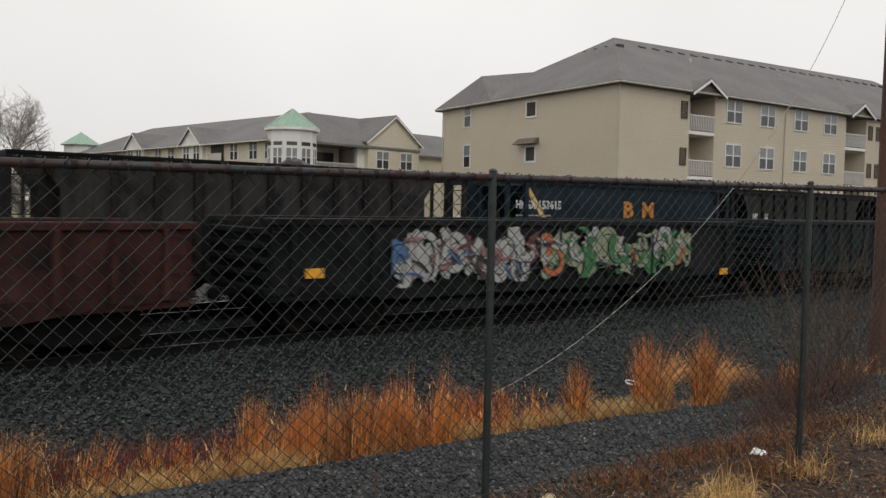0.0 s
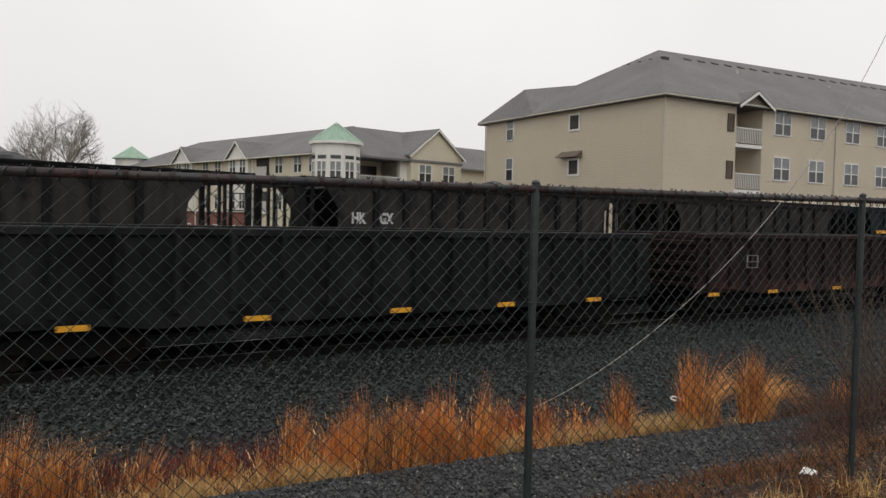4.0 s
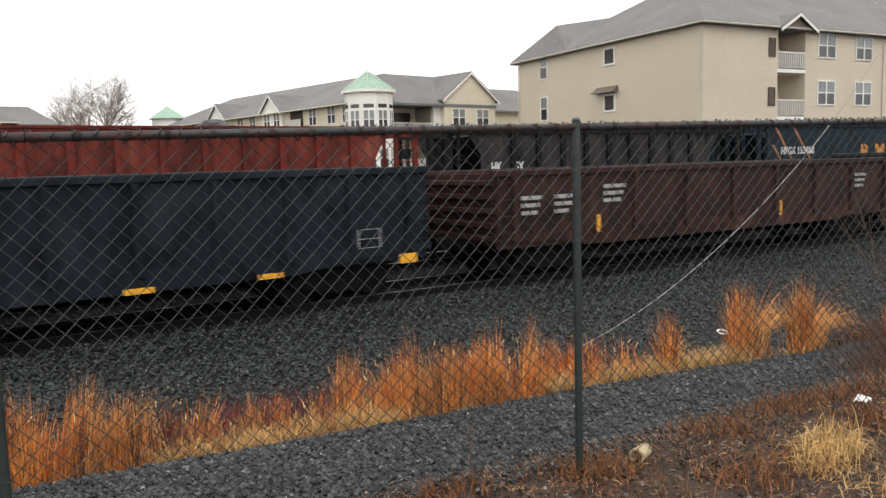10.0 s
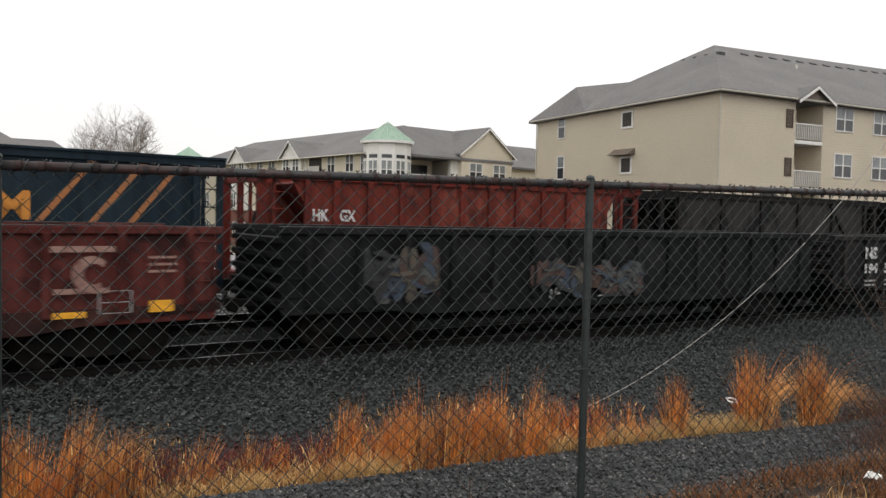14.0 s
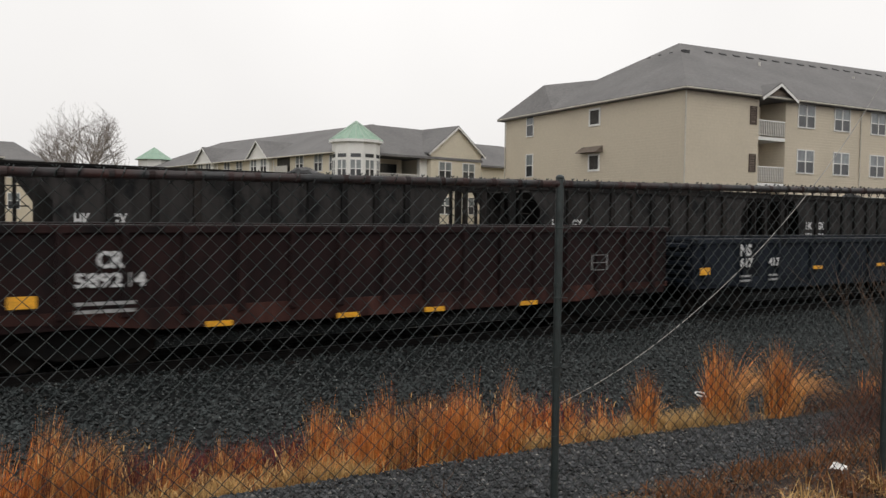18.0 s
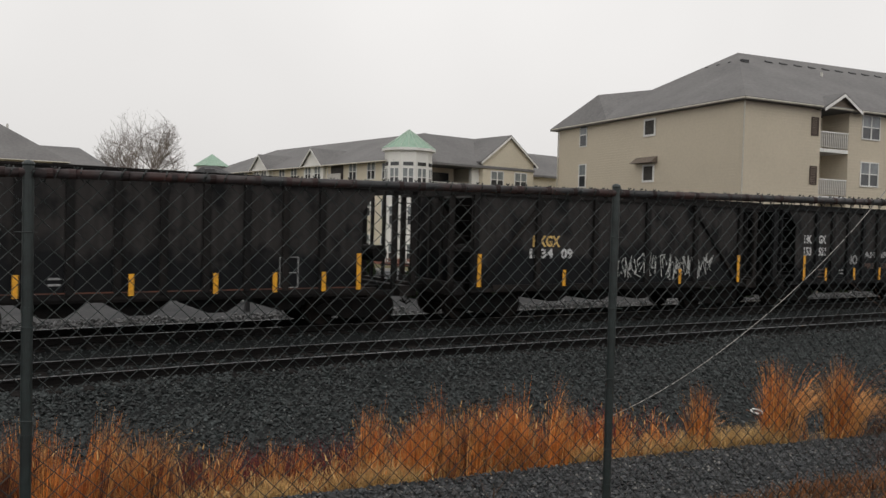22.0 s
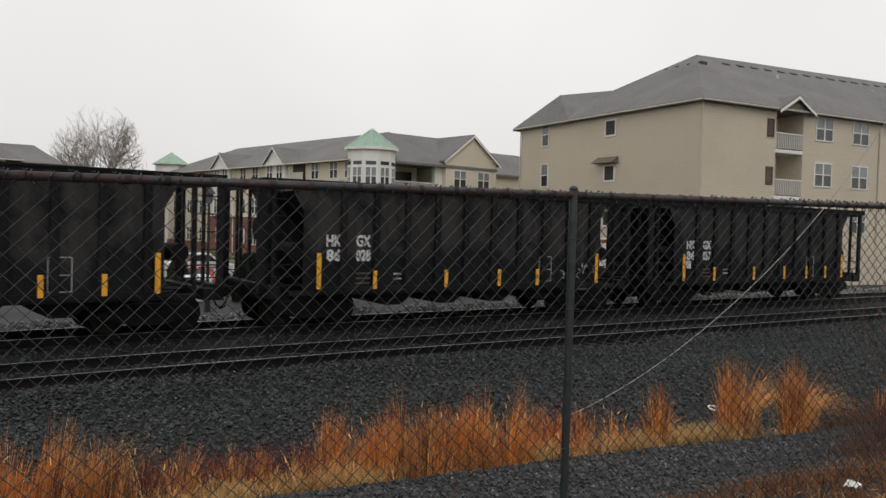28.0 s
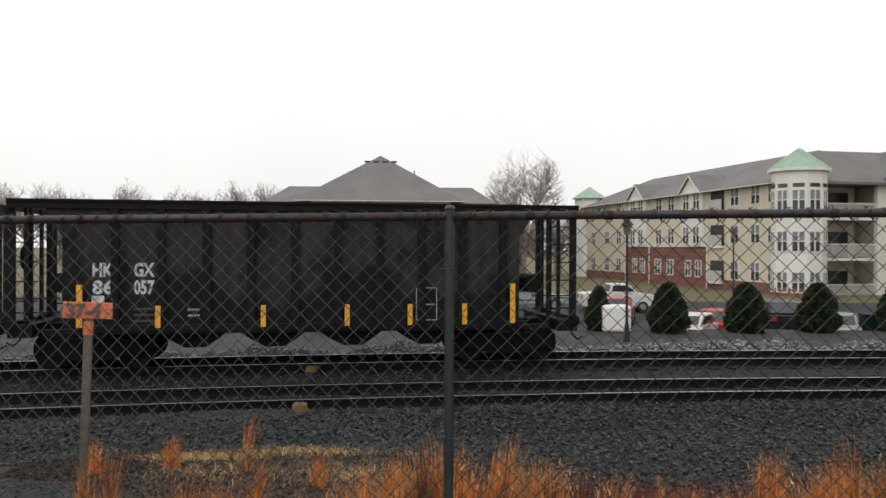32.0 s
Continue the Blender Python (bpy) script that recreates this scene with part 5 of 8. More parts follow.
M_CREAMWALL = siding_material("cream_lap_siding", (0.62, 0.545, 0.425))
M_TANWALL = siding_material("tan_lap_siding", (0.70, 0.635, 0.505))
M_BRICKWALL = brick_material()
M_PALE = mat("pale_balcony_panel", (0.5, 0.48, 0.44), 0.6, second=(0.45, 0.43, 0.4), scale=2, grain=12, bump=0.05)
M_CURTAIN = mat("pane_with_blind", (0.20, 0.22, 0.22), 0.15, second=(0.14, 0.15, 0.16), scale=0.7, grain=3, bump=0.0, spec=0.7)
M_PANE = mat("dark_pane", (0.035, 0.037, 0.04), 0.1, second=(0.06, 0.062, 0.065), scale=0.6, grain=3, bump=0.0, spec=0.6)
M_STUCCO = mat("white_stucco", (0.70, 0.69, 0.65), 0.7, second=(0.63, 0.62, 0.59), scale=0.4, grain=6, bump=0.02, speck=0.08)
M_VENT = mat("dark_roof_vent", (0.05, 0.05, 0.052), 0.7, bump=0.0)

_windows = {}


def window_meshes(w, h, kind):
    """Frame, sashes and panes of a window in the plane y = 0, looking to -y, its lower left corner at the origin."""
    key = (round(w, 2), round(h, 2), kind)
    if key in _windows:
        return _windows[key]
    t = 0.13 if kind == "fixed" else 0.075
    bm = bmesh.new()
    box(bm, -t, 0, -0.05, 0.02, -t, h + t)
    box(bm, w, w + t, -0.05, 0.02, -t, h + t)
    box(bm, 0, w, -0.05, 0.02, h, h + t)
    box(bm, 0, w, -0.06, 0.02, -t, 0)
    frame_me = finish("window_frame", bm, M_TRIM)
    bm = bmesh.new()
    box(bm, 0, w, -0.035, 0.0, h * 0.49, h * 0.53)
    if kind == "double":
        box(bm, w / 2 - 0.05, w / 2 + 0.05, -0.045, 0.0, 0, h * 0.49)
        box(bm, w / 2 - 0.05, w / 2 + 0.05, -0.045, 0.0, h * 0.53, h)
    sash = finish("sash", bm, M_TRIM)
    bm = bmesh.new()
    box(bm, 0, w, -0.018, 0.0, h * (0.49 if kind == "fixed" else 0.53), h)
    top = finish("pane", bm, M_DARK if kind == "fixed" else M_CURTAIN)
    bm = bmesh.new()
    box(bm, 0, w, -0.012, 0.0, 0, h * 0.49)
    low = finish("pane", bm, M_DARK if kind == "fixed" else M_PANE)
    _windows[key] = (frame_me, sash, top, low)
    return _windows[key]


def window(parent, m, w, h, kind="single"):
    f, s, a, b = window_meshes(w, h, kind)
    ob = part("window", f, None, parent, "white-framed sash window", m=m)
    if kind != "fixed":
        part("sash", s, None, ob)
    part("pane", a, None, ob)
    part("pane", b, None, ob)
    return ob


def hip_roof(name, parent, x0, x1, y0, y1, z, rise, hip0, hip1, material, over=0.45, thick=0.18, climb=0.0):
    """A hipped roof with its ridge along x; hip0 and hip1 are how far the ridge stays from the ends."""
    bm = bmesh.new()
    x0, x1, y0, y1 = x0 - over, x1 + over, y0 - over, y1 + over
    ym = (y0 + y1) / 2
    e = [bm.verts.new(p) for p in ((x0, y0, z), (x1, y0, z), (x1, y1, z), (x0, y1, z))]
    b = [bm.verts.new(p) for p in ((x0, y0, z - thick), (x1, y0, z - thick), (x1, y1, z - thick), (x0, y1, z - thick))]
    r = [bm.verts.new((x0 + hip0, ym, z + rise)), bm.verts.new((x1 - hip1, ym, z + rise + climb))]
    for f in ((e[0], e[1], r[1], r[0]), (e[1], e[2], r[1]), (e[2], e[3], r[0], r[1]), (e[3], e[0], r[0]), tuple(b[::-1])):
        bm.faces.new(f)
    for i in range(4):
        bm.faces.new((e[i], b[i], b[(i + 1) % 4], e[(i + 1) % 4]))
    return part(name, bm, material, parent)


def gutter(parent, pts):
    bm = bmesh.new()
    tube(bm, pts, 0.06, 6)
    return part("gutter", bm, M_GUTTER, parent)


def slab(name, parent, x0, x1, y0, y1, z0, z1, material, label=""):
    bm = bmesh.new()
    box(bm, x0, x1, y0, y1, z0, z1)
    return part(name, bm, material, parent, label)


def gable(parent, cx, y, z, w, rise, depth, face):
    """A small gable over an eave, looking to -y: its face, its roof and its rakes."""
    bm = bmesh.new()
    prism(bm, [(cx - w / 2, z), (cx + w / 2, z), (cx, z + rise)], y, y + 0.1)
    g = part("gable", bm, face, parent)
    for s in (-1, 1):
        bm = bmesh.new()
        prism(bm, [(cx + s * (w / 2 + 0.25), z - rise * 0.5 / w), (cx, z + rise), (cx, z + rise + 0.14), (cx + s * (w / 2 + 0.25), z + 0.14 - rise * 0.5 / w)], y - 0.22, y + depth)
        part("gable_roof", bm, M_SHINGLE, g)
        bm = bmesh.new()
        prism(bm, [(cx + s * (w / 2 + 0.25), z - 0.13 - rise * 0.5 / w), (cx, z + rise - 0.13), (cx, z + rise + 0.05), (cx + s * (w / 2 + 0.25), z + 0.05 - rise * 0.5 / w)], y - 0.26, y - 0.22)
        part("rake_board", bm, M_TRIM, g)
    return g


def balcony(parent, x0, x1, y, floors, depth=1.9):
    """A column of recessed balconies in a wall that looks to -y."""
    for z0, z1 in floors:
        b = slab("balcony", parent, x0, x1, y - 0.05, y + depth, z0 - 0.22, z0, M_TRIM, "recessed balcony with pale panel railing")
        slab("back_wall", b, x0, x1, y + depth, y + depth + 0.1, z0, z1, M_CREAMWALL)
        slab("balcony_door", b, x0 + 0.5, x1 - 0.6, y + depth - 0.05, y + depth, z0, z0 + 2.0, M_PANE)
        slab("railing_cap", b, x0, x1, y - 0.06, y + 0.04, z0 + 1.0, z0 + 1.07, M_TRIM)
        n = max(6, int((x1 - x0) / 0.16))
        bm = bmesh.new()
        box(bm, 0, 0.09, y - 0.03, y + 0.01, z0 + 0.08, z0 + 1.0)
        bal = finish("baluster", bm, M_PALE)
        for k in range(n):
            part("baluster", bal, None, b, m=pose(x0 + 0.04 + (x1 - x0 - 0.15) * k / (n - 1), 0, 0))


def shutter(parent, m):
    """A brown louvred panel, its lower left corner at the origin."""
    if "shutter" not in _windows:
        bm = bmesh.new()
        for a, b, c, d in ((0, 0.07, 0, 1.15), (0.55, 0.62, 0, 1.15), (0.07, 0.55, 0, 0.08), (0.07, 0.55, 1.07, 1.15)):
            box(bm, a, b, -0.05, 0.0, c, d)
        slat = bmesh.new()
        box(slat, 0.07, 0.55, -0.035, -0.005, 0, 0.09, Matrix.Rotation(radians(-14), 4, "X"))
        _windows["shutter"] = (finish("louvred_shutter", bm, M_SHUTTER), finish("slat", slat, M_SHUTTER))
    body, slat = _windows["shutter"]
    ob = part("louvred_shutter", body, None, parent, "brown louvred wall panel", m=m)
    for k in range(9):
        part("slat", slat, None, ob, m=pose(0, 0, 0.09 + 0.108 * k))
    return ob


def build_corner_block():
    """The four-storey cream block, its near corner at the origin of its own space."""
    root = thing("apartment_block", "four-storey cream-sided apartment block with brick base and grey hip roof", "building", m=pose(34.1, 36.1, 0, 0, 0, 2.5))
    base, brick, eave = -1.25, 1.95, 10.45
    L, D = 52.0, 19.6
    # wall that looks to -y, pierced by two columns of balconies
    cols = [(6.7, 9.25), (25.1, 28.0), (43.2, 46.0)]
    cuts = [0.3] + [q for c in cols for q in c] + [L]
    for a, b in zip(cuts[::2], cuts[1::2]):
        slab("wall", root, a, b, 0.3, 0.6, brick, eave, M_CREAMWALL)
        slab("brick_base", root, a, b, 0.24, 0.6, base, brick, M_CREAMWALL)
    for a, b in cols:
        balcony(root, a, b, 0.36, [(8.05, 10.3), (5.1, 7.8), (2.15, 4.9), (-0.9, 1.9)])
        for side in (a - 0.1, b):
            slab("wall_return", root, side, side + 0.1, 0.6, 2.3, base, eave, M_CREAMWALL)
        gable(root, (a + b) / 2, -0.1, 10.5, 2.9, 0.85, 3.0, M_HOOD)
    # end wall that looks to -x
    slab("end_wall", root, 0.3, 0.6, 0.6, D, brick, eave, M_CREAMWALL)
    slab("brick_base", root, 0.22, 0.6, 0.6, D, base, brick, M_BRICKWALL, "red brick ground storey")
    slab("brick_ledge", root, 0.18, 0.3, 0.3, D, brick, brick + 0.09, M_TRIM)
    slab("back_wall", root, 0.6, L, D - 0.3, D, base, eave, M_CREAMWALL)
    slab("end_wall", root, L, L + 0.3, 0.3, D, base, eave, M_CREAMWALL)
    slab("soffit", root, 0.3, L, 0.3, D, eave - 0.02, eave + 0.1, M_TRIM)
    hip_roof("roof", root, 0.3, L, 0.3, 17.2, eave + 0.15, 5.0, 8.3, 8.3, M_SHINGLE, climb=0.5)
    hip_roof("rear_roof", root, 0.3, 20, 13.3, D + 0.2, eave + 0.12, 2.45, 1.9, 4.0, M_SHINGLE, climb=2.5)
    gutter(root, [(-0.15, -0.15, eave + 0.05), (L, -0.15, eave + 0.05)])
    gutter(root, [(-0.15, -0.15, eave + 0.05), (-0.15, D + 0.4, eave + 0.05)])
    for pts in ([(0.22, 0.22, eave), (0.2, 0.2, base)], [(17.1, -0.1, eave), (17.1, 0.24, eave - 0.4), (17.1, 0.24, base)], [(0.22, D, eave), (0.22, D, base)]):
        bm = bmesh.new()
        tube(bm, pts, 0.05, 6)
        part("downspout", bm, M_GUTTER, root)
    # windows on the wall that looks to -y
    for z in (8.9, 5.9, 2.9, -0.3):
        for x in (10.5, 14.25, 18.3, 22.1, 30.6, 34.2, 38.0):
            window(root, pose(x, 0.29, z), 1.6, 1.45, "double")
        for x in (5.85, 28.3, 29.45, 41.5):
            shutter(root, pose(x, 0.29, z - 0.15))
    # windows on the end wall
    for z in (8.95, 5.85, 2.75):
        window(root, pose(0.29, 16.65, z, 0, 0, -90), 0.8, 1.65, "single")
    for z in (9.15, 6.05, 2.95):
        window(root, pose(0.29, 9.1, z, 0, 0, -90), 0.95, 0.95, "fixed")
    for z in (7.15, 4.05):
        bm = bmesh.new()
        prism(bm, [(0.3, z + 0.05), (0.3, z + 0.5), (-0.35, z + 0.05)], 7.75, 9.95)
        part("window_hood", bm, M_HOOD, root, "small shingled window hood")
    # garage door, side door, lamp and gas meters in the brick
    g = slab("garage_door", root, 0.17, 0.22, 7.1, 10.6, base, 1.0, M_TRIM, "white panelled garage door")
    for k in range(4):
        slab("door_panel", g, 0.14, 0.17, 7.2, 10.5, base + 0.08 + 0.55 * k, base + 0.55 + 0.55 * k, M_TRIM)
    slab("side_door", root, 0.17, 0.22, 4.4, 5.3, base, 0.75, M_DARK)
    ms = slab("meter_bank", root, 0.1, 0.22, 13.9, 15.2, -1.0, 0.35, M_DARK, "bank of utility meters")
    for k in range(5):
        slab("meter", ms, 0.04, 0.1, 14.05, 15.05, -0.9 + 0.25 * k, -0.76 + 0.25 * k, M_PALE)
    slab("lintel_vent", root, 0.17, 0.22, 8.6, 9.1, 1.15, 1.7, M_TRIM)
    # roof vents
    bm = bmesh.new()
    box(bm, -0.3, 0.3, -0.13, 0.13, -0.1, 0.11)
    vent = finish("roof_vent", bm, M_VENT)
    for k in range(26):
        part("roof_vent", vent, None, root, m=pose(9.6 + 1.45 * k, 7.3, 14.78 + 0.019 * k, 31))
    for k in range(4):
        part("roof_vent", vent, None, root, m=pose(6.6, 6.6 + 1.1 * k, 14.45))
    for x in (13.0, 24.0, 33.0):
        bm = bmesh.new()
        tube(bm, [(x, 5.6, 13.4), (x, 5.6, 14.2)], 0.09, 8)
        part("vent_pipe", bm, M_PALE, root)


def build_tower_block():
    """The three-storey block with a round corner tower; v runs back along its wing."""
    a = math.degrees(math.atan2(0.26, 0.966))
    root = thing("apartment_building", "three-storey tan apartment building with white corner tower and green metal roof", "building", m=pose(22.5, 60.5, 0, 0, 0, a))
    base = -1.1
    rows = (0.3, 3.25, 6.3)
    # wing, whose front looks to -x
    slab("wing_wall", root, -1.2, -0.9, 1.5, 40, 2.9, 7.6, M_TANWALL)
    slab("brick_base", root, -1.28, -0.9, 1.5, 10.8, base, 0.15, M_BRICKWALL)
    slab("wing_wall", root, -1.2, -0.9, 1.5, 10.8, 0.15, 2.9, M_TANWALL)
    slab("brick_base", root, -1.28, -0.9, 10.8, 27.2, base, 2.9, M_BRICKWALL, "red brick lower storeys")
    slab("brick_base", root, -1.28, -0.9, 27.2, 40, base, 0.15, M_BRICKWALL)
    slab("wing_wall", root, -1.2, -0.9, 27.2, 40, 0.15, 2.9, M_TANWALL)
    slab("brick_ledge", root, -1.34, -1.2, 10.8, 27.2, 2.9, 3.0, M_TRIM)
    slab("end_wall", root, -1.2, 14, 40, 40.3, base, 7.6, M_TANWALL)
    slab("inner_wall", root, 13.7, 14, 6.3, 40, base, 7.6, M_TANWALL)
    bm = bmesh.new()
    z = 7.65
    v = [bm.verts.new(p) for p in ((-1.8, -0.5, z), (14.6, 3.0, z), (14.6, 41, z), (-1.8, 41, z), (5.4, 5.0, 10.8), (6.4, 36.5, 11.1))]
    for f in ((0, 1, 4), (1, 2, 5, 4), (2, 3, 5), (3, 0, 4, 5), (3, 2, 1, 0)):
        bm.faces.new([v[i] for i in f])
    part("roof", bm, M_SHINGLE, root)
    gutter(root, [(-1.82, 0.5, z - 0.02), (-1.82, 41, z - 0.02)])
    face = Matrix(((0, 1, 0, -1.62), (1, 0, 0, 0), (0, 0, 1, 0), (0, 0, 0, 1)))
    for cx, w in ((13.0, 3.6), (24.1, 3.9)):
        slab("bay", root, -1.5, -1.15, cx - w / 2, cx + w / 2, 2.95, 7.75, M_STUCCO, "white stucco bay")
        bm = bmesh.new()
        prism(bm, [(cx - w / 2, 7.75), (cx + w / 2, 7.75), (cx, 9.2)], 0, 0.12, m=face)
        g = part("gable", bm, M_STUCCO, root)
        for s in (-1, 1):
            lo, hi = cx + s * (w / 2 + 0.25), cx
            bm = bmesh.new()
            prism(bm, [(lo, 7.62), (hi, 9.28), (hi, 9.36), (lo, 7.7)], -0.2, 3.6, m=face)
            part("gable_roof", bm, M_SHINGLE, g)
            bm = bmesh.new()
            prism(bm, [(lo, 7.5), (hi, 9.16), (hi, 9.3), (lo, 7.64)], -0.25, -0.2, m=face)
            part("rake_board", bm, M_TRIM, g)
        slab("cornice", root, -1.72, -1.5, cx - w / 2 - 0.2, cx + w / 2 + 0.2, 7.62, 7.76, M_TRIM)
        for z0 in rows[1:]:
            for d in (-0.9, 0.9):
                window(root, pose(-1.52, cx + d + 0.5, z0, 0, 0, -90), 1.0, 1.4, "double")
        for d in (-0.9, 0.9):
            window(root, pose(-1.3, cx + d + 0.45, rows[0], 0, 0, -90), 0.9, 1.35, "double")
    for y in (3.6, 6.5, 17.3, 19.8, 29.2, 32.4, 36.3):
        for z0 in rows:
            window(root, pose(-1.3 if 10.8 < y < 27 and z0 < 2 else -1.21, y + 0.55, z0, 0, 0, -90), 1.1, 1.35, "double")
    for y in (1.9,):
        for z0 in rows:
            window(root, pose(-1.21, y, z0, 0, 0, -90), 0.6, 1.2, "single")
    for z0 in (0.0, 3.0, 6.0):
        bz = slab("balcony", root, -1.5, -1.2, 8.1, 10.2, z0 - 0.2, z0, M_TRIM, "white balcony")
        # Dark sheet on the uncut wall paints the shade of a recess.
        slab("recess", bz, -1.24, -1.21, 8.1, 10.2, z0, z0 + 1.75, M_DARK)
        slab("railing", bz, -1.5, -1.45, 8.1, 10.2, z0, z0 + 0.9, M_PALE)
    for y in (10.6, 21.6, 27.2):
        bm = bmesh.new()
        tube(bm, [(-1.36, y, 7.5), (-1.36, y, base)], 0.05, 6)
        part("downspout", bm, M_TRIM, root)
    # tower
    n, R = 10, 1.9
    bm = bmesh.new()
    pts = [(R * math.cos(2 * math.pi * (k + 0.5) / n - math.pi / 2), R * math.sin(2 * math.pi * (k + 0.5) / n - math.pi / 2)) for k in range(n)]
    lo, hi = [bm.verts.new((x, y, base)) for x, y in pts], [bm.verts.new((x, y, 8.5)) for x, y in pts]
    bm.faces.new(hi)
    for k in range(n):
        bm.faces.new((lo[k], lo[(k + 1) % n], hi[(k + 1) % n], hi[k]))
    tower = part("tower", bm, M_STUCCO, root, "white ten-sided corner tower")
    bm = bmesh.new()
    pts2 = [(1.14 * x, 1.14 * y) for x, y in pts]
    lo, hi = [bm.verts.new((x, y, 8.42)) for x, y in pts2], [bm.verts.new((x, y, 8.62)) for x, y in pts2]
    bm.faces.new(hi)
    bm.faces.new(lo[::-1])
    for k in range(n):
        bm.faces.new((lo[k], lo[(k + 1) % n], hi[(k + 1) % n], hi[k]))
    part("tower_cornice", bm, M_TRIM, tower)
    for k in range(n):
        a0, a1 = pts2[k], pts2[(k + 1) % n]
        bm = bmesh.new()
        tri = [bm.verts.new((a0[0], a0[1], 8.62)), bm.verts.new((a1[0], a1[1], 8.62)), bm.verts.new((0, 0, 10.2))]
        bm.faces.new(tri)
        mid = [(a0[i] + a1[i]) / 2 for i in (0, 1)]
        part("roof_panel", bm, M_COPPER, tower, "green standing-seam roof panel")
        for p in (a0, mid):
            bm = bmesh.new()
            tube(bm, [(p[0], p[1], 8.64), (p[0] * 0.02, p[1] * 0.02, 10.2)], 0.028, 4)
            part("roof_seam", bm, M_SEAM, tower)
        am = math.degrees(math.atan2((a0[1] + a1[1]) / 2, (a0[0] + a1[0]) / 2))
        if -210 < am < -20 or am > 150:
            face = R * math.cos(math.pi / n)
            t = pose(0, 0, 0, 0, 0, am + 90) @ pose(0, -face, 0)
            for z0 in (-0.35, 2.6, 5.6):
                window(tower, t @ pose(-0.4, -0.01, z0), 0.8, 1.4, "double")
            slab_ob = slab("transom", tower, -0.4, 0.4, -0.03, 0.0, 7.22, 7.5, M_PANE)
            slab_ob.matrix_basis = t
    bm = bmesh.new()
    pts3 = [(1.02 * x, 1.02 * y) for x, y in pts]
    lo, hi = [bm.verts.new((x, y, base)) for x, y in pts3], [bm.verts.new((x, y, -0.1)) for x, y in pts3]
    bm.faces.new(hi)
    for k in range(n):
        bm.faces.new((lo[k], lo[(k + 1) % n], hi[(k + 1) % n], hi[k]))
    part("brick_base", bm, M_BRICKWALL, tower)
    # recessed balconies beside the tower, then the gabled front
    hip_roof("front_roof", root, 1.6, 13.2, -0.4, 9.0, 7.75, 2.9, 3.2, 2.6, M_SHINGLE, over=0.3)
    balcony(root, 2.1, 6.6, 0.2, [(5.15, 7.6), (2.1, 4.85), (-0.95, 1.8)], 2.2)
    slab("wall", root, 6.6, 7.4, -0.1, 0.3, base, 7.7, M_STUCCO)
    slab("front_wall", root, 7.4, 13.4, -0.6, -0.3, 0.0, 8.2, M_TANWALL)
    slab("brick_base", root, 7.4, 13.4, -0.66, -0.3, base, 0.0, M_BRICKWALL)
    slab("side_wall", root, 7.4, 7.7, -0.3, 5, base, 8.2, M_TANWALL)
    slab("side_wall", root, 13.1, 13.4, -0.3, 6.3, base, 8.2, M_TANWALL)
    gable(root, 10.4, -0.6, 8.2, 6.2, 2.3, 9.0, M_TANWALL)
    for z0 in (-0.1, 2.9, 5.95):
        for x in (8.35, 11.15):
            window(root, pose(x, -0.61, z0), 1.35, 1.4, "double")
    slab("right_wall", root, 13.4, 30, 3.0, 3.3, base, 7.6, M_TANWALL)
    hip_roof("right_roof", root, 13.4, 30, 3.0, 14, 7.65, 2.7, 1.0, 5.0, M_SHINGLE)
    for z0 in (6.0, 2.95, -0.05):
        # Flat dark sheets put balcony shade onto the wall, which has no opening.
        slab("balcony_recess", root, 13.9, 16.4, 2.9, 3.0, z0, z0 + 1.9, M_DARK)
        slab("railing", root, 13.9, 16.4, 2.4, 2.48, z0, z0 + 0.95, M_PALE)
    # far tower at the end of the wing, and one behind the gabled front
    for x, y, r in ((-0.3, 40.0, 1.9), (19.0, 8.0, 1.9)):
        bm = bmesh.new()
        bmesh.ops.create_cone(bm, cap_ends=True, segments=8, radius1=r, radius2=r, depth=9.9, matrix=pose(x, y, base + 4.95))
        t = part("far_tower", bm, M_STUCCO, root)
        bm = bmesh.new()
        bmesh.ops.create_cone(bm, cap_ends=True, segments=8, radius1=r * 1.2, radius2=0.02, depth=1.5, matrix=pose(x, y, 9.55))
        part("tower_roof", bm, M_COPPER, t, "green metal tower roof")


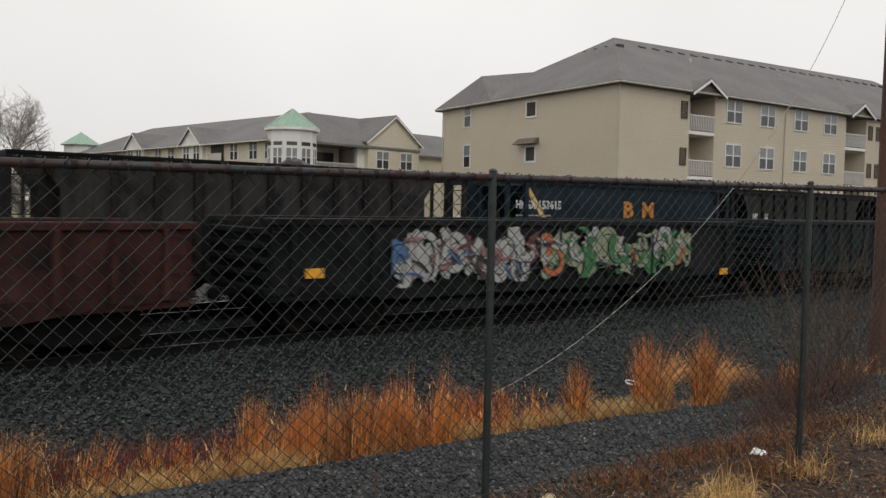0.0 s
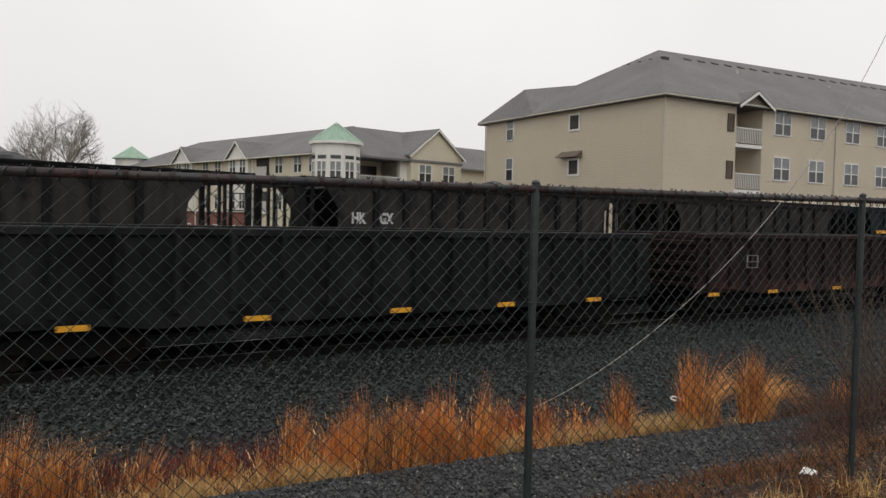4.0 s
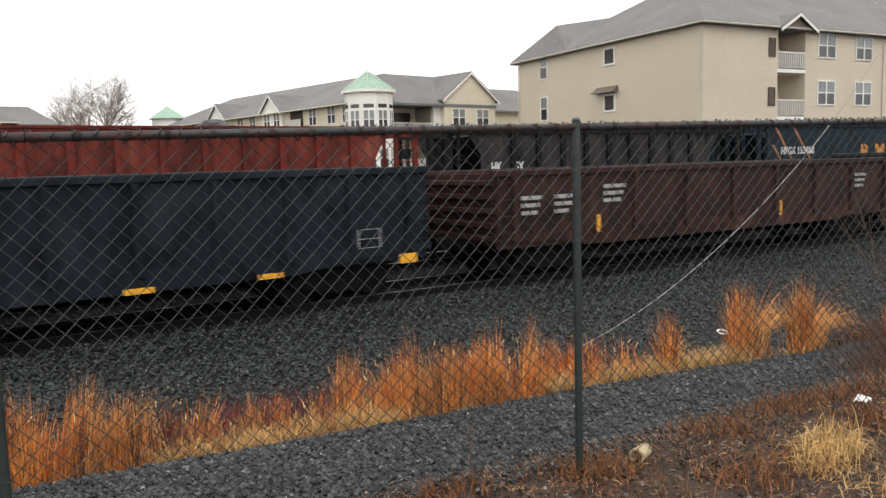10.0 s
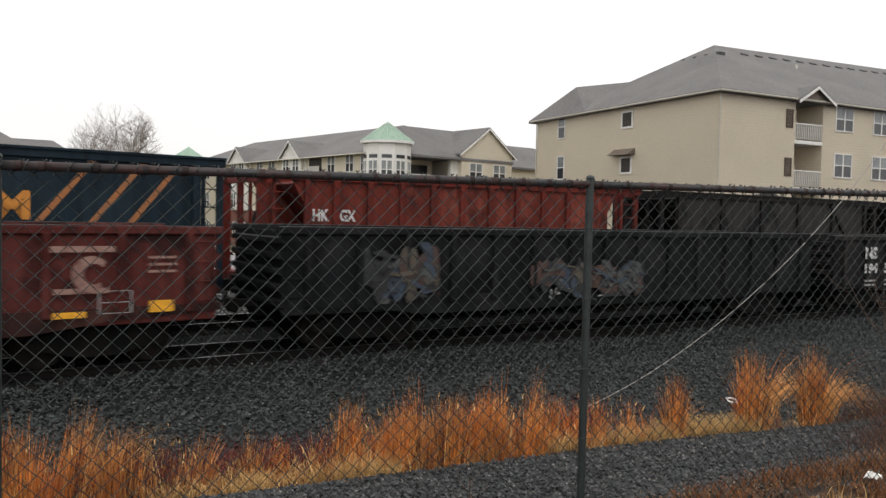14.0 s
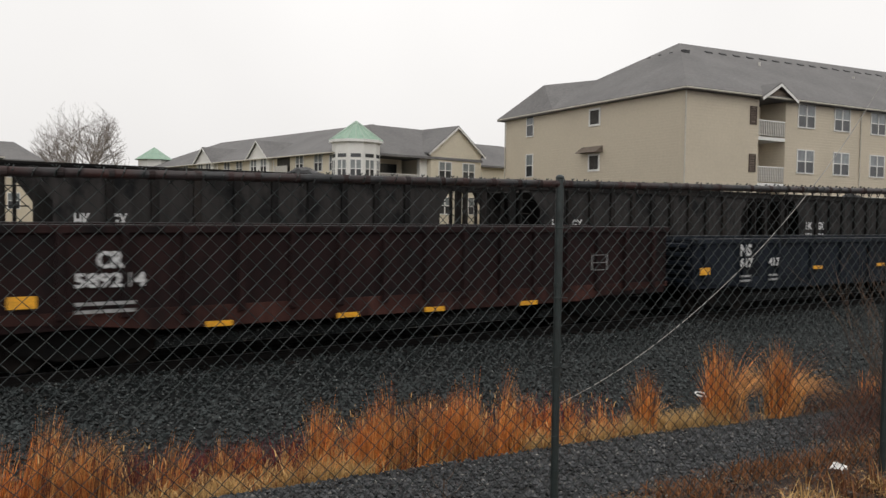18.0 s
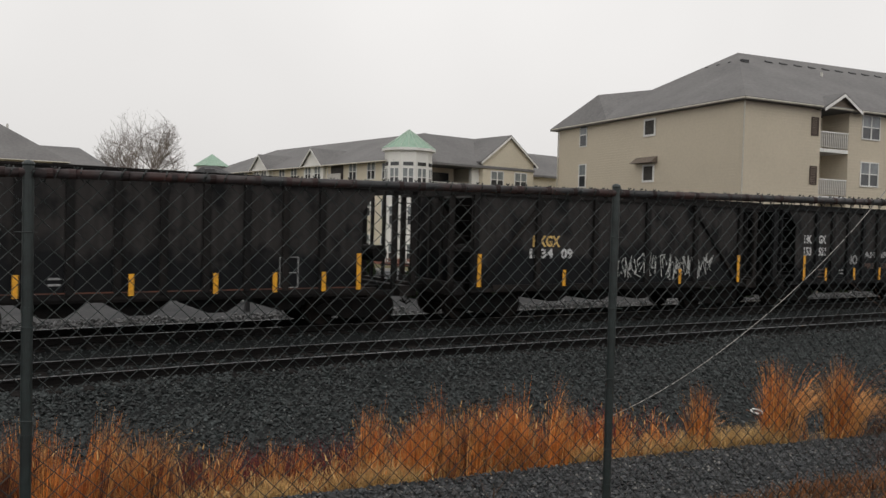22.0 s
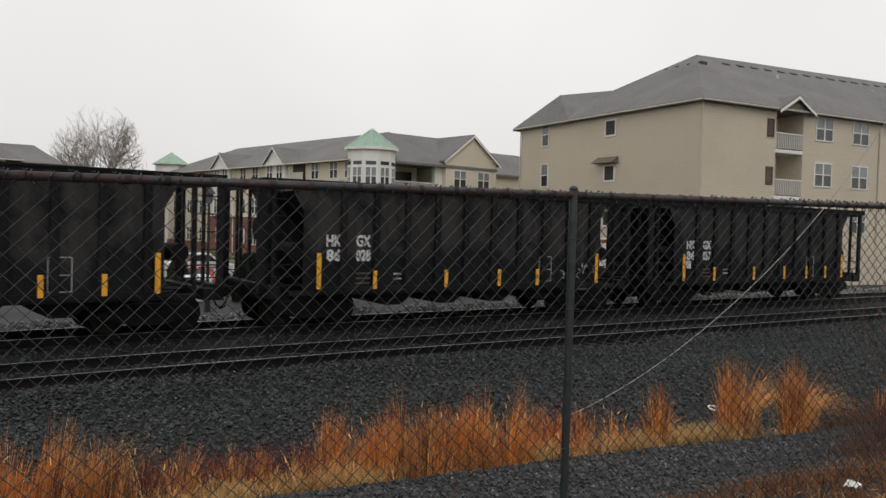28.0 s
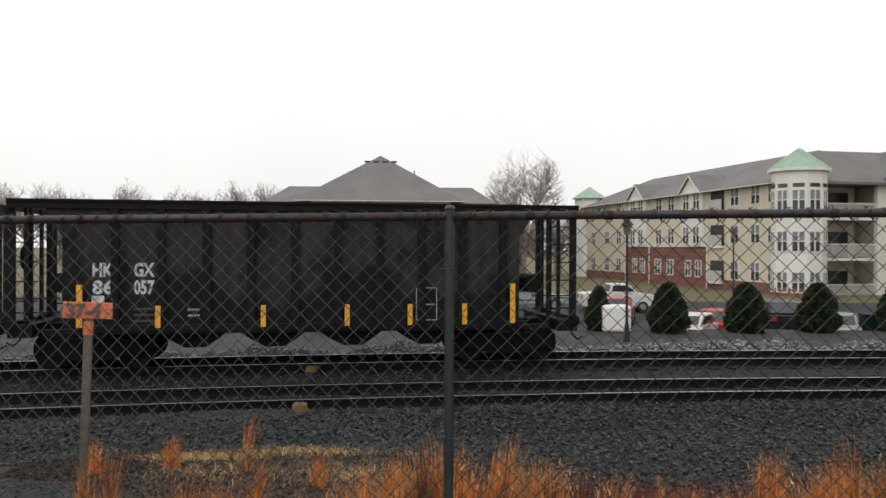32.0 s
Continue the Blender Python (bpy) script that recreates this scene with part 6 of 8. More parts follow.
def build_hip_block():
    root = thing("apartment_house", "three-storey cream apartment house with broad grey hip roof", "building", m=pose(-22.54, 77.2, 0, 0, 0, 7.5))
    base = -1.0
    slab("front_wall", root, 4.6, 18.4, 0, 0.3, base, 7.3, M_CREAMWALL)
    slab("side_wall", root, 18.1, 18.4, 0.3, 40, base, 7.3, M_CREAMWALL)
    slab("side_wall", root, 4.6, 4.9, 0.3, 40, base, 7.3, M_CREAMWALL)
    slab("side_wing", root, 0.3, 4.6, 1.2, 1.5, base, 7.2, M_CREAMWALL)
    slab("side_wing", root, 18.4, 22.7, 1.2, 1.5, base, 7.2, M_CREAMWALL)
    slab("side_wing", root, 22.4, 22.7, 1.5, 12, base, 7.2, M_CREAMWALL)
    bm = bmesh.new()
    v = [bm.verts.new(p) for p in ((3.0, -0.6, 7.35), (19.8, -0.6, 7.35), (19.8, 42, 7.35), (3.0, 42, 7.35), (11.4, 8.0, 12.75), (11.4, 34, 12.75))]
    for f in ((0, 1, 4), (1, 2, 5, 4), (2, 3, 5), (3, 0, 4, 5), (3, 2, 1, 0)):
        bm.faces.new([v[i] for i in f])
    part("roof", bm, M_SHINGLE, root)
    hip_roof("wing_roof", root, 0.3, 9, 1.2, 10, 7.25, 1.9, 2.0, 2.0, M_SHINGLE)
    hip_roof("wing_roof", root, 14, 22.7, 1.2, 10, 7.25, 1.9, 2.0, 2.0, M_SHINGLE)
    gutter(root, [(3.0, -0.65, 7.3), (19.8, -0.65, 7.3)])
    for z0 in (0.3, 3.2, 6.0):
        for x in (6.0, 9.0, 12.4, 15.6):
            window(root, pose(x, -0.01, z0 - 0.3), 1.1, 1.35, "double")
        window(root, pose(20.2, 1.19, z0 - 0.3), 0.9, 1.35, "single")
    bm = bmesh.new()
    box(bm, -0.3, 0.3, -0.16, 0.16, -0.1, 0.08)
    vent = finish("roof_vent", bm, M_VENT)
    for k in range(4):
        part("roof_vent", vent, None, root, m=pose(10.0 + 0.95 * k, 6.7, 11.95))
    bm = bmesh.new()
    tube(bm, [(15.0, 5.2, 9.9), (15.0, 5.2, 10.9)], 0.09, 8)
    part("vent_pipe", bm, M_PALE, root)


build_corner_block()
build_tower_block()
build_hip_block()


# ---- plants ----
M_BROOM = mat("orange_broomsedge", (0.68, 0.215, 0.042), 0.75, second=(0.36, 0.10, 0.028), scale=3.5, grain=20, mix=0.6, bump=0.0, island=0.62, spec=0.2)
M_STRAW = mat("pale_straw", (0.60, 0.40, 0.17), 0.8, second=(0.34, 0.19, 0.07), scale=4, grain=20, mix=0.7, bump=0.0, island=0.6, spec=0.2)
M_REDSTEM = mat("dark_red_stems", (0.10, 0.03, 0.026), 0.8, second=(0.14, 0.06, 0.03), scale=2, grain=20, bump=0.0, island=0.5, spec=0.2)
M_WINDROW = mat("pale_windrow_stone", (0.19, 0.19, 0.19), 0.7, second=(0.26, 0.255, 0.25), scale=4, grain=40, bump=0.2, island=0.5, spec=0.3)
M_RUSSET = mat("russet_scraps", (0.20, 0.085, 0.035), 0.8, second=(0.13, 0.06, 0.03), scale=2, grain=20, bump=0.0, island=0.6, spec=0.2)
M_TAN = mat("tan_stalks", (0.68, 0.34, 0.11), 0.8, second=(0.36, 0.15, 0.05), scale=3.5, grain=20, mix=0.6, bump=0.0, island=0.62, spec=0.2)
M_REDWEED = mat("dark_red_weeds", (0.13, 0.02, 0.025), 0.8, second=(0.08, 0.022, 0.02), scale=2, grain=20, bump=0.0, island=0.5, spec=0.2)
M_BRUSH = mat("red_brown_brush", (0.11, 0.05, 0.032), 0.85, second=(0.055, 0.03, 0.024), scale=3, grain=20, mix=0.7, bump=0.0, island=0.6, spec=0.2)
M_CLOD = mat("damp_clod", (0.02, 0.0155, 0.0135), 0.85, second=(0.045, 0.032, 0.024), scale=3, grain=30, mix=0.8, bump=0.4, island=0.8, spec=0.2)
M_ROT = mat("rotting_leaves", (0.03, 0.02, 0.016), 0.8, second=(0.05, 0.03, 0.022), scale=3, grain=20, bump=0.0, island=0.6, spec=0.2)
M_TWIG = mat("grey_brown_twigs", (0.12, 0.082, 0.06), 0.85, second=(0.075, 0.052, 0.04), scale=3, grain=20, bump=0.0, island=0.3, spec=0.2)
# Base colour paled for haze over the tree behind the houses.
M_BARK = mat("haze_paled_bark", (0.21, 0.18, 0.155), 0.9, second=(0.17, 0.145, 0.13), scale=2, grain=15, bump=0.3)
M_CEDAR = mat("dark_evergreen", (0.022, 0.036, 0.016), 0.75, second=(0.035, 0.045, 0.02), scale=2, grain=15, bump=0.0, island=0.55, spec=0.2)
M_LEAF = mat("dead_leaves", (0.13, 0.06, 0.03), 0.7, second=(0.11, 0.05, 0.025), scale=3, grain=20, bump=0.0, island=0.6)
rng = np.random.default_rng(7)


def blades(name, base, height, lean, width, material, label, category="grass", droop=0.25):
    """Thin bent blades: base points (n, 3), heights (n,), sideways leans (n, 2)."""
    n = len(base)
    ang = rng.uniform(0, math.pi, n)
    side = np.stack([np.cos(ang), np.sin(ang), np.zeros(n)], -1) * (width / 2)[:, None]
    rows = []
    for f, w in ((0.0, 1.0), (0.4, 0.9), (0.75, 0.6), (1.0, 0.12)):
        p = base.copy()
        p[:, :2] += lean * (f ** 2)[..., None] if np.ndim(f) else lean * f ** 2
        p[:, 2] += height * (f - droop * f ** 3 * np.hypot(*lean.T) / np.maximum(height, 0.05))
        rows += [p - side * w, p + side * w]
    verts = np.stack(rows, 1).reshape(-1, 3)
    i = np.arange(n)[:, None] * 8
    quads = np.concatenate([i + np.array([[2 * k, 2 * k + 1, 2 * k + 3, 2 * k + 2]]) for k in range(3)], 0)
    me = bpy.data.meshes.new(name)
    me.from_pydata(verts.tolist(), [], quads.tolist())
    me.materials.append(material)
    return tagged(new(name, me), label, category, kind="stuff")


def gz(x, y):
    return np.array([surface(a, b) for a, b in zip(x, y)])


def scatter(n, x0, x1, near, far, gaps, seed):
    """Places along the foot of the grass, thinned by a slow noise so that tufts and gaps form."""
    r = np.random.default_rng(seed)
    px = r.uniform(x0, x1, n)
    py = np.array([foot(q) for q in px]) + near + (far - near) * r.uniform(0, 1, n) ** 1.5
    keep = np.array([noise.noise(Vector((a * 3.1, b * 2.2, seed))) + 0.5 * noise.noise(Vector((a * 8, b * 6, seed + 9))) for a, b in zip(px, py)]) > gaps
    return px[keep], py[keep]


def stature(x):
    """How tall the dry grass stands along the lane."""
    return float(np.interp(x, [0.6, 0.95, 1.8, 2.05, 3.5, 3.7, 4.8], [1, 0.62, 0.66, 1, 1, 0.85, 0.7]))


def build_grass():
    # upright clumps: x, y, radius, height, count, lean
    clumps = [(4.87, 5.55, 0.15, 0.54, 600, 0.0), (5.73, 5.52, 0.17, 0.72, 850, -0.02), (6.5, 5.5, 0.16, 0.70, 800, 0.02), (6.62, 5.55, 0.06, 0.8, 70, 0.75), (6.2, 5.6, 0.05, 0.74, 30, -0.35), (5.9, 5.55, 0.05, 0.82, 36, 0.4),
              (2.3, 5.8, 0.22, 0.52, 800, 0.0), (2.75, 5.75, 0.2, 0.58, 800, 0.0), (3.15, 5.8, 0.18, 0.5, 600, 0.0), (3.65, 5.85, 0.16, 0.46, 450, 0.0), (3.3, 6.3, 0.2, 0.6, 400, 0.0),
              (1.95, 6.1, 0.1, 0.66, 260, 0.03), (2.1, 6.5, 0.08, 0.72, 160, 0.0), (1.2, 6.1, 0.18, 0.45, 380, 0.0), (0.85, 6.3, 0.16, 0.55, 300, 0.08), (0.3, 6.1, 0.24, 0.6, 900, 0.0), (0.0, 6.3, 0.14, 0.78, 420, 0.1), (-0.35, 6.05, 0.22, 0.62, 850, 0.0), (-0.5, 6.2, 0.12, 0.75, 380, 0.0), (-0.9, 6.4, 0.25, 0.5, 500, 0.0),
              (-1.25, 6.6, 0.22, 0.48, 480, 0.0), (-2.75, 6.75, 0.2, 0.52, 520, 0.0), (-2.5, 6.9, 0.18, 0.5, 320, 0.05), (-3.28, 6.15, 0.09, 0.55, 300, 0.0), (-3.1, 6.2, 0.07, 0.6, 260, 0.0), (-2.63, 8.5, 0.07, 0.62, 150, 0.14), (-2.75, 8.6, 0.05, 0.45, 80, 0.05), (-1.9, 7.4, 0.08, 0.42, 120, 0.0), (-1.6, 7.9, 0.06, 0.4, 90, 0.0), (1.5, 7.6, 0.07, 0.55, 140, 0.0), (1.75, 7.7, 0.06, 0.5, 110, 0.05),
              (-5.3, 10.2, 0.14, 0.46, 260, 0.0), (-5.0, 9.9, 0.1, 0.4, 160, 0.05), (-4.4, 10.6, 0.16, 0.46, 300, 0.0), (-3.75, 11.9, 0.12, 0.55, 220, 0.08), (-3.3, 10.4, 0.12, 0.36, 160, 0.0), (-2.2, 9.8, 0.16, 0.46, 260, 0.0), (-1.2, 9.6, 0.18, 0.5, 300, 0.0), (8.6, 6.0, 0.2, 0.4, 200, 0.1), (10.2, 6.2, 0.3, 0.4, 240, 0.1)]
    extra = np.random.default_rng(77)
    for _ in range(90):
        x = extra.uniform(-1.1, 4.6)
        clumps.append((x, foot(x) + 0.15 + 1.9 * extra.uniform(0, 1) ** 1.6, extra.uniform(0.04, 0.11), extra.uniform(0.4, 0.78) * stature(x), int(extra.uniform(60, 190)), extra.normal(0, 0.06)))
    b, h, l = [], [], []
    for x, y, s, top, n, lean in clumps:
        n = int(n * 0.8)
        q, a = s * 0.66 * rng.uniform(0, 1, n) ** 0.6, rng.uniform(0, 6.283, n)
        dx, dy = q * np.cos(a), q * np.sin(a)
        px, py = x + dx, y + dy
        b.append(np.stack([px, py, gz(px, py) - 0.02], -1))
        h.append(top * (0.25 + 0.9 * rng.uniform(0, 1, n) ** 0.85) * (1.08 - 0.45 * (q / s) ** 2))
        l.append(np.stack([lean + 0.55 * dx + rng.normal(0, 0.05, n), 0.6 * dy + rng.normal(0, 0.06, n)], -1))
    # loose stalks between the clumps, in small tufts that lean together
    r = np.random.default_rng(52)
    for _ in range(330):
        x = r.uniform(-1.25, 4.75)
        y = foot(x) + 0.06 + 2.1 * r.uniform(0, 1) ** 1.7
        n = int(r.uniform(10, 46))
        s = r.uniform(0.02, 0.09)
        px, py = x + r.normal(0, s, n), y + r.normal(0, s, n)
        top = r.uniform(0.16, 0.56) * stature(x)
        way = r.normal(0, 0.09, 2)
        b.append(np.stack([px, py, gz(px, py) - 0.02], -1))
        h.append(top * r.uniform(0.45, 1.15, n))
        l.append(way + r.normal(0, 0.06, (n, 2)))
    for args, lo, hi in (((5200, -1.2, 4.8, 0.05, 1.2, 0.12, 3), 0.08, 0.42), ((2600, -1.0, 4.6, 0.6, 2.4, 0.2, 5), 0.12, 0.55), ((1300, -3.6, -1.0, 0.1, 2.4, 0.22, 6), 0.15, 0.42)):
        px, py = scatter(*args)
        b.append(np.stack([px, py, gz(px, py) - 0.02], -1))
        h.append(rng.uniform(lo, hi, len(px)) * np.array([stature(q) for q in px]))
        l.append(rng.normal(0, 0.09, (len(px), 2)))
    b, h, l = np.concatenate(b), np.concatenate(h), np.concatenate(l)
    # whole patches run to one colour
    tone = np.array([noise.noise(Vector((p[0] * 2.6, p[1] * 2.2, 4.0))) + 0.5 * noise.noise(Vector((p[0] * 7.5, p[1] * 6.0, 1.0))) for p in b])
    pick = np.clip(0.5 + 0.55 * tone + np.interp(b[:, 0], [-1.5, 0.6, 1.6, 2.2, 3.3, 4.2], [0.1, 0.16, 0.08, -0.08, -0.08, 0.06]) + rng.normal(0, 0.16, len(b)), 0, 1)
    for name, keep, ma, label in (("orange_dry_grass", pick < 0.52, M_BROOM, "orange dry broomsedge beside the gravel lane"), ("tan_dry_grass", (pick >= 0.52) & (pick < 0.74), M_TAN, "tan dry grass stalks among the orange clumps"), ("brown_dry_grass", pick >= 0.74, M_REDSTEM, "dark brown dead stalks in the grass clumps")):
        blades(name, b[keep], h[keep], l[keep], rng.uniform(0.002, 0.0056, keep.sum()), ma, label)
    # bundles that arch over from the tall clumps
    b, h, l = [], [], []
    for x, y, top, n, ahead in ((5.8, 5.52, 0.66, 130, 0.78), (5.85, 5.5, 0.6, 80, 0.55), (6.6, 5.5, 0.62, 170, 0.85), (6.62, 5.5, 0.54, 130, 0.9), (6.45, 5.52, 0.66, 50, -0.42), (4.95, 5.6, 0.44, 24, 0.5), (0.15, 6.1, 0.72, 40, 0.5)):
        px, py = x + r.normal(0, 0.05, n), y + r.normal(0, 0.05, n)
        b.append(np.stack([px, py, gz(px, py) - 0.02], -1))
        h.append(top * r.uniform(0.85, 1.15, n))
        l.append(np.stack([ahead * r.uniform(0.6, 1.1, n), r.normal(0, 0.08, n)], -1))
    blades("arching_dry_grass", np.concatenate(b), np.concatenate(h) * 1.25, np.concatenate(l), r.uniform(0.0025, 0.006, sum(map(len, b))), M_TAN, "tan dry stalks arching over from the tall clumps", droop=0.75)
    # pale seed heads on thin stalks
    n = 900
    px = r.uniform(-1.2, 4.7, n)
    py = np.array([foot(q) for q in px]) + 0.1 + 1.9 * r.uniform(0, 1, n) ** 1.5
    b = np.stack([px, py, gz(px, py) - 0.02], -1)
    h, l = r.uniform(0.24, 0.66, n) * np.array([stature(q) for q in px]), r.normal(0, 0.1, (n, 2))
    blades("pale_grass_stalks", b, h, l, r.uniform(0.0018, 0.003, n), M_STRAW, "pale thin stalks standing above the dry grass")
    tip = b + np.stack([l[:, 0], l[:, 1], h - 0.25 * np.hypot(*l.T) - 0.03], -1)
    blades("grass_seed_heads", tip, r.uniform(0.03, 0.07, n), r.normal(0, 0.02, (n, 2)), r.uniform(0.006, 0.012, n), M_STRAW, "pale fluffy seed heads of the dry grass")
    b, h, l = [], [], []
    for args, lo, hi, bend in (((5200, 0.5, 2.35, -0.06, 0.55, 0.0, 11), 0.04, 0.24, 0.1), ((2200, -1.2, 4.6, -0.05, 0.5, 0.12, 16), 0.04, 0.2, 0.1), ((7500, 3.45, 5.75, -0.04, 0.6, -0.05, 12), 0.04, 0.24, 0.1), ((2600, 0.9, 3.0, 0.1, 1.6, 0.1, 13), 0.06, 0.36, 0.1), ((2200, -4, -0.8, 0.1, 1.6, 0.15, 14), 0.05, 0.22, 0.13), ((900, 5.75, 11, -0.05, 0.8, 0.1, 15), 0.05, 0.2, 0.12)):
        px, py = scatter(*args)
        b.append(np.stack([px, py, gz(px, py) - 0.01], -1))
        h.append(rng.uniform(lo, hi, len(px)))
        l.append(rng.normal(0, bend, (len(px), 2)))
    for x, y, sx, sy, n in ((-4.3, 11.2, 0.4, 0.12, 1100), (-2.8, 11.6, 0.6, 0.14, 1300), (-3.7, 10.3, 0.5, 0.3, 500), (-1.9, 10.3, 0.5, 0.3, 700), (-0.6, 9.6, 0.7, 0.2, 1000), (-2.0, 8.2, 0.6, 0.5, 700), (-1.2, 7.4, 0.5, 0.4, 600)):
        px, py = x + rng.normal(0, sx, n), y + rng.normal(0, sy, n)
        b.append(np.stack([px, py, gz(px, py)], -1))
        h.append(rng.uniform(0.04, 0.16, n))
        l.append(rng.normal(0, 0.12, (n, 2)))
    b, h, l = np.concatenate(b), np.concatenate(h), np.concatenate(l)
    blades("straw_grass", b, h, l, rng.uniform(0.0022, 0.006, len(b)), M_STRAW, "pale bent straw at the foot of the taller grass")
    n = 4000
    px = np.concatenate([rng.normal(c, w, n // 5) for c, w in ((1.2, 0.35), (2.0, 0.3), (4.05, 0.35), (0.5, 0.5), (-0.3, 0.6))])
    py = np.concatenate([rng.normal(c, 0.3, n // 5) for c in (6.7, 6.6, 6.3, 6.8, 7.0)])
    b = np.stack([px, py, gz(px, py) - 0.02], -1)
    blades("red_stemmed_weeds", b, rng.uniform(0.2, 0.6, len(px)), rng.normal(0, 0.14, (len(px), 2)), rng.uniform(0.003, 0.008, len(px)), M_REDWEED, "dark red dead weeds among the grass", "weeds")
    # low tangled brush on the edge of the lane
    b, h, l = [], [], []
    for x, y, sx, sy, n, top in ((6.4, 4.5, 0.24, 0.14, 600, 0.24), (6.95, 4.7, 0.26, 0.16, 700, 0.32), (7.6, 4.9, 0.3, 0.18, 700, 0.36), (5.95, 4.2, 0.25, 0.14, 600, 0.22), (8.3, 5.4, 0.4, 0.25, 800, 0.45), (7.4, 5.6, 0.5, 0.15, 500, 0.3)):
        px, py = x + r.normal(0, sx, n), y + r.normal(0, sy, n)
        b.append(np.stack([px, py, gz(px, py) - 0.01], -1))
        h.append(top * r.uniform(0.25, 1.1, n))
        l.append(r.normal(0, 0.16, (n, 2)))
    b = np.concatenate(b)
    blades("tangled_brush", b, np.concatenate(h), np.concatenate(l), r.uniform(0.002, 0.006, len(b)), M_BRUSH, "low tangled red-brown brush on the edge of the lane", "brush", droop=0.5)
    # drooping straw tufts and litter on the near bank
    tufts = [(3.42, 2.72, 0.07, 0.26, 90), (3.6, 2.78, 0.06, 0.26, 90), (3.25, 2.62, 0.06, 0.2, 60), (3.35, 2.2, 0.09, 0.2, 120), (4.4, 2.9, 0.08, 0.2, 70), (5.4, 3.1, 0.1, 0.22, 80), (2.55, 2.1, 0.08, 0.12, 60)]
    b, h, l = [], [], []
    for x, y, s, top, n in tufts:
        n = int(n * 2.2)
        px, py = x + rng.normal(0, s, n), y + rng.normal(0, s, n)
        b.append(np.stack([px, py, gz(px, py) - 0.01], -1))
        h.append(1.25 * top * rng.uniform(0.3, 1.0, n))
        l.append(rng.normal(0, 0.12, (n, 2)))
    b = np.concatenate(b)
    heaps = np.random.default_rng(31)
    hb, hh, hl = [], [], []
    for x, y, s, n in ((4.05, 3.55, 0.22, 420), (4.7, 3.5, 0.25, 420), (3.3, 3.3, 0.16, 260), (2.3, 3.1, 0.14, 240), (1.5, 3.15, 0.1, 160), (5.6, 3.7, 0.3, 420), (2.9, 2.7, 0.2, 260), (4.2, 3.0, 0.2, 260), (2.0, 2.6, 0.12, 160)):
        px, py = x + heaps.normal(0, s, n), y + heaps.normal(0, s * 0.6, n)
        hb.append(np.stack([px, py, gz(px, py)], -1))
        hh.append(heaps.uniform(0.02, 0.15, n))
        hl.append(heaps.normal(0, 0.05, (n, 2)))
    hb = np.concatenate(hb)
    blades("russet_weed_heaps", hb, np.concatenate(hh), np.concatenate(hl), heaps.uniform(0.003, 0.01, len(hb)), M_RUSSET, "low russet dead weeds along the edge of the lane", "weeds", droop=0.4)
    blades("straw_tufts", b, np.concatenate(h), np.concatenate(l), rng.uniform(0.003, 0.006, len(b)), M_STRAW, "pale drooping straw tufts on the damp bank", droop=1.1)
    r = np.random.default_rng(21)
    for name, n, lo, hi, w0, w1, ma, label in (("fallen_leaves", 17000, 0.006, 0.024, 0.006, 0.022, M_LEAF, "fallen brown leaves on the damp bank"), ("straw_litter", 9500, 0.02, 0.09, 0.0015, 0.0035, M_STRAW, "pale straw stalks lying on the bank"), ("russet_litter", 9500, 0.012, 0.05, 0.003, 0.008, M_RUSSET, "russet grass scraps on the bank"), ("black_litter", 9000, 0.01, 0.035, 0.008, 0.024, M_ROT, "dark rotting leaves on the bank")):
        px = r.uniform(0.6, 9, n)
        py = np.array([bank_edge(q) for q in px]) + 0.12 - 2.5 * r.uniform(0, 1, n) ** 1.3 + r.normal(0, 0.1, n)
        keep = np.array([noise.noise(Vector((a * 3.3, c * 3.3, n * 0.01))) for a, c in zip(px, py)]) > -0.3
        px, py = px[keep], py[keep]
        b = np.stack([px, py, gz(px, py) + r.uniform(0.003, 0.02, len(px))], -1)
        a, ln = r.uniform(0, 6.28, len(px)), r.uniform(lo, hi, len(px))
        blades(name, b, r.uniform(0.002, 0.02, len(px)), np.stack([np.cos(a) * ln, np.sin(a) * ln], -1), r.uniform(w0, w1, len(px)), ma, label, "leaf litter", droop=0.0)


def stones(name, n, xr, place, size, material, label, seed):
    r = np.random.default_rng(seed)
    x = r.uniform(*xr, n)
    y = place(x, r)
    z = gz(x, y)
    s = size * r.uniform(0.55, 1.35, n)
    oct_ = np.array([(1, 0, 0), (-1, 0, 0), (0, 1, 0), (0, -1, 0), (0, 0, 1), (0, 0, -1)], float)
    v = oct_[None] * r.uniform(0.6, 1.25, (n, 6, 1)) + r.normal(0, 0.22, (n, 6, 3))
    a = r.uniform(0, 6.28, n)
    c, q = np.cos(a), np.sin(a)
    v = np.stack([v[..., 0] * c[:, None] - v[..., 1] * q[:, None], v[..., 0] * q[:, None] + v[..., 1] * c[:, None], v[..., 2] * 0.75], -1) * s[:, None, None]
    v += np.stack([x, y, z + s * r.uniform(-0.1, 1.0, n)], -1)[:, None]
    f = np.array([(0, 2, 4), (2, 1, 4), (1, 3, 4), (3, 0, 4), (2, 0, 5), (1, 2, 5), (3, 1, 5), (0, 3, 5)])
    faces = (np.arange(n)[:, None, None] * 6 + f[None]).reshape(-1, 3)
    me = bpy.data.meshes.new(name)
    me.from_pydata(v.reshape(-1, 3).tolist(), [], faces.tolist())
    me.materials.append(material)
    return tagged(new(name, me), label, "gravel", kind="stuff")


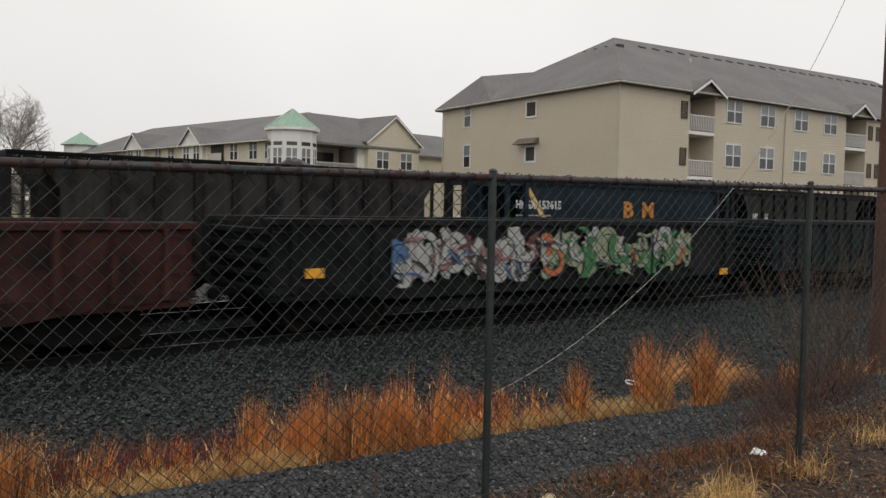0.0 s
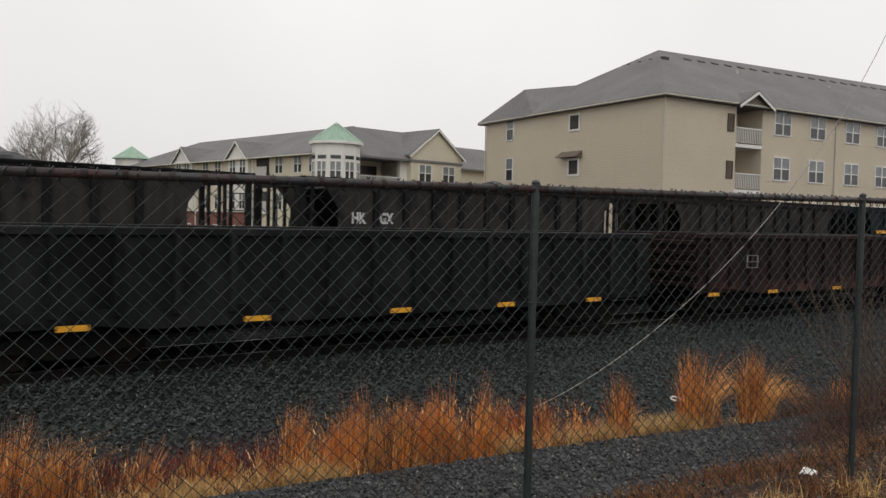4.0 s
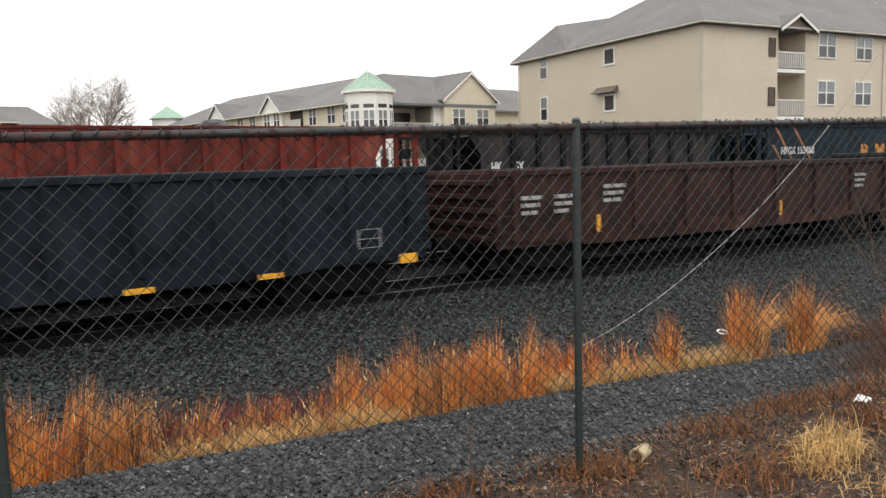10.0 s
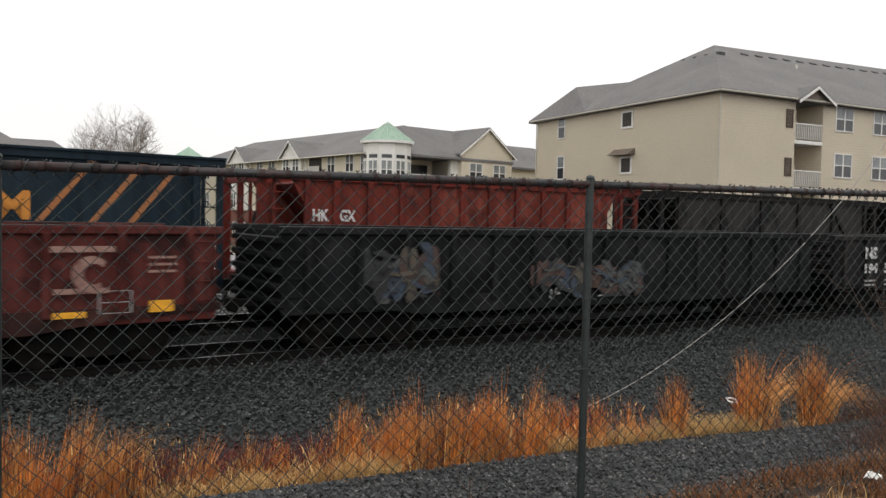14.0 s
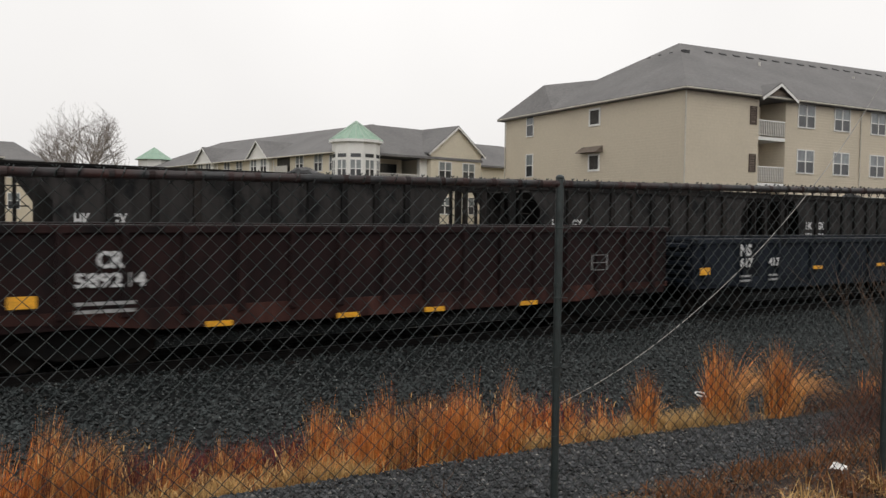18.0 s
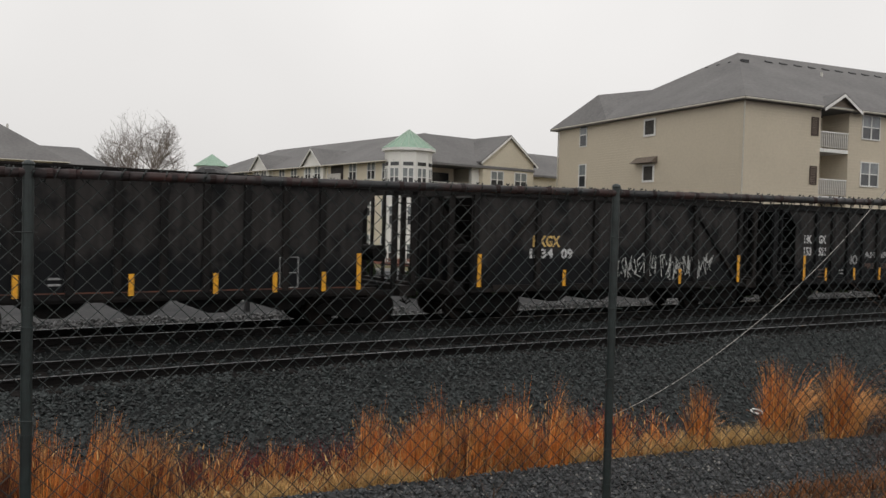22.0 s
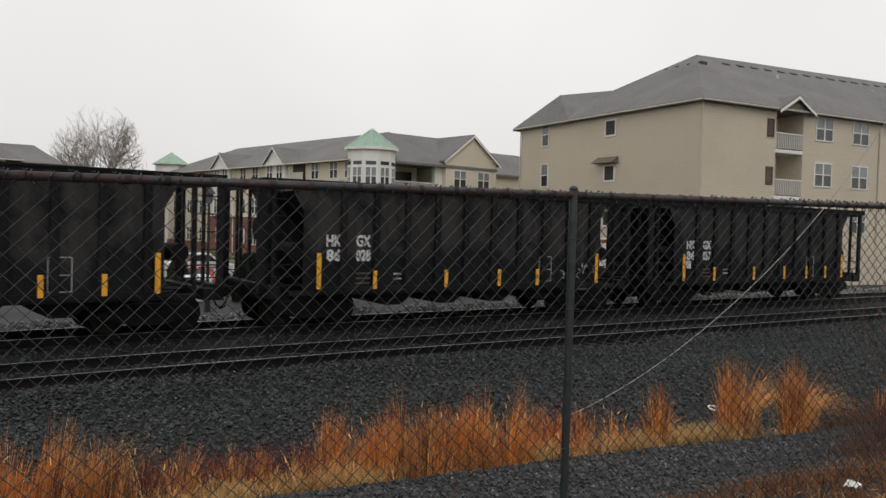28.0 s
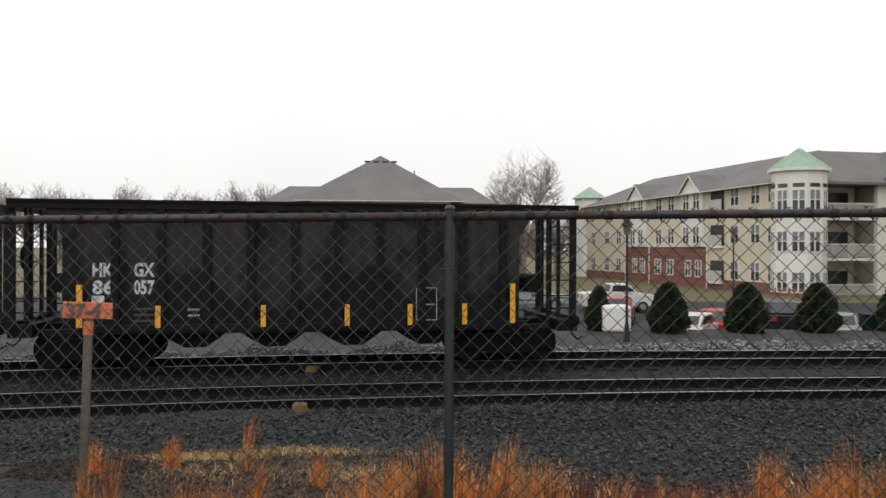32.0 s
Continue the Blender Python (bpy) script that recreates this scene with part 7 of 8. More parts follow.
def build_stones():
    ty = lambda x: np.interp(x, LINES["near"][0][:, 0], LINES["near"][0][:, 1])  # noqa: E731
    ft = lambda x: np.array([foot(q) for q in x])  # noqa: E731
    bk = lambda x: np.array([bank_edge(q) for q in x])  # noqa: E731
    be = lambda x: np.maximum(ft(x) + 0.6, np.array([bed_edge(q) for q in x]) - 0.4)  # noqa: E731
    side = lambda x, r: be(x) + (ty(x) - 0.8 - be(x)) * r.uniform(0, 1, len(x)) ** 0.8  # noqa: E731
    stones("ballast_stones", 62000, (-10, 30), side, 0.033, M_STONE, "wet dark ballast stones beside the track", 3)
    stones("pale_ballast_stones", 9500, (-10, 30), side, 0.022, M_PALESTONE, "paler grey stones among the ballast", 13)
    stones("track_bed_stones", 22000, (-12, 36), lambda x, r: ty(x) + np.where(r.uniform(0, 1, len(x)) < 0.35, r.uniform(-0.6, 0.6, len(x)), r.uniform(0.85, 7.0, len(x))), 0.03, M_STONE, "wet dark ballast between the rails", 4)
    lane = lambda x, r: bk(x) - 0.15 + (ft(x) + 0.1 - bk(x)) * r.uniform(0, 1, len(x))  # noqa: E731
    stones("lane_pebbles", 42000, (-4.5, 9), lane, 0.016, M_PEBBLE, "grey crushed stone of the lane", 5)
    stones("pale_lane_pebbles", 5600, (-4.5, 9), lane, 0.012, M_PALEPEBBLE, "pale stones scattered in the lane", 15)
    stones("lane_pebbles_beyond", 9000, (9, 22), lane, 0.018, M_PEBBLE, "grey crushed stone of the lane", 6)
    stones("lane_pebbles_west", 12000, (-9.5, -3.4), lane, 0.02, M_PEBBLE, "grey crushed stone of the lane", 17)
    fy = lambda x: np.interp(x, LINES["far"][0][:, 0], LINES["far"][0][:, 1])  # noqa: E731
    heap = stones("gravel_windrow", 15000, (-16, 46), lambda x, r: fy(x) + 3.1 + 0.5 * r.normal(0, 1, len(x)), 0.055, M_WINDROW, "pale crushed stone heaped along the far track", 18)
    co = np.empty(len(heap.data.vertices) * 3)
    heap.data.vertices.foreach_get("co", co)
    co = co.reshape(-1, 6, 3)
    mid = co.mean(1)
    lift = 0.5 * np.exp(-((mid[:, 1] - fy(mid[:, 0]) - 3.1) / 0.55) ** 2)
    lift *= np.array([0.75 + 0.5 * noise.noise(Vector((q * 0.55, 3.0, 0))) + 0.25 * noise.noise(Vector((q * 1.7, 8.0, 0))) for q in mid[:, 0]]) * np.random.default_rng(5).uniform(0.5, 1, len(mid))
    co[:, :, 2] += lift[:, None]
    heap.data.vertices.foreach_set("co", co.ravel())
    verge = lambda x, r: ft(x) + (be(x) + 0.5 - ft(x)) * r.uniform(0, 1, len(x))  # noqa: E731
    stones("soil_clods", 9000, (-6.5, 1.2), verge, 0.022, M_CLOD, "dark damp clods and chips of bark in the soil", 41)
    stones("soil_grit", 4500, (-6.5, 1.2), verge, 0.014, M_PEBBLE, "grey grit spread over the soil", 42)
    stones("bank_pebbles", 1500, (0.5, 8), lambda x, r: bk(x) - 1.7 * r.uniform(0, 1, len(x)), 0.011, M_PALEPEBBLE, "small stones on the damp bank", 16)


def bare_tree(name, label, x, y, z, height, spread, seed, trunk=0.2, limbs=10, bark=None, forks=4):
    """A trunk and limbs that fork again and again inside a rounded crown."""
    r = random.Random(seed)
    bark = bark or M_BARK
    root = thing(name, label, "tree", m=pose(x, y, z))
    bm = bmesh.new()
    tube(bm, [(0, 0, -0.2), (0.05, 0, height * 0.18), (0.1, 0.05, height * 0.36)], trunk, 8, trunk * 0.7)
    part("trunk", bm, bark, root)
    mid, up = height * 0.62, height * 0.4

    def inside(p):
        return (p.x * p.x + p.y * p.y) / spread ** 2 + ((p.z - mid) / up) ** 2 < r.uniform(0.85, 1.15)

    def grow(bm, p, d, length, rad, level):
        pts = [p]
        for _ in range(3):
            d = (d + Vector((r.uniform(-0.25, 0.25), r.uniform(-0.25, 0.25), r.uniform(-0.08, 0.14)))).normalized()
            q = pts[-1] + d * length / 3
            if level and not inside(q):
                break
            pts.append(q)
        if len(pts) < 2:
            return
        tube(bm, pts, rad, 4 if level < 2 else 3, rad * 0.55)
        if level < forks:
            for k in range(5 if level < 2 else 4):
                q = pts[r.randrange(1, len(pts))]
                e = (d + Vector((r.uniform(-1, 1), r.uniform(-1, 1), r.uniform(-0.4, 0.5)))).normalized()
                grow(bm, q, e, length * r.uniform(0.55, 0.75), max(rad * 0.52, trunk * 0.035), level + 1)

    for k in range(limbs):
        a = 2 * math.pi * k / limbs + r.uniform(-0.2, 0.2)
        bm = bmesh.new()
        tilt = r.uniform(0.35, 1.5) * spread / height * 3.0
        start = Vector((0.1, 0.05, height * r.uniform(0.22, 0.36)))
        grow(bm, start, Vector((math.cos(a) * tilt, math.sin(a) * tilt, 1)).normalized(), height * 0.34, trunk * 0.42, 0)
        part("limb", bm, bark, root)
    return root


def evergreen_mesh(h, w, seed, cone=False, count=6500):
    """Foliage sprays over an egg or cone, dense at the skin, with a ragged outline."""
    r = np.random.default_rng(seed)
    t = r.uniform(0.0, 1, count) ** (1.35 if cone else 1.1)
    a = r.uniform(0, 2 * math.pi, count)
    egg = np.clip(1 - t, 0, 1) ** 0.5 * np.clip(0.62 + 1.5 * t, 0, 1) * 1.12
    prof = np.where(cone, (1 - t) ** 0.8, egg)
    lump = 1 + 0.1 * np.sin(7 * t * h + 3 * a + seed) + 0.07 * np.sin(15 * t + 5 * a)
    rad = w / 2 * prof * lump * (1 - 0.55 * r.uniform(0, 1, count) ** 2.5)
    c = np.stack([rad * np.cos(a), rad * np.sin(a), t * h], -1)
    out = np.stack([np.cos(a), np.sin(a), 1.3 * np.ones(count)], -1)
    out += r.normal(0, 0.4, (count, 3))
    out /= np.linalg.norm(out, axis=1)[:, None]
    side = np.cross(out, r.normal(0, 1, (count, 3)))
    side /= np.linalg.norm(side, axis=1)[:, None]
    ln = (0.13 * r.uniform(0.5, 1.4, count))[:, None]
    v = np.stack([c - side * ln * 0.4, c + side * ln * 0.4, c + out * ln + side * ln * 0.12, c + out * ln * 0.75 - side * ln * 0.35], 1).reshape(-1, 3)
    f = (np.arange(count)[:, None] * 4 + np.array([[0, 1, 2, 3]])).tolist()
    me = bpy.data.meshes.new("foliage")
    me.from_pydata(v.tolist(), [], f)
    me.materials.append(M_CEDAR)
    return me


def build_plants():
    spots = [(4.4, 33.9, 0.86), (7.15, 33.3, 0.94), (10.4, 33.7, 0.94), (13.5, 34.2, 0.94), (17.0, 34.8, 0.96), (-7.4, 33.2, 0.95)]
    meshes = [evergreen_mesh(2.1, 1.85, s) for s in (1, 2, 3)]
    bm = bmesh.new()
    tube(bm, [(0, 0, -0.15), (0, 0, 1.2)], 0.06, 6, 0.03)
    stem = finish("trunk", bm, M_BARK)
    for k, (x, y, s) in enumerate(spots):
        t = thing("evergreen_shrub", "rounded dark green evergreen shrub beside the parking lot", "shrub", "row of evergreen shrubs", m=pose(x, y, ground_z(x, y) - 0.02, 0, 0, 47 * k))
        part("trunk", stem, None, t)
        part("foliage", meshes[k % 3], None, t, m=Matrix.Diagonal((0.6 if k == 0 else 0.9, 0.6 if k == 0 else 0.9, s, 1)))
    cones = [evergreen_mesh(2.9, 1.9, s, True) for s in (5, 6)]
    for k, (x, y, s) in enumerate([(30.9, 33.2, 1.0), (36.3, 34.2, 1.05), (39.6, 34.6, 1.0), (44.0, 35.0, 1.0)]):
        t = thing("conical_evergreen", "conical dark green evergreen in front of the cream block", "shrub", "conical evergreens by the block", m=pose(x, y, ground_z(x, y) - 0.02, 0, 0, 63 * k))
        part("trunk", stem, None, t)
        part("foliage", cones[k % 2], None, t, m=Matrix.Diagonal((s, s, s, 1)))
    bare_tree("bare_tree", "leafless grey-brown tree behind the apartment houses", 3.5, 90, -1, 15.0, 4.7, 5, 0.24, 12)
    bare_tree("bare_tree", "leafless young tree near the cream block", 38.0, 34.0, -1.0, 5.5, 1.6, 8, 0.06)
    # Haze of distance is put into the pale base colour of this bark.
    far = [mat("haze_paled_far_bark", (0.30, 0.28, 0.27), 0.95, second=(0.24, 0.22, 0.21), scale=1, grain=5, bump=0.0)]
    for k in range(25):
        bare_tree("distant_bare_tree", "leafless tree in the distant woods, its bark paled for haze", -122 + 3.3 * k + 1.6 * math.sin(k * 2.1), 176 + 7 * math.sin(k * 1.3), -2, 18.6 + 1.9 * math.sin(k * 1.7), 4.6 + 0.9 * math.sin(k * 2.9), 30 + k, 0.6, 9, far[0], 3)
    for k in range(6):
        bare_tree("distant_bare_tree", "leafless tree in the distant woods, its bark paled for haze", 0.6 + 1.7 * k + 0.5 * math.sin(k * 2.1), 104 + 4 * math.sin(k * 1.3), -1, 8.4 + 0.7 * math.sin(k * 1.7), 3.4, 70 + k, 0.3, 10, far[0], 3)
    # leafless brush behind the fence
    r = random.Random(9)
    for k, (x, y, s, stems) in enumerate([(7.3, 4.75, 0.95, 9), (8.1, 5.2, 1.2, 12), (6.6, 4.5, 0.6, 7), (8.9, 5.6, 1.3, 12), (9.7, 6.0, 1.35, 10)]):
        t = thing("leafless_shrub", "leafless brown twiggy shrub beside the gravel lane", "shrub", "leafless shrubs by the lane", m=pose(x, y, ground_z(x, y) - 0.03))
        for q in range(stems):
            bm = bmesh.new()
            a, d = r.uniform(0, 6.28), Vector((r.uniform(-0.6, 0.6), r.uniform(-0.6, 0.6), 1)).normalized()
            p = Vector((math.cos(a) * 0.2, math.sin(a) * 0.2, 0))
            pts = [p]
            for _ in range(6):
                d = (d + Vector((r.uniform(-0.28, 0.28), r.uniform(-0.28, 0.28), r.uniform(-0.05, 0.15)))).normalized()
                pts.append(pts[-1] + d * 0.2 * s)
                for _ in range(1 if len(pts) > 2 else 0):
                    e = (d + Vector((r.uniform(-0.9, 0.9), r.uniform(-0.9, 0.9), r.uniform(0, 0.5)))).normalized()
                    ln = r.uniform(0.1, 0.2) * s
                    tube(bm, [pts[-1], pts[-1] + e * ln, pts[-1] + e * 2 * ln + Vector((r.uniform(-0.04, 0.04), 0, 0.04))], 0.003, 3, 0.0012)
            tube(bm, pts, 0.0065, 4, 0.0022)
            part("stem", bm, M_TWIG, t)
    t = thing("sapling", "thin leafless sapling on the bank by the fence", "sapling", m=pose(1.66, 3.24, ground_z(1.66, 3.24)))
    bm = bmesh.new()
    tube(bm, [(0, 0, -0.02), (0.0, 0, 0.15), (0.005, 0, 0.33)], 0.005, 5, 0.002)
    part("stem", bm, M_TWIG, t)
    for k in range(9):
        bm = bmesh.new()
        a, z = k * 2.4, 0.12 + 0.022 * k
        tube(bm, [(0, 0, z), (0.07 * math.cos(a), 0.07 * math.sin(a), z + 0.05), (0.1 * math.cos(a), 0.1 * math.sin(a), z + 0.11)], 0.002, 4, 0.001)
        part("twig", bm, M_TWIG, t)


build_grass()
build_stones()
build_plants()


# ---- parked cars, lamps, marker, cable, litter ----
M_TYRE = mat("tyre_rubber", (0.015, 0.015, 0.015), 0.8, bump=0.1)
M_CHROME = mat("bright_metal", (0.5, 0.5, 0.52), 0.3, 0.9, bump=0.0)
M_CARGLASS = mat("car_glass", (0.02, 0.023, 0.025), 0.06, spec=0.8, bump=0.0)
M_TAIL = mat("tail_lamp_red", (0.4, 0.02, 0.015), 0.3, bump=0.0)
M_LAMPIRON = mat("black_lamp_iron", (0.012, 0.012, 0.013), 0.5, bump=0.05)
M_LANTERN = mat("frosted_lantern", (0.16, 0.16, 0.155), 0.4, bump=0.0)


def car_paint(name, c):
    return mat(name, c, 0.3, 0.2, second=tuple(0.85 * q for q in c), scale=1.5, grain=20, bump=0.0, spec=0.6)


def parked_car(x, y, turn, colour, label, kind="sedan"):
    z = ground_z(x, y)
    root = thing("parked_car", label, "car", "cars on the parking lot", m=pose(x, y, z, 0, 0, turn))
    tall = {"sedan": 0.0, "suv": 0.28, "pickup": 0.25}[kind]
    bm = bmesh.new()
    prism(bm, [(-2.25, 0.35), (2.2, 0.35), (2.28, 0.62 + tall * 0.5), (2.1, 0.82 + tall), (1.1, 0.92 + tall), (-1.6, 0.95 + tall), (-2.25, 0.9 + tall)], -0.88, 0.88)
    part("body", bevelled(bm, 0.06, 2), colour, root)
    bm = bmesh.new()
    if kind == "sedan":
        prof = [(-1.75, 0.95), (-1.15, 1.42), (0.25, 1.44), (1.05, 0.93)]
    elif kind == "suv":
        prof = [(-2.2, 1.2), (-2.0, 1.75), (0.3, 1.78), (1.0, 1.18)]
    else:
        prof = [(-0.6, 1.18), (-0.5, 1.72), (0.55, 1.74), (1.15, 1.16)]
    prism(bm, prof, -0.76, 0.76)
    part("cabin", bevelled(bm, 0.05, 2), colour, root)
    cx = sum(p[0] for p in prof) / 4
    cz = sum(p[1] for p in prof) / 4
    inner = [(cx + (p[0] - cx) * 0.82, cz + (p[1] - cz) * 0.66) for p in prof]
    for yy in (-0.775, 0.765):
        bm = bmesh.new()
        prism(bm, inner, yy, yy + 0.01)
        part("side_window", bm, M_CARGLASS, root)
    for k, (p, q) in enumerate(((prof[0], prof[1]), (prof[2], prof[3]))):
        d = Vector((q[0] - p[0], 0, q[1] - p[1])).normalized()
        nrm = Vector((-d.z, 0, d.x)) if k == 0 else Vector((-d.z, 0, d.x))
        bm = bmesh.new()
        o = Vector((p[0], 0, p[1]))
        o2 = Vector((q[0], 0, q[1]))
        a, b = o.lerp(o2, 0.12), o.lerp(o2, 0.88)
        vs = [bm.verts.new(v) for v in (a + Vector((0, -0.66, 0)) + nrm * 0.012, a + Vector((0, 0.66, 0)) + nrm * 0.012, b + Vector((0, 0.62, 0)) + nrm * 0.012, b + Vector((0, -0.62, 0)) + nrm * 0.012)]
        bm.faces.new(vs)
        part("windscreen" if k else "rear_window", bm, M_CARGLASS, root)
    for wx in (-1.4, 1.4):
        for wy in (-0.8, 0.8):
            bm = bmesh.new()
            bmesh.ops.create_cone(bm, cap_ends=True, segments=18, radius1=0.34, radius2=0.34, depth=0.22, matrix=pose(0, 0, 0, 90))
            w = part("wheel", bm, M_TYRE, root, m=pose(wx, wy, 0.34))
            bm = bmesh.new()
            bmesh.ops.create_cone(bm, cap_ends=True, segments=14, radius1=0.2, radius2=0.2, depth=0.24, matrix=pose(0, 0, 0, 90))
            part("rim", bm, M_CHROME, w)
    for yy in (-0.62, 0.62):
        slab("headlight", root, 2.2, 2.29, yy - 0.2, yy + 0.2, 0.6 + tall * 0.6, 0.76 + tall * 0.6, M_LANTERN)
        slab("tail_light", root, -2.29, -2.2, yy - 0.2, yy + 0.2, 0.7 + tall * 0.6, 0.88 + tall * 0.6, M_TAIL)


def build_cars():
    white, red, black, silver, blue = (car_paint(n, c) for n, c in (("white_car_paint", (0.65, 0.65, 0.65)), ("red_car_paint", (0.4, 0.03, 0.02)), ("black_car_paint", (0.012, 0.014, 0.016)), ("silver_car_paint", (0.3, 0.32, 0.34)), ("blue_car_paint", (0.02, 0.06, 0.25))))
    parked_car(9.0, 36.6, 60, white, "white parked car behind the evergreen shrubs")
    parked_car(10.9, 39.0, 60, red, "red parked car behind the evergreen shrubs")
    parked_car(14.15, 41.0, 82, black, "dark parked sport utility vehicle", "suv")
    parked_car(15.6, 37.4, 70, silver, "silver parked car behind the evergreen shrubs")
    parked_car(7.6, 50.0, 5, white, "white parked pickup on the far lot", "pickup")
    parked_car(6.9, 45.0, 78, red, "red parked car on the lot")
    parked_car(19.2, 38.0, 35, black, "black parked pickup on the lot", "pickup")
    parked_car(27.3, 38.5, 20, black, "black parked pickup in front of the garage", "pickup")
    parked_car(2.0, 45.0, 0, silver, "silver parked car on the far lot")
    parked_car(-1.5, 46.5, 0, black, "dark parked car on the far lot")
    for k, (x, y) in enumerate(((-15.5, 43.0),)):
        parked_car(x, y, 10, (white, silver)[k], ("white", "silver")[k] + " parked car on the far lot")


def street_lamp(x, y, h, goose=False):
    z = ground_z(x, y)
    root = thing("street_lamp", "black iron street lamp on the parking lot", "street lamp", "street lamps on the lot", m=pose(x, y, z))
    bm = bmesh.new()
    tube(bm, [(0, 0, -0.1), (0, 0, h)], 0.06, 8, 0.045)
    part("pole", bm, M_LAMPIRON, root)
    bm = bmesh.new()
    bmesh.ops.create_cone(bm, cap_ends=True, segments=12, radius1=0.13, radius2=0.08, depth=0.7, matrix=pose(0, 0, 0.3))
    part("base", bm, M_LAMPIRON, root)
    if goose:
        bm = bmesh.new()
        tube(bm, [(0, 0, h)] + [(-0.35 + 0.35 * math.cos(a), 0, h + 0.35 * math.sin(a)) for a in [k * math.pi / 6 for k in range(7)]], 0.03, 6)
        part("gooseneck", bm, M_LAMPIRON, root)
        bm = bmesh.new()
        bmesh.ops.create_cone(bm, cap_ends=True, segments=14, radius1=0.28, radius2=0.06, depth=0.25, matrix=pose(-0.7, 0, h - 0.1))
        part("shade", bm, M_LAMPIRON, root)
    else:
        bm = bmesh.new()
        bmesh.ops.create_cone(bm, cap_ends=True, segments=10, radius1=0.11, radius2=0.17, depth=0.4, matrix=pose(0, 0, h + 0.2))
        part("lantern", bm, M_LANTERN, root)
        bm = bmesh.new()
        bmesh.ops.create_cone(bm, cap_ends=True, segments=12, radius1=0.26, radius2=0.03, depth=0.3, matrix=pose(0, 0, h + 0.5))
        part("cap", bm, M_LAMPIRON, root)


def build_small_things():
    street_lamp(4.9, 29.9, 3.95)
    street_lamp(14.1, 48.0, 4.6)
    street_lamp(29.4, 34.6, 5.0, True)
    root = thing("storage_box", "white plastic storage tank beside the lamp", "tank", m=pose(5.05, 33.6, ground_z(5.05, 33.6)))
    bm = bmesh.new()
    box(bm, -0.58, 0.58, -0.5, 0.5, 0, 1.1)
    part("tank_body", bevelled(bm, 0.12, 3), M_TRIM, root, smooth=False)
    root = thing("waste_bin", "dark blue-green waste bin beside the lot", "bin", m=pose(16.2, 35.6, ground_z(16.2, 35.6)))
    bm = bmesh.new()
    box(bm, -0.3, 0.3, -0.3, 0.3, 0, 1.0)
    part("bin_body", bevelled(bm, 0.05, 2), M_PINE, root)
    slab("lid", root, -0.34, 0.34, -0.34, 0.34, 1.0, 1.08, M_PINE)
    # mile marker
    x, y = -4.285, 8.0
    z = ground_z(x, y)
    root = thing("mile_marker", "orange painted board on a grey wooden stake", "sign", m=pose(x, y, z + 0.16, 0, 1.7, 8))
    bm = bmesh.new()
    box(bm, -0.038, 0.038, -0.03, 0.03, -0.4, 2.0)
    part("stake", bevelled(bm, 0.006), M_STAKE, root)
    slab("painted_band", root, -0.041, 0.041, -0.033, 0.033, 1.72, 1.86, M_BOARD)
    bm = bmesh.new()
    box(bm, -0.25, 0.25, -0.05, -0.032, 1.89, 2.06)
    b = part("board", bevelled(bm, 0.006), M_BOARD, root, "faded orange board")
    lettering("37-4", 0.13, b, -0.21, 1.91, -0.056, M_STAKE, "lettering")
    # slack cable from a pole down to the grass
    root = thing("slack_cable", "thin pale slack cable running down into the grass", "cable")
    pts = [Vector((4.05 + u, 6.55, 0.74817 * u ** 0 + 0.14579 * u ** 1 + 0.14842 * u ** 2 + -0.01922 * u ** 3 + 0.00197 * u ** 4)) for u in [6.9 * k / 36 for k in range(37)]]
    bm = bmesh.new()
    tube(bm, pts, 0.0045, 5)
    part("strand", bm, M_STRAND, root)
    root = thing("utility_pole", "dark brown wooden utility pole", "pole", m=pose(11.3, 6.46, 0))
    bm = bmesh.new()
    tube(bm, [(0, 0, -0.5), (0, 0, 9.0)], 0.15, 12, 0.12)
    part("pole", bm, M_TIMBER, root)
    bm = bmesh.new()
    tube(bm, [(-0.37, 0.09, 6.97), (0, -0.12, 6.97)], 0.02, 6)
    part("cable_hook", bm, M_RAIL, root)
    # litter
    def litter(name, label, x, y, bm, ma, up=0.0, turn=0):
        solo(name, bm, ma, label, "litter", m=pose(x, y, ground_z(x, y) + up, 0, 0, turn))

    for x, y, s, t in ((4.36, 3.22, 0.06, 20), (5.95, 8.7, 0.05, 60), (1.35, 8.4, 0.05, 10), (-0.9, 7.4, 0.06, 130), (3.0, 8.9, 0.05, 70), (0.2, 9.6, 0.05, 30)):
        bm = bmesh.new()
        bmesh.ops.create_grid(bm, x_segments=5, y_segments=4, size=1)
        for v in bm.verts:
            v.co = Vector((v.co.x * s, v.co.y * s * 0.6, 0.02 + s * 0.5 * noise.noise(v.co * 1.7 + Vector((x, y, 0)))))
        bmesh.ops.solidify(bm, geom=list(bm.faces), thickness=0.002)
        litter("scrap_of_paper", "crumpled white scrap of paper on the ground", x, y, bm, M_TRIM, 0.02, t)
    bm = bmesh.new()
    ring = [(0.09 * math.cos(k * math.pi / 10), 0.09 * math.sin(k * math.pi / 10), 0.03 + 0.02 * math.sin(k * math.pi / 10)) for k in range(21)]
    tube(bm, ring, 0.014, 6)
    litter("white_ring", "white plastic ring on the ballast", 9.8, 9.85, bm, M_TRIM, 0.03)
    root = thing("clay_pipe_stub", "short beige pipe stub lying on the bank", "pipe", m=pose(2.61, 3.17, ground_z(2.61, 3.17) + 0.035, 0, 0, 28))
    bm = bmesh.new()
    n = 16
    rings = []
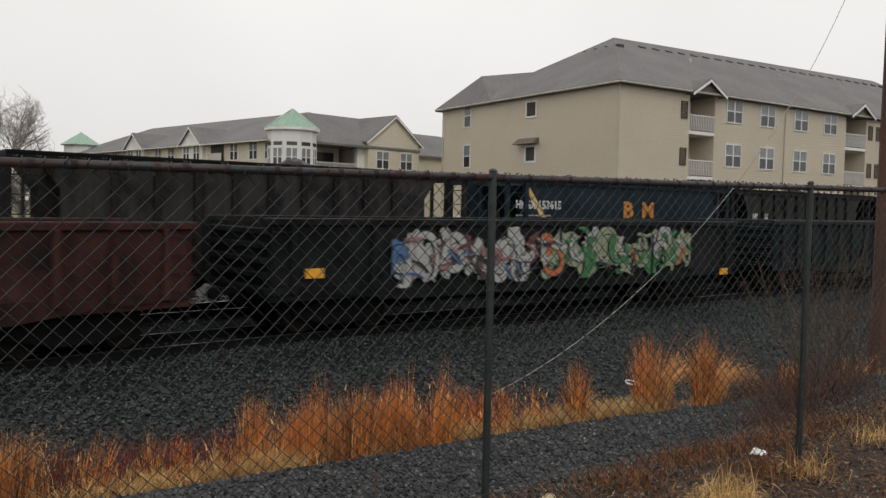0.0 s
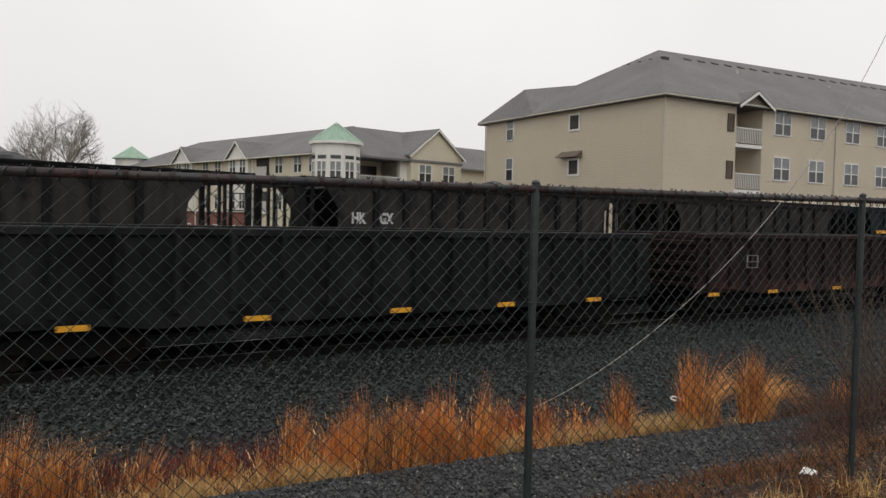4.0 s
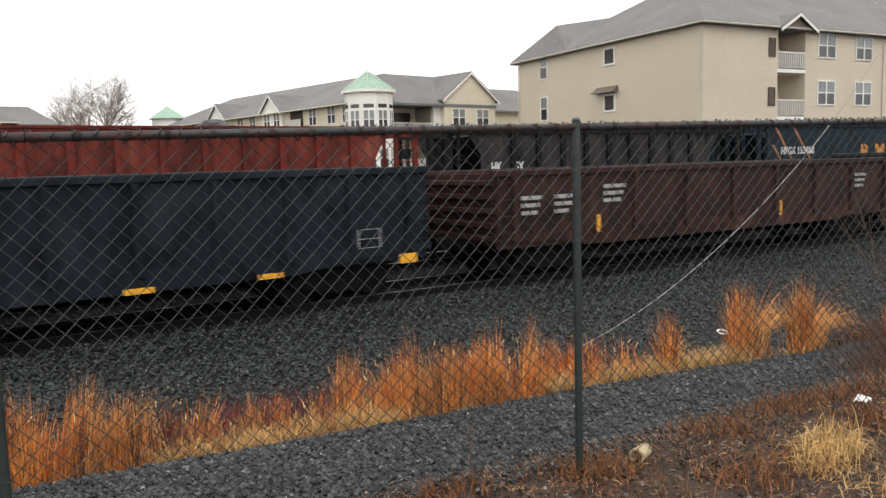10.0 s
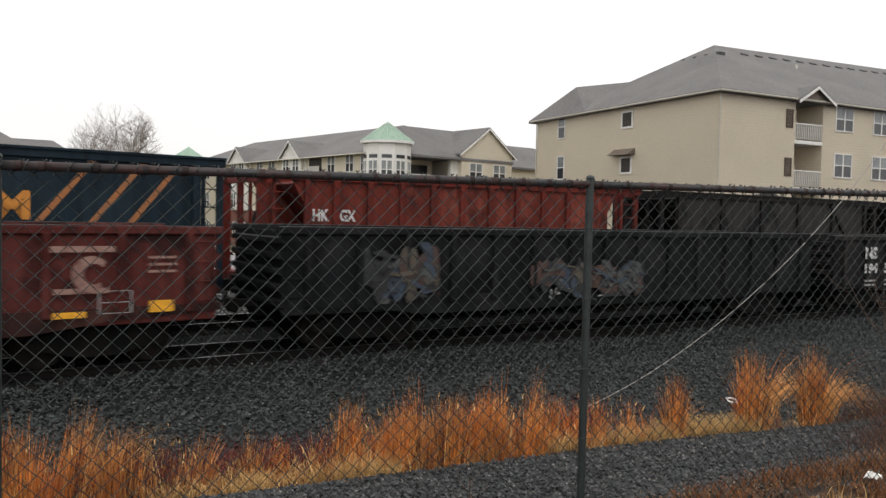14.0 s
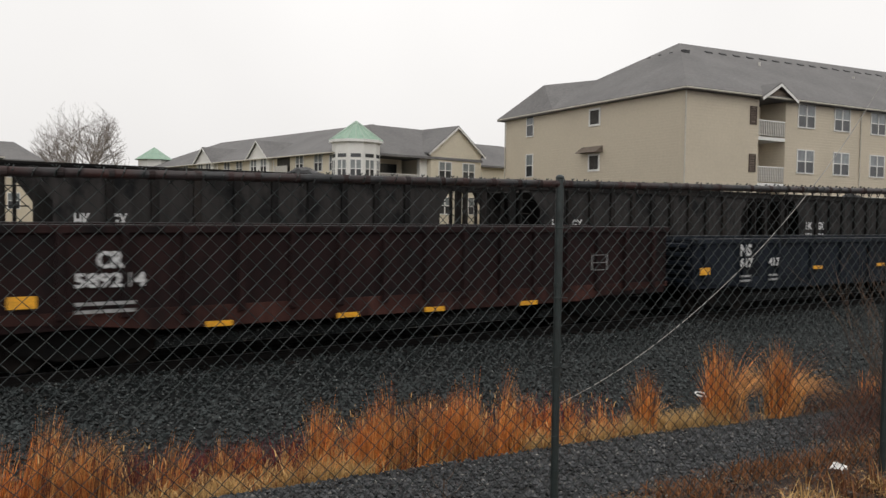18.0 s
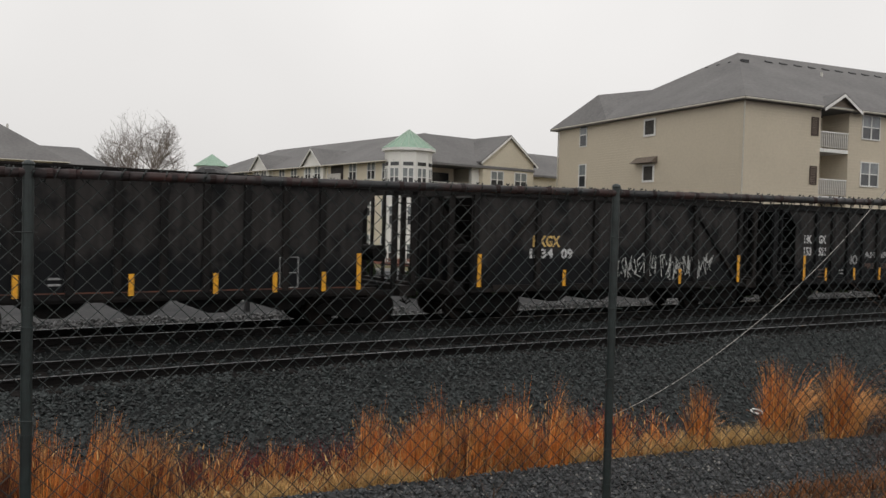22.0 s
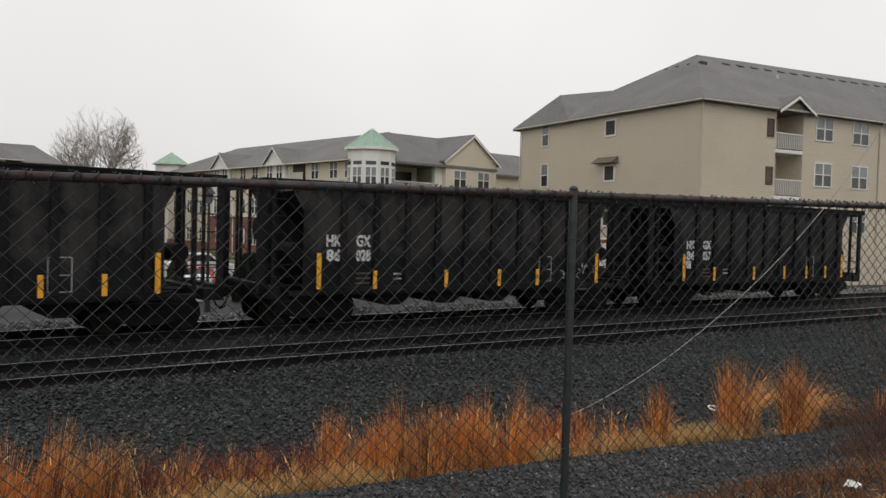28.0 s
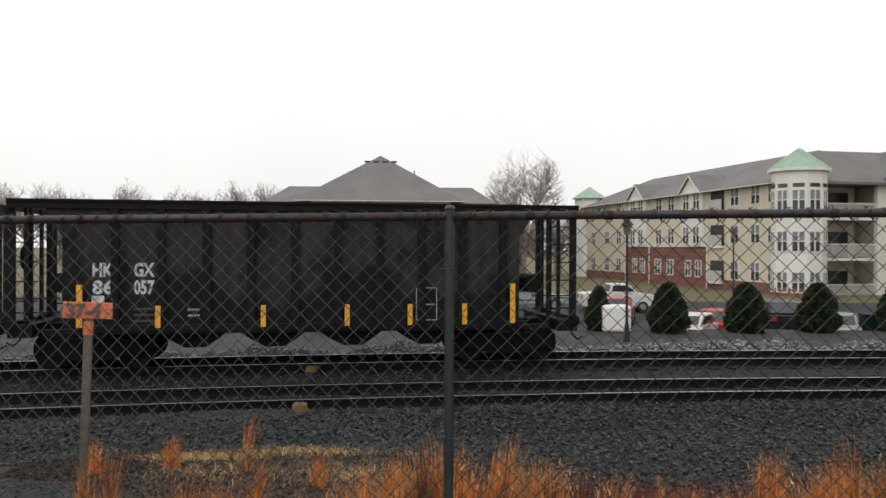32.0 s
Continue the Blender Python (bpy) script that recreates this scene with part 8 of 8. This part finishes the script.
    for xx, rr in ((-0.06, 0.04), (0.06, 0.034), (0.06, 0.026), (-0.06, 0.03)):
        rings.append([bm.verts.new((xx, rr * math.cos(2 * math.pi * k / n), rr * math.sin(2 * math.pi * k / n))) for k in range(n)])
    for i in range(4):
        for k in range(n):
            p, q = rings[i], rings[(i + 1) % 4]
            bm.faces.new((p[k], p[(k + 1) % n], q[(k + 1) % n], q[k]))
    part("pipe_wall", bm, M_CLAY, root)
    for k, (x, y) in enumerate(((2.9, 3.2), (3.4, 3.1))):
        bm = bmesh.new()
        tube(bm, [(0, 0, 0.01), (0.14, 0.02, 0.02), (0.3, 0.0, 0.015), (0.42, 0.05, 0.03)], 0.008, 5, 0.003)
        litter("fallen_stick", "thin dark fallen stick on the bank", x, y, bm, M_TWIG, 0.005, 10 + 20 * k)
    # yellow marks by the rails
    for key, u in (("near", -3.6), ("far", -4.4)):
        c = on_track(key, u)
        bm = bmesh.new()
        box(bm, -0.12, 0.12, -0.1, 0.1, -0.2, 0.02)
        solo("rail_lubricator", bevelled(bm, 0.02), M_OCHRE, "ochre painted box beside the rail", "track box", m=pose(c[0], c[1] - 0.98, -0.05))


M_STAKE = mat("grey_weathered_wood", (0.12, 0.10, 0.085), 0.85, second=(0.07, 0.055, 0.045), scale=5, grain=40, streak=0.8, bump=0.3)
M_BOARD = mat("faded_orange_board", (0.62, 0.17, 0.075), 0.7, second=(0.45, 0.12, 0.06), scale=5, grain=30, bump=0.1)
M_STRAND = mat("pale_cable", (0.30, 0.29, 0.27), 0.6, second=(0.2, 0.19, 0.18), scale=20, grain=60, bump=0.0)
M_TIMBER = mat("creosoted_pole", (0.085, 0.04, 0.026), 0.85, second=(0.045, 0.025, 0.019), scale=3, grain=30, streak=0.85, bump=0.4)
M_CLAY = mat("beige_clay", (0.45, 0.36, 0.22), 0.7, second=(0.3, 0.24, 0.16), scale=8, grain=50, bump=0.1)
M_OCHRE = mat("ochre_paint", (0.17, 0.105, 0.03), 0.8, second=(0.08, 0.055, 0.03), scale=8, grain=40, bump=0.1)
build_cars()
build_small_things()


motions()
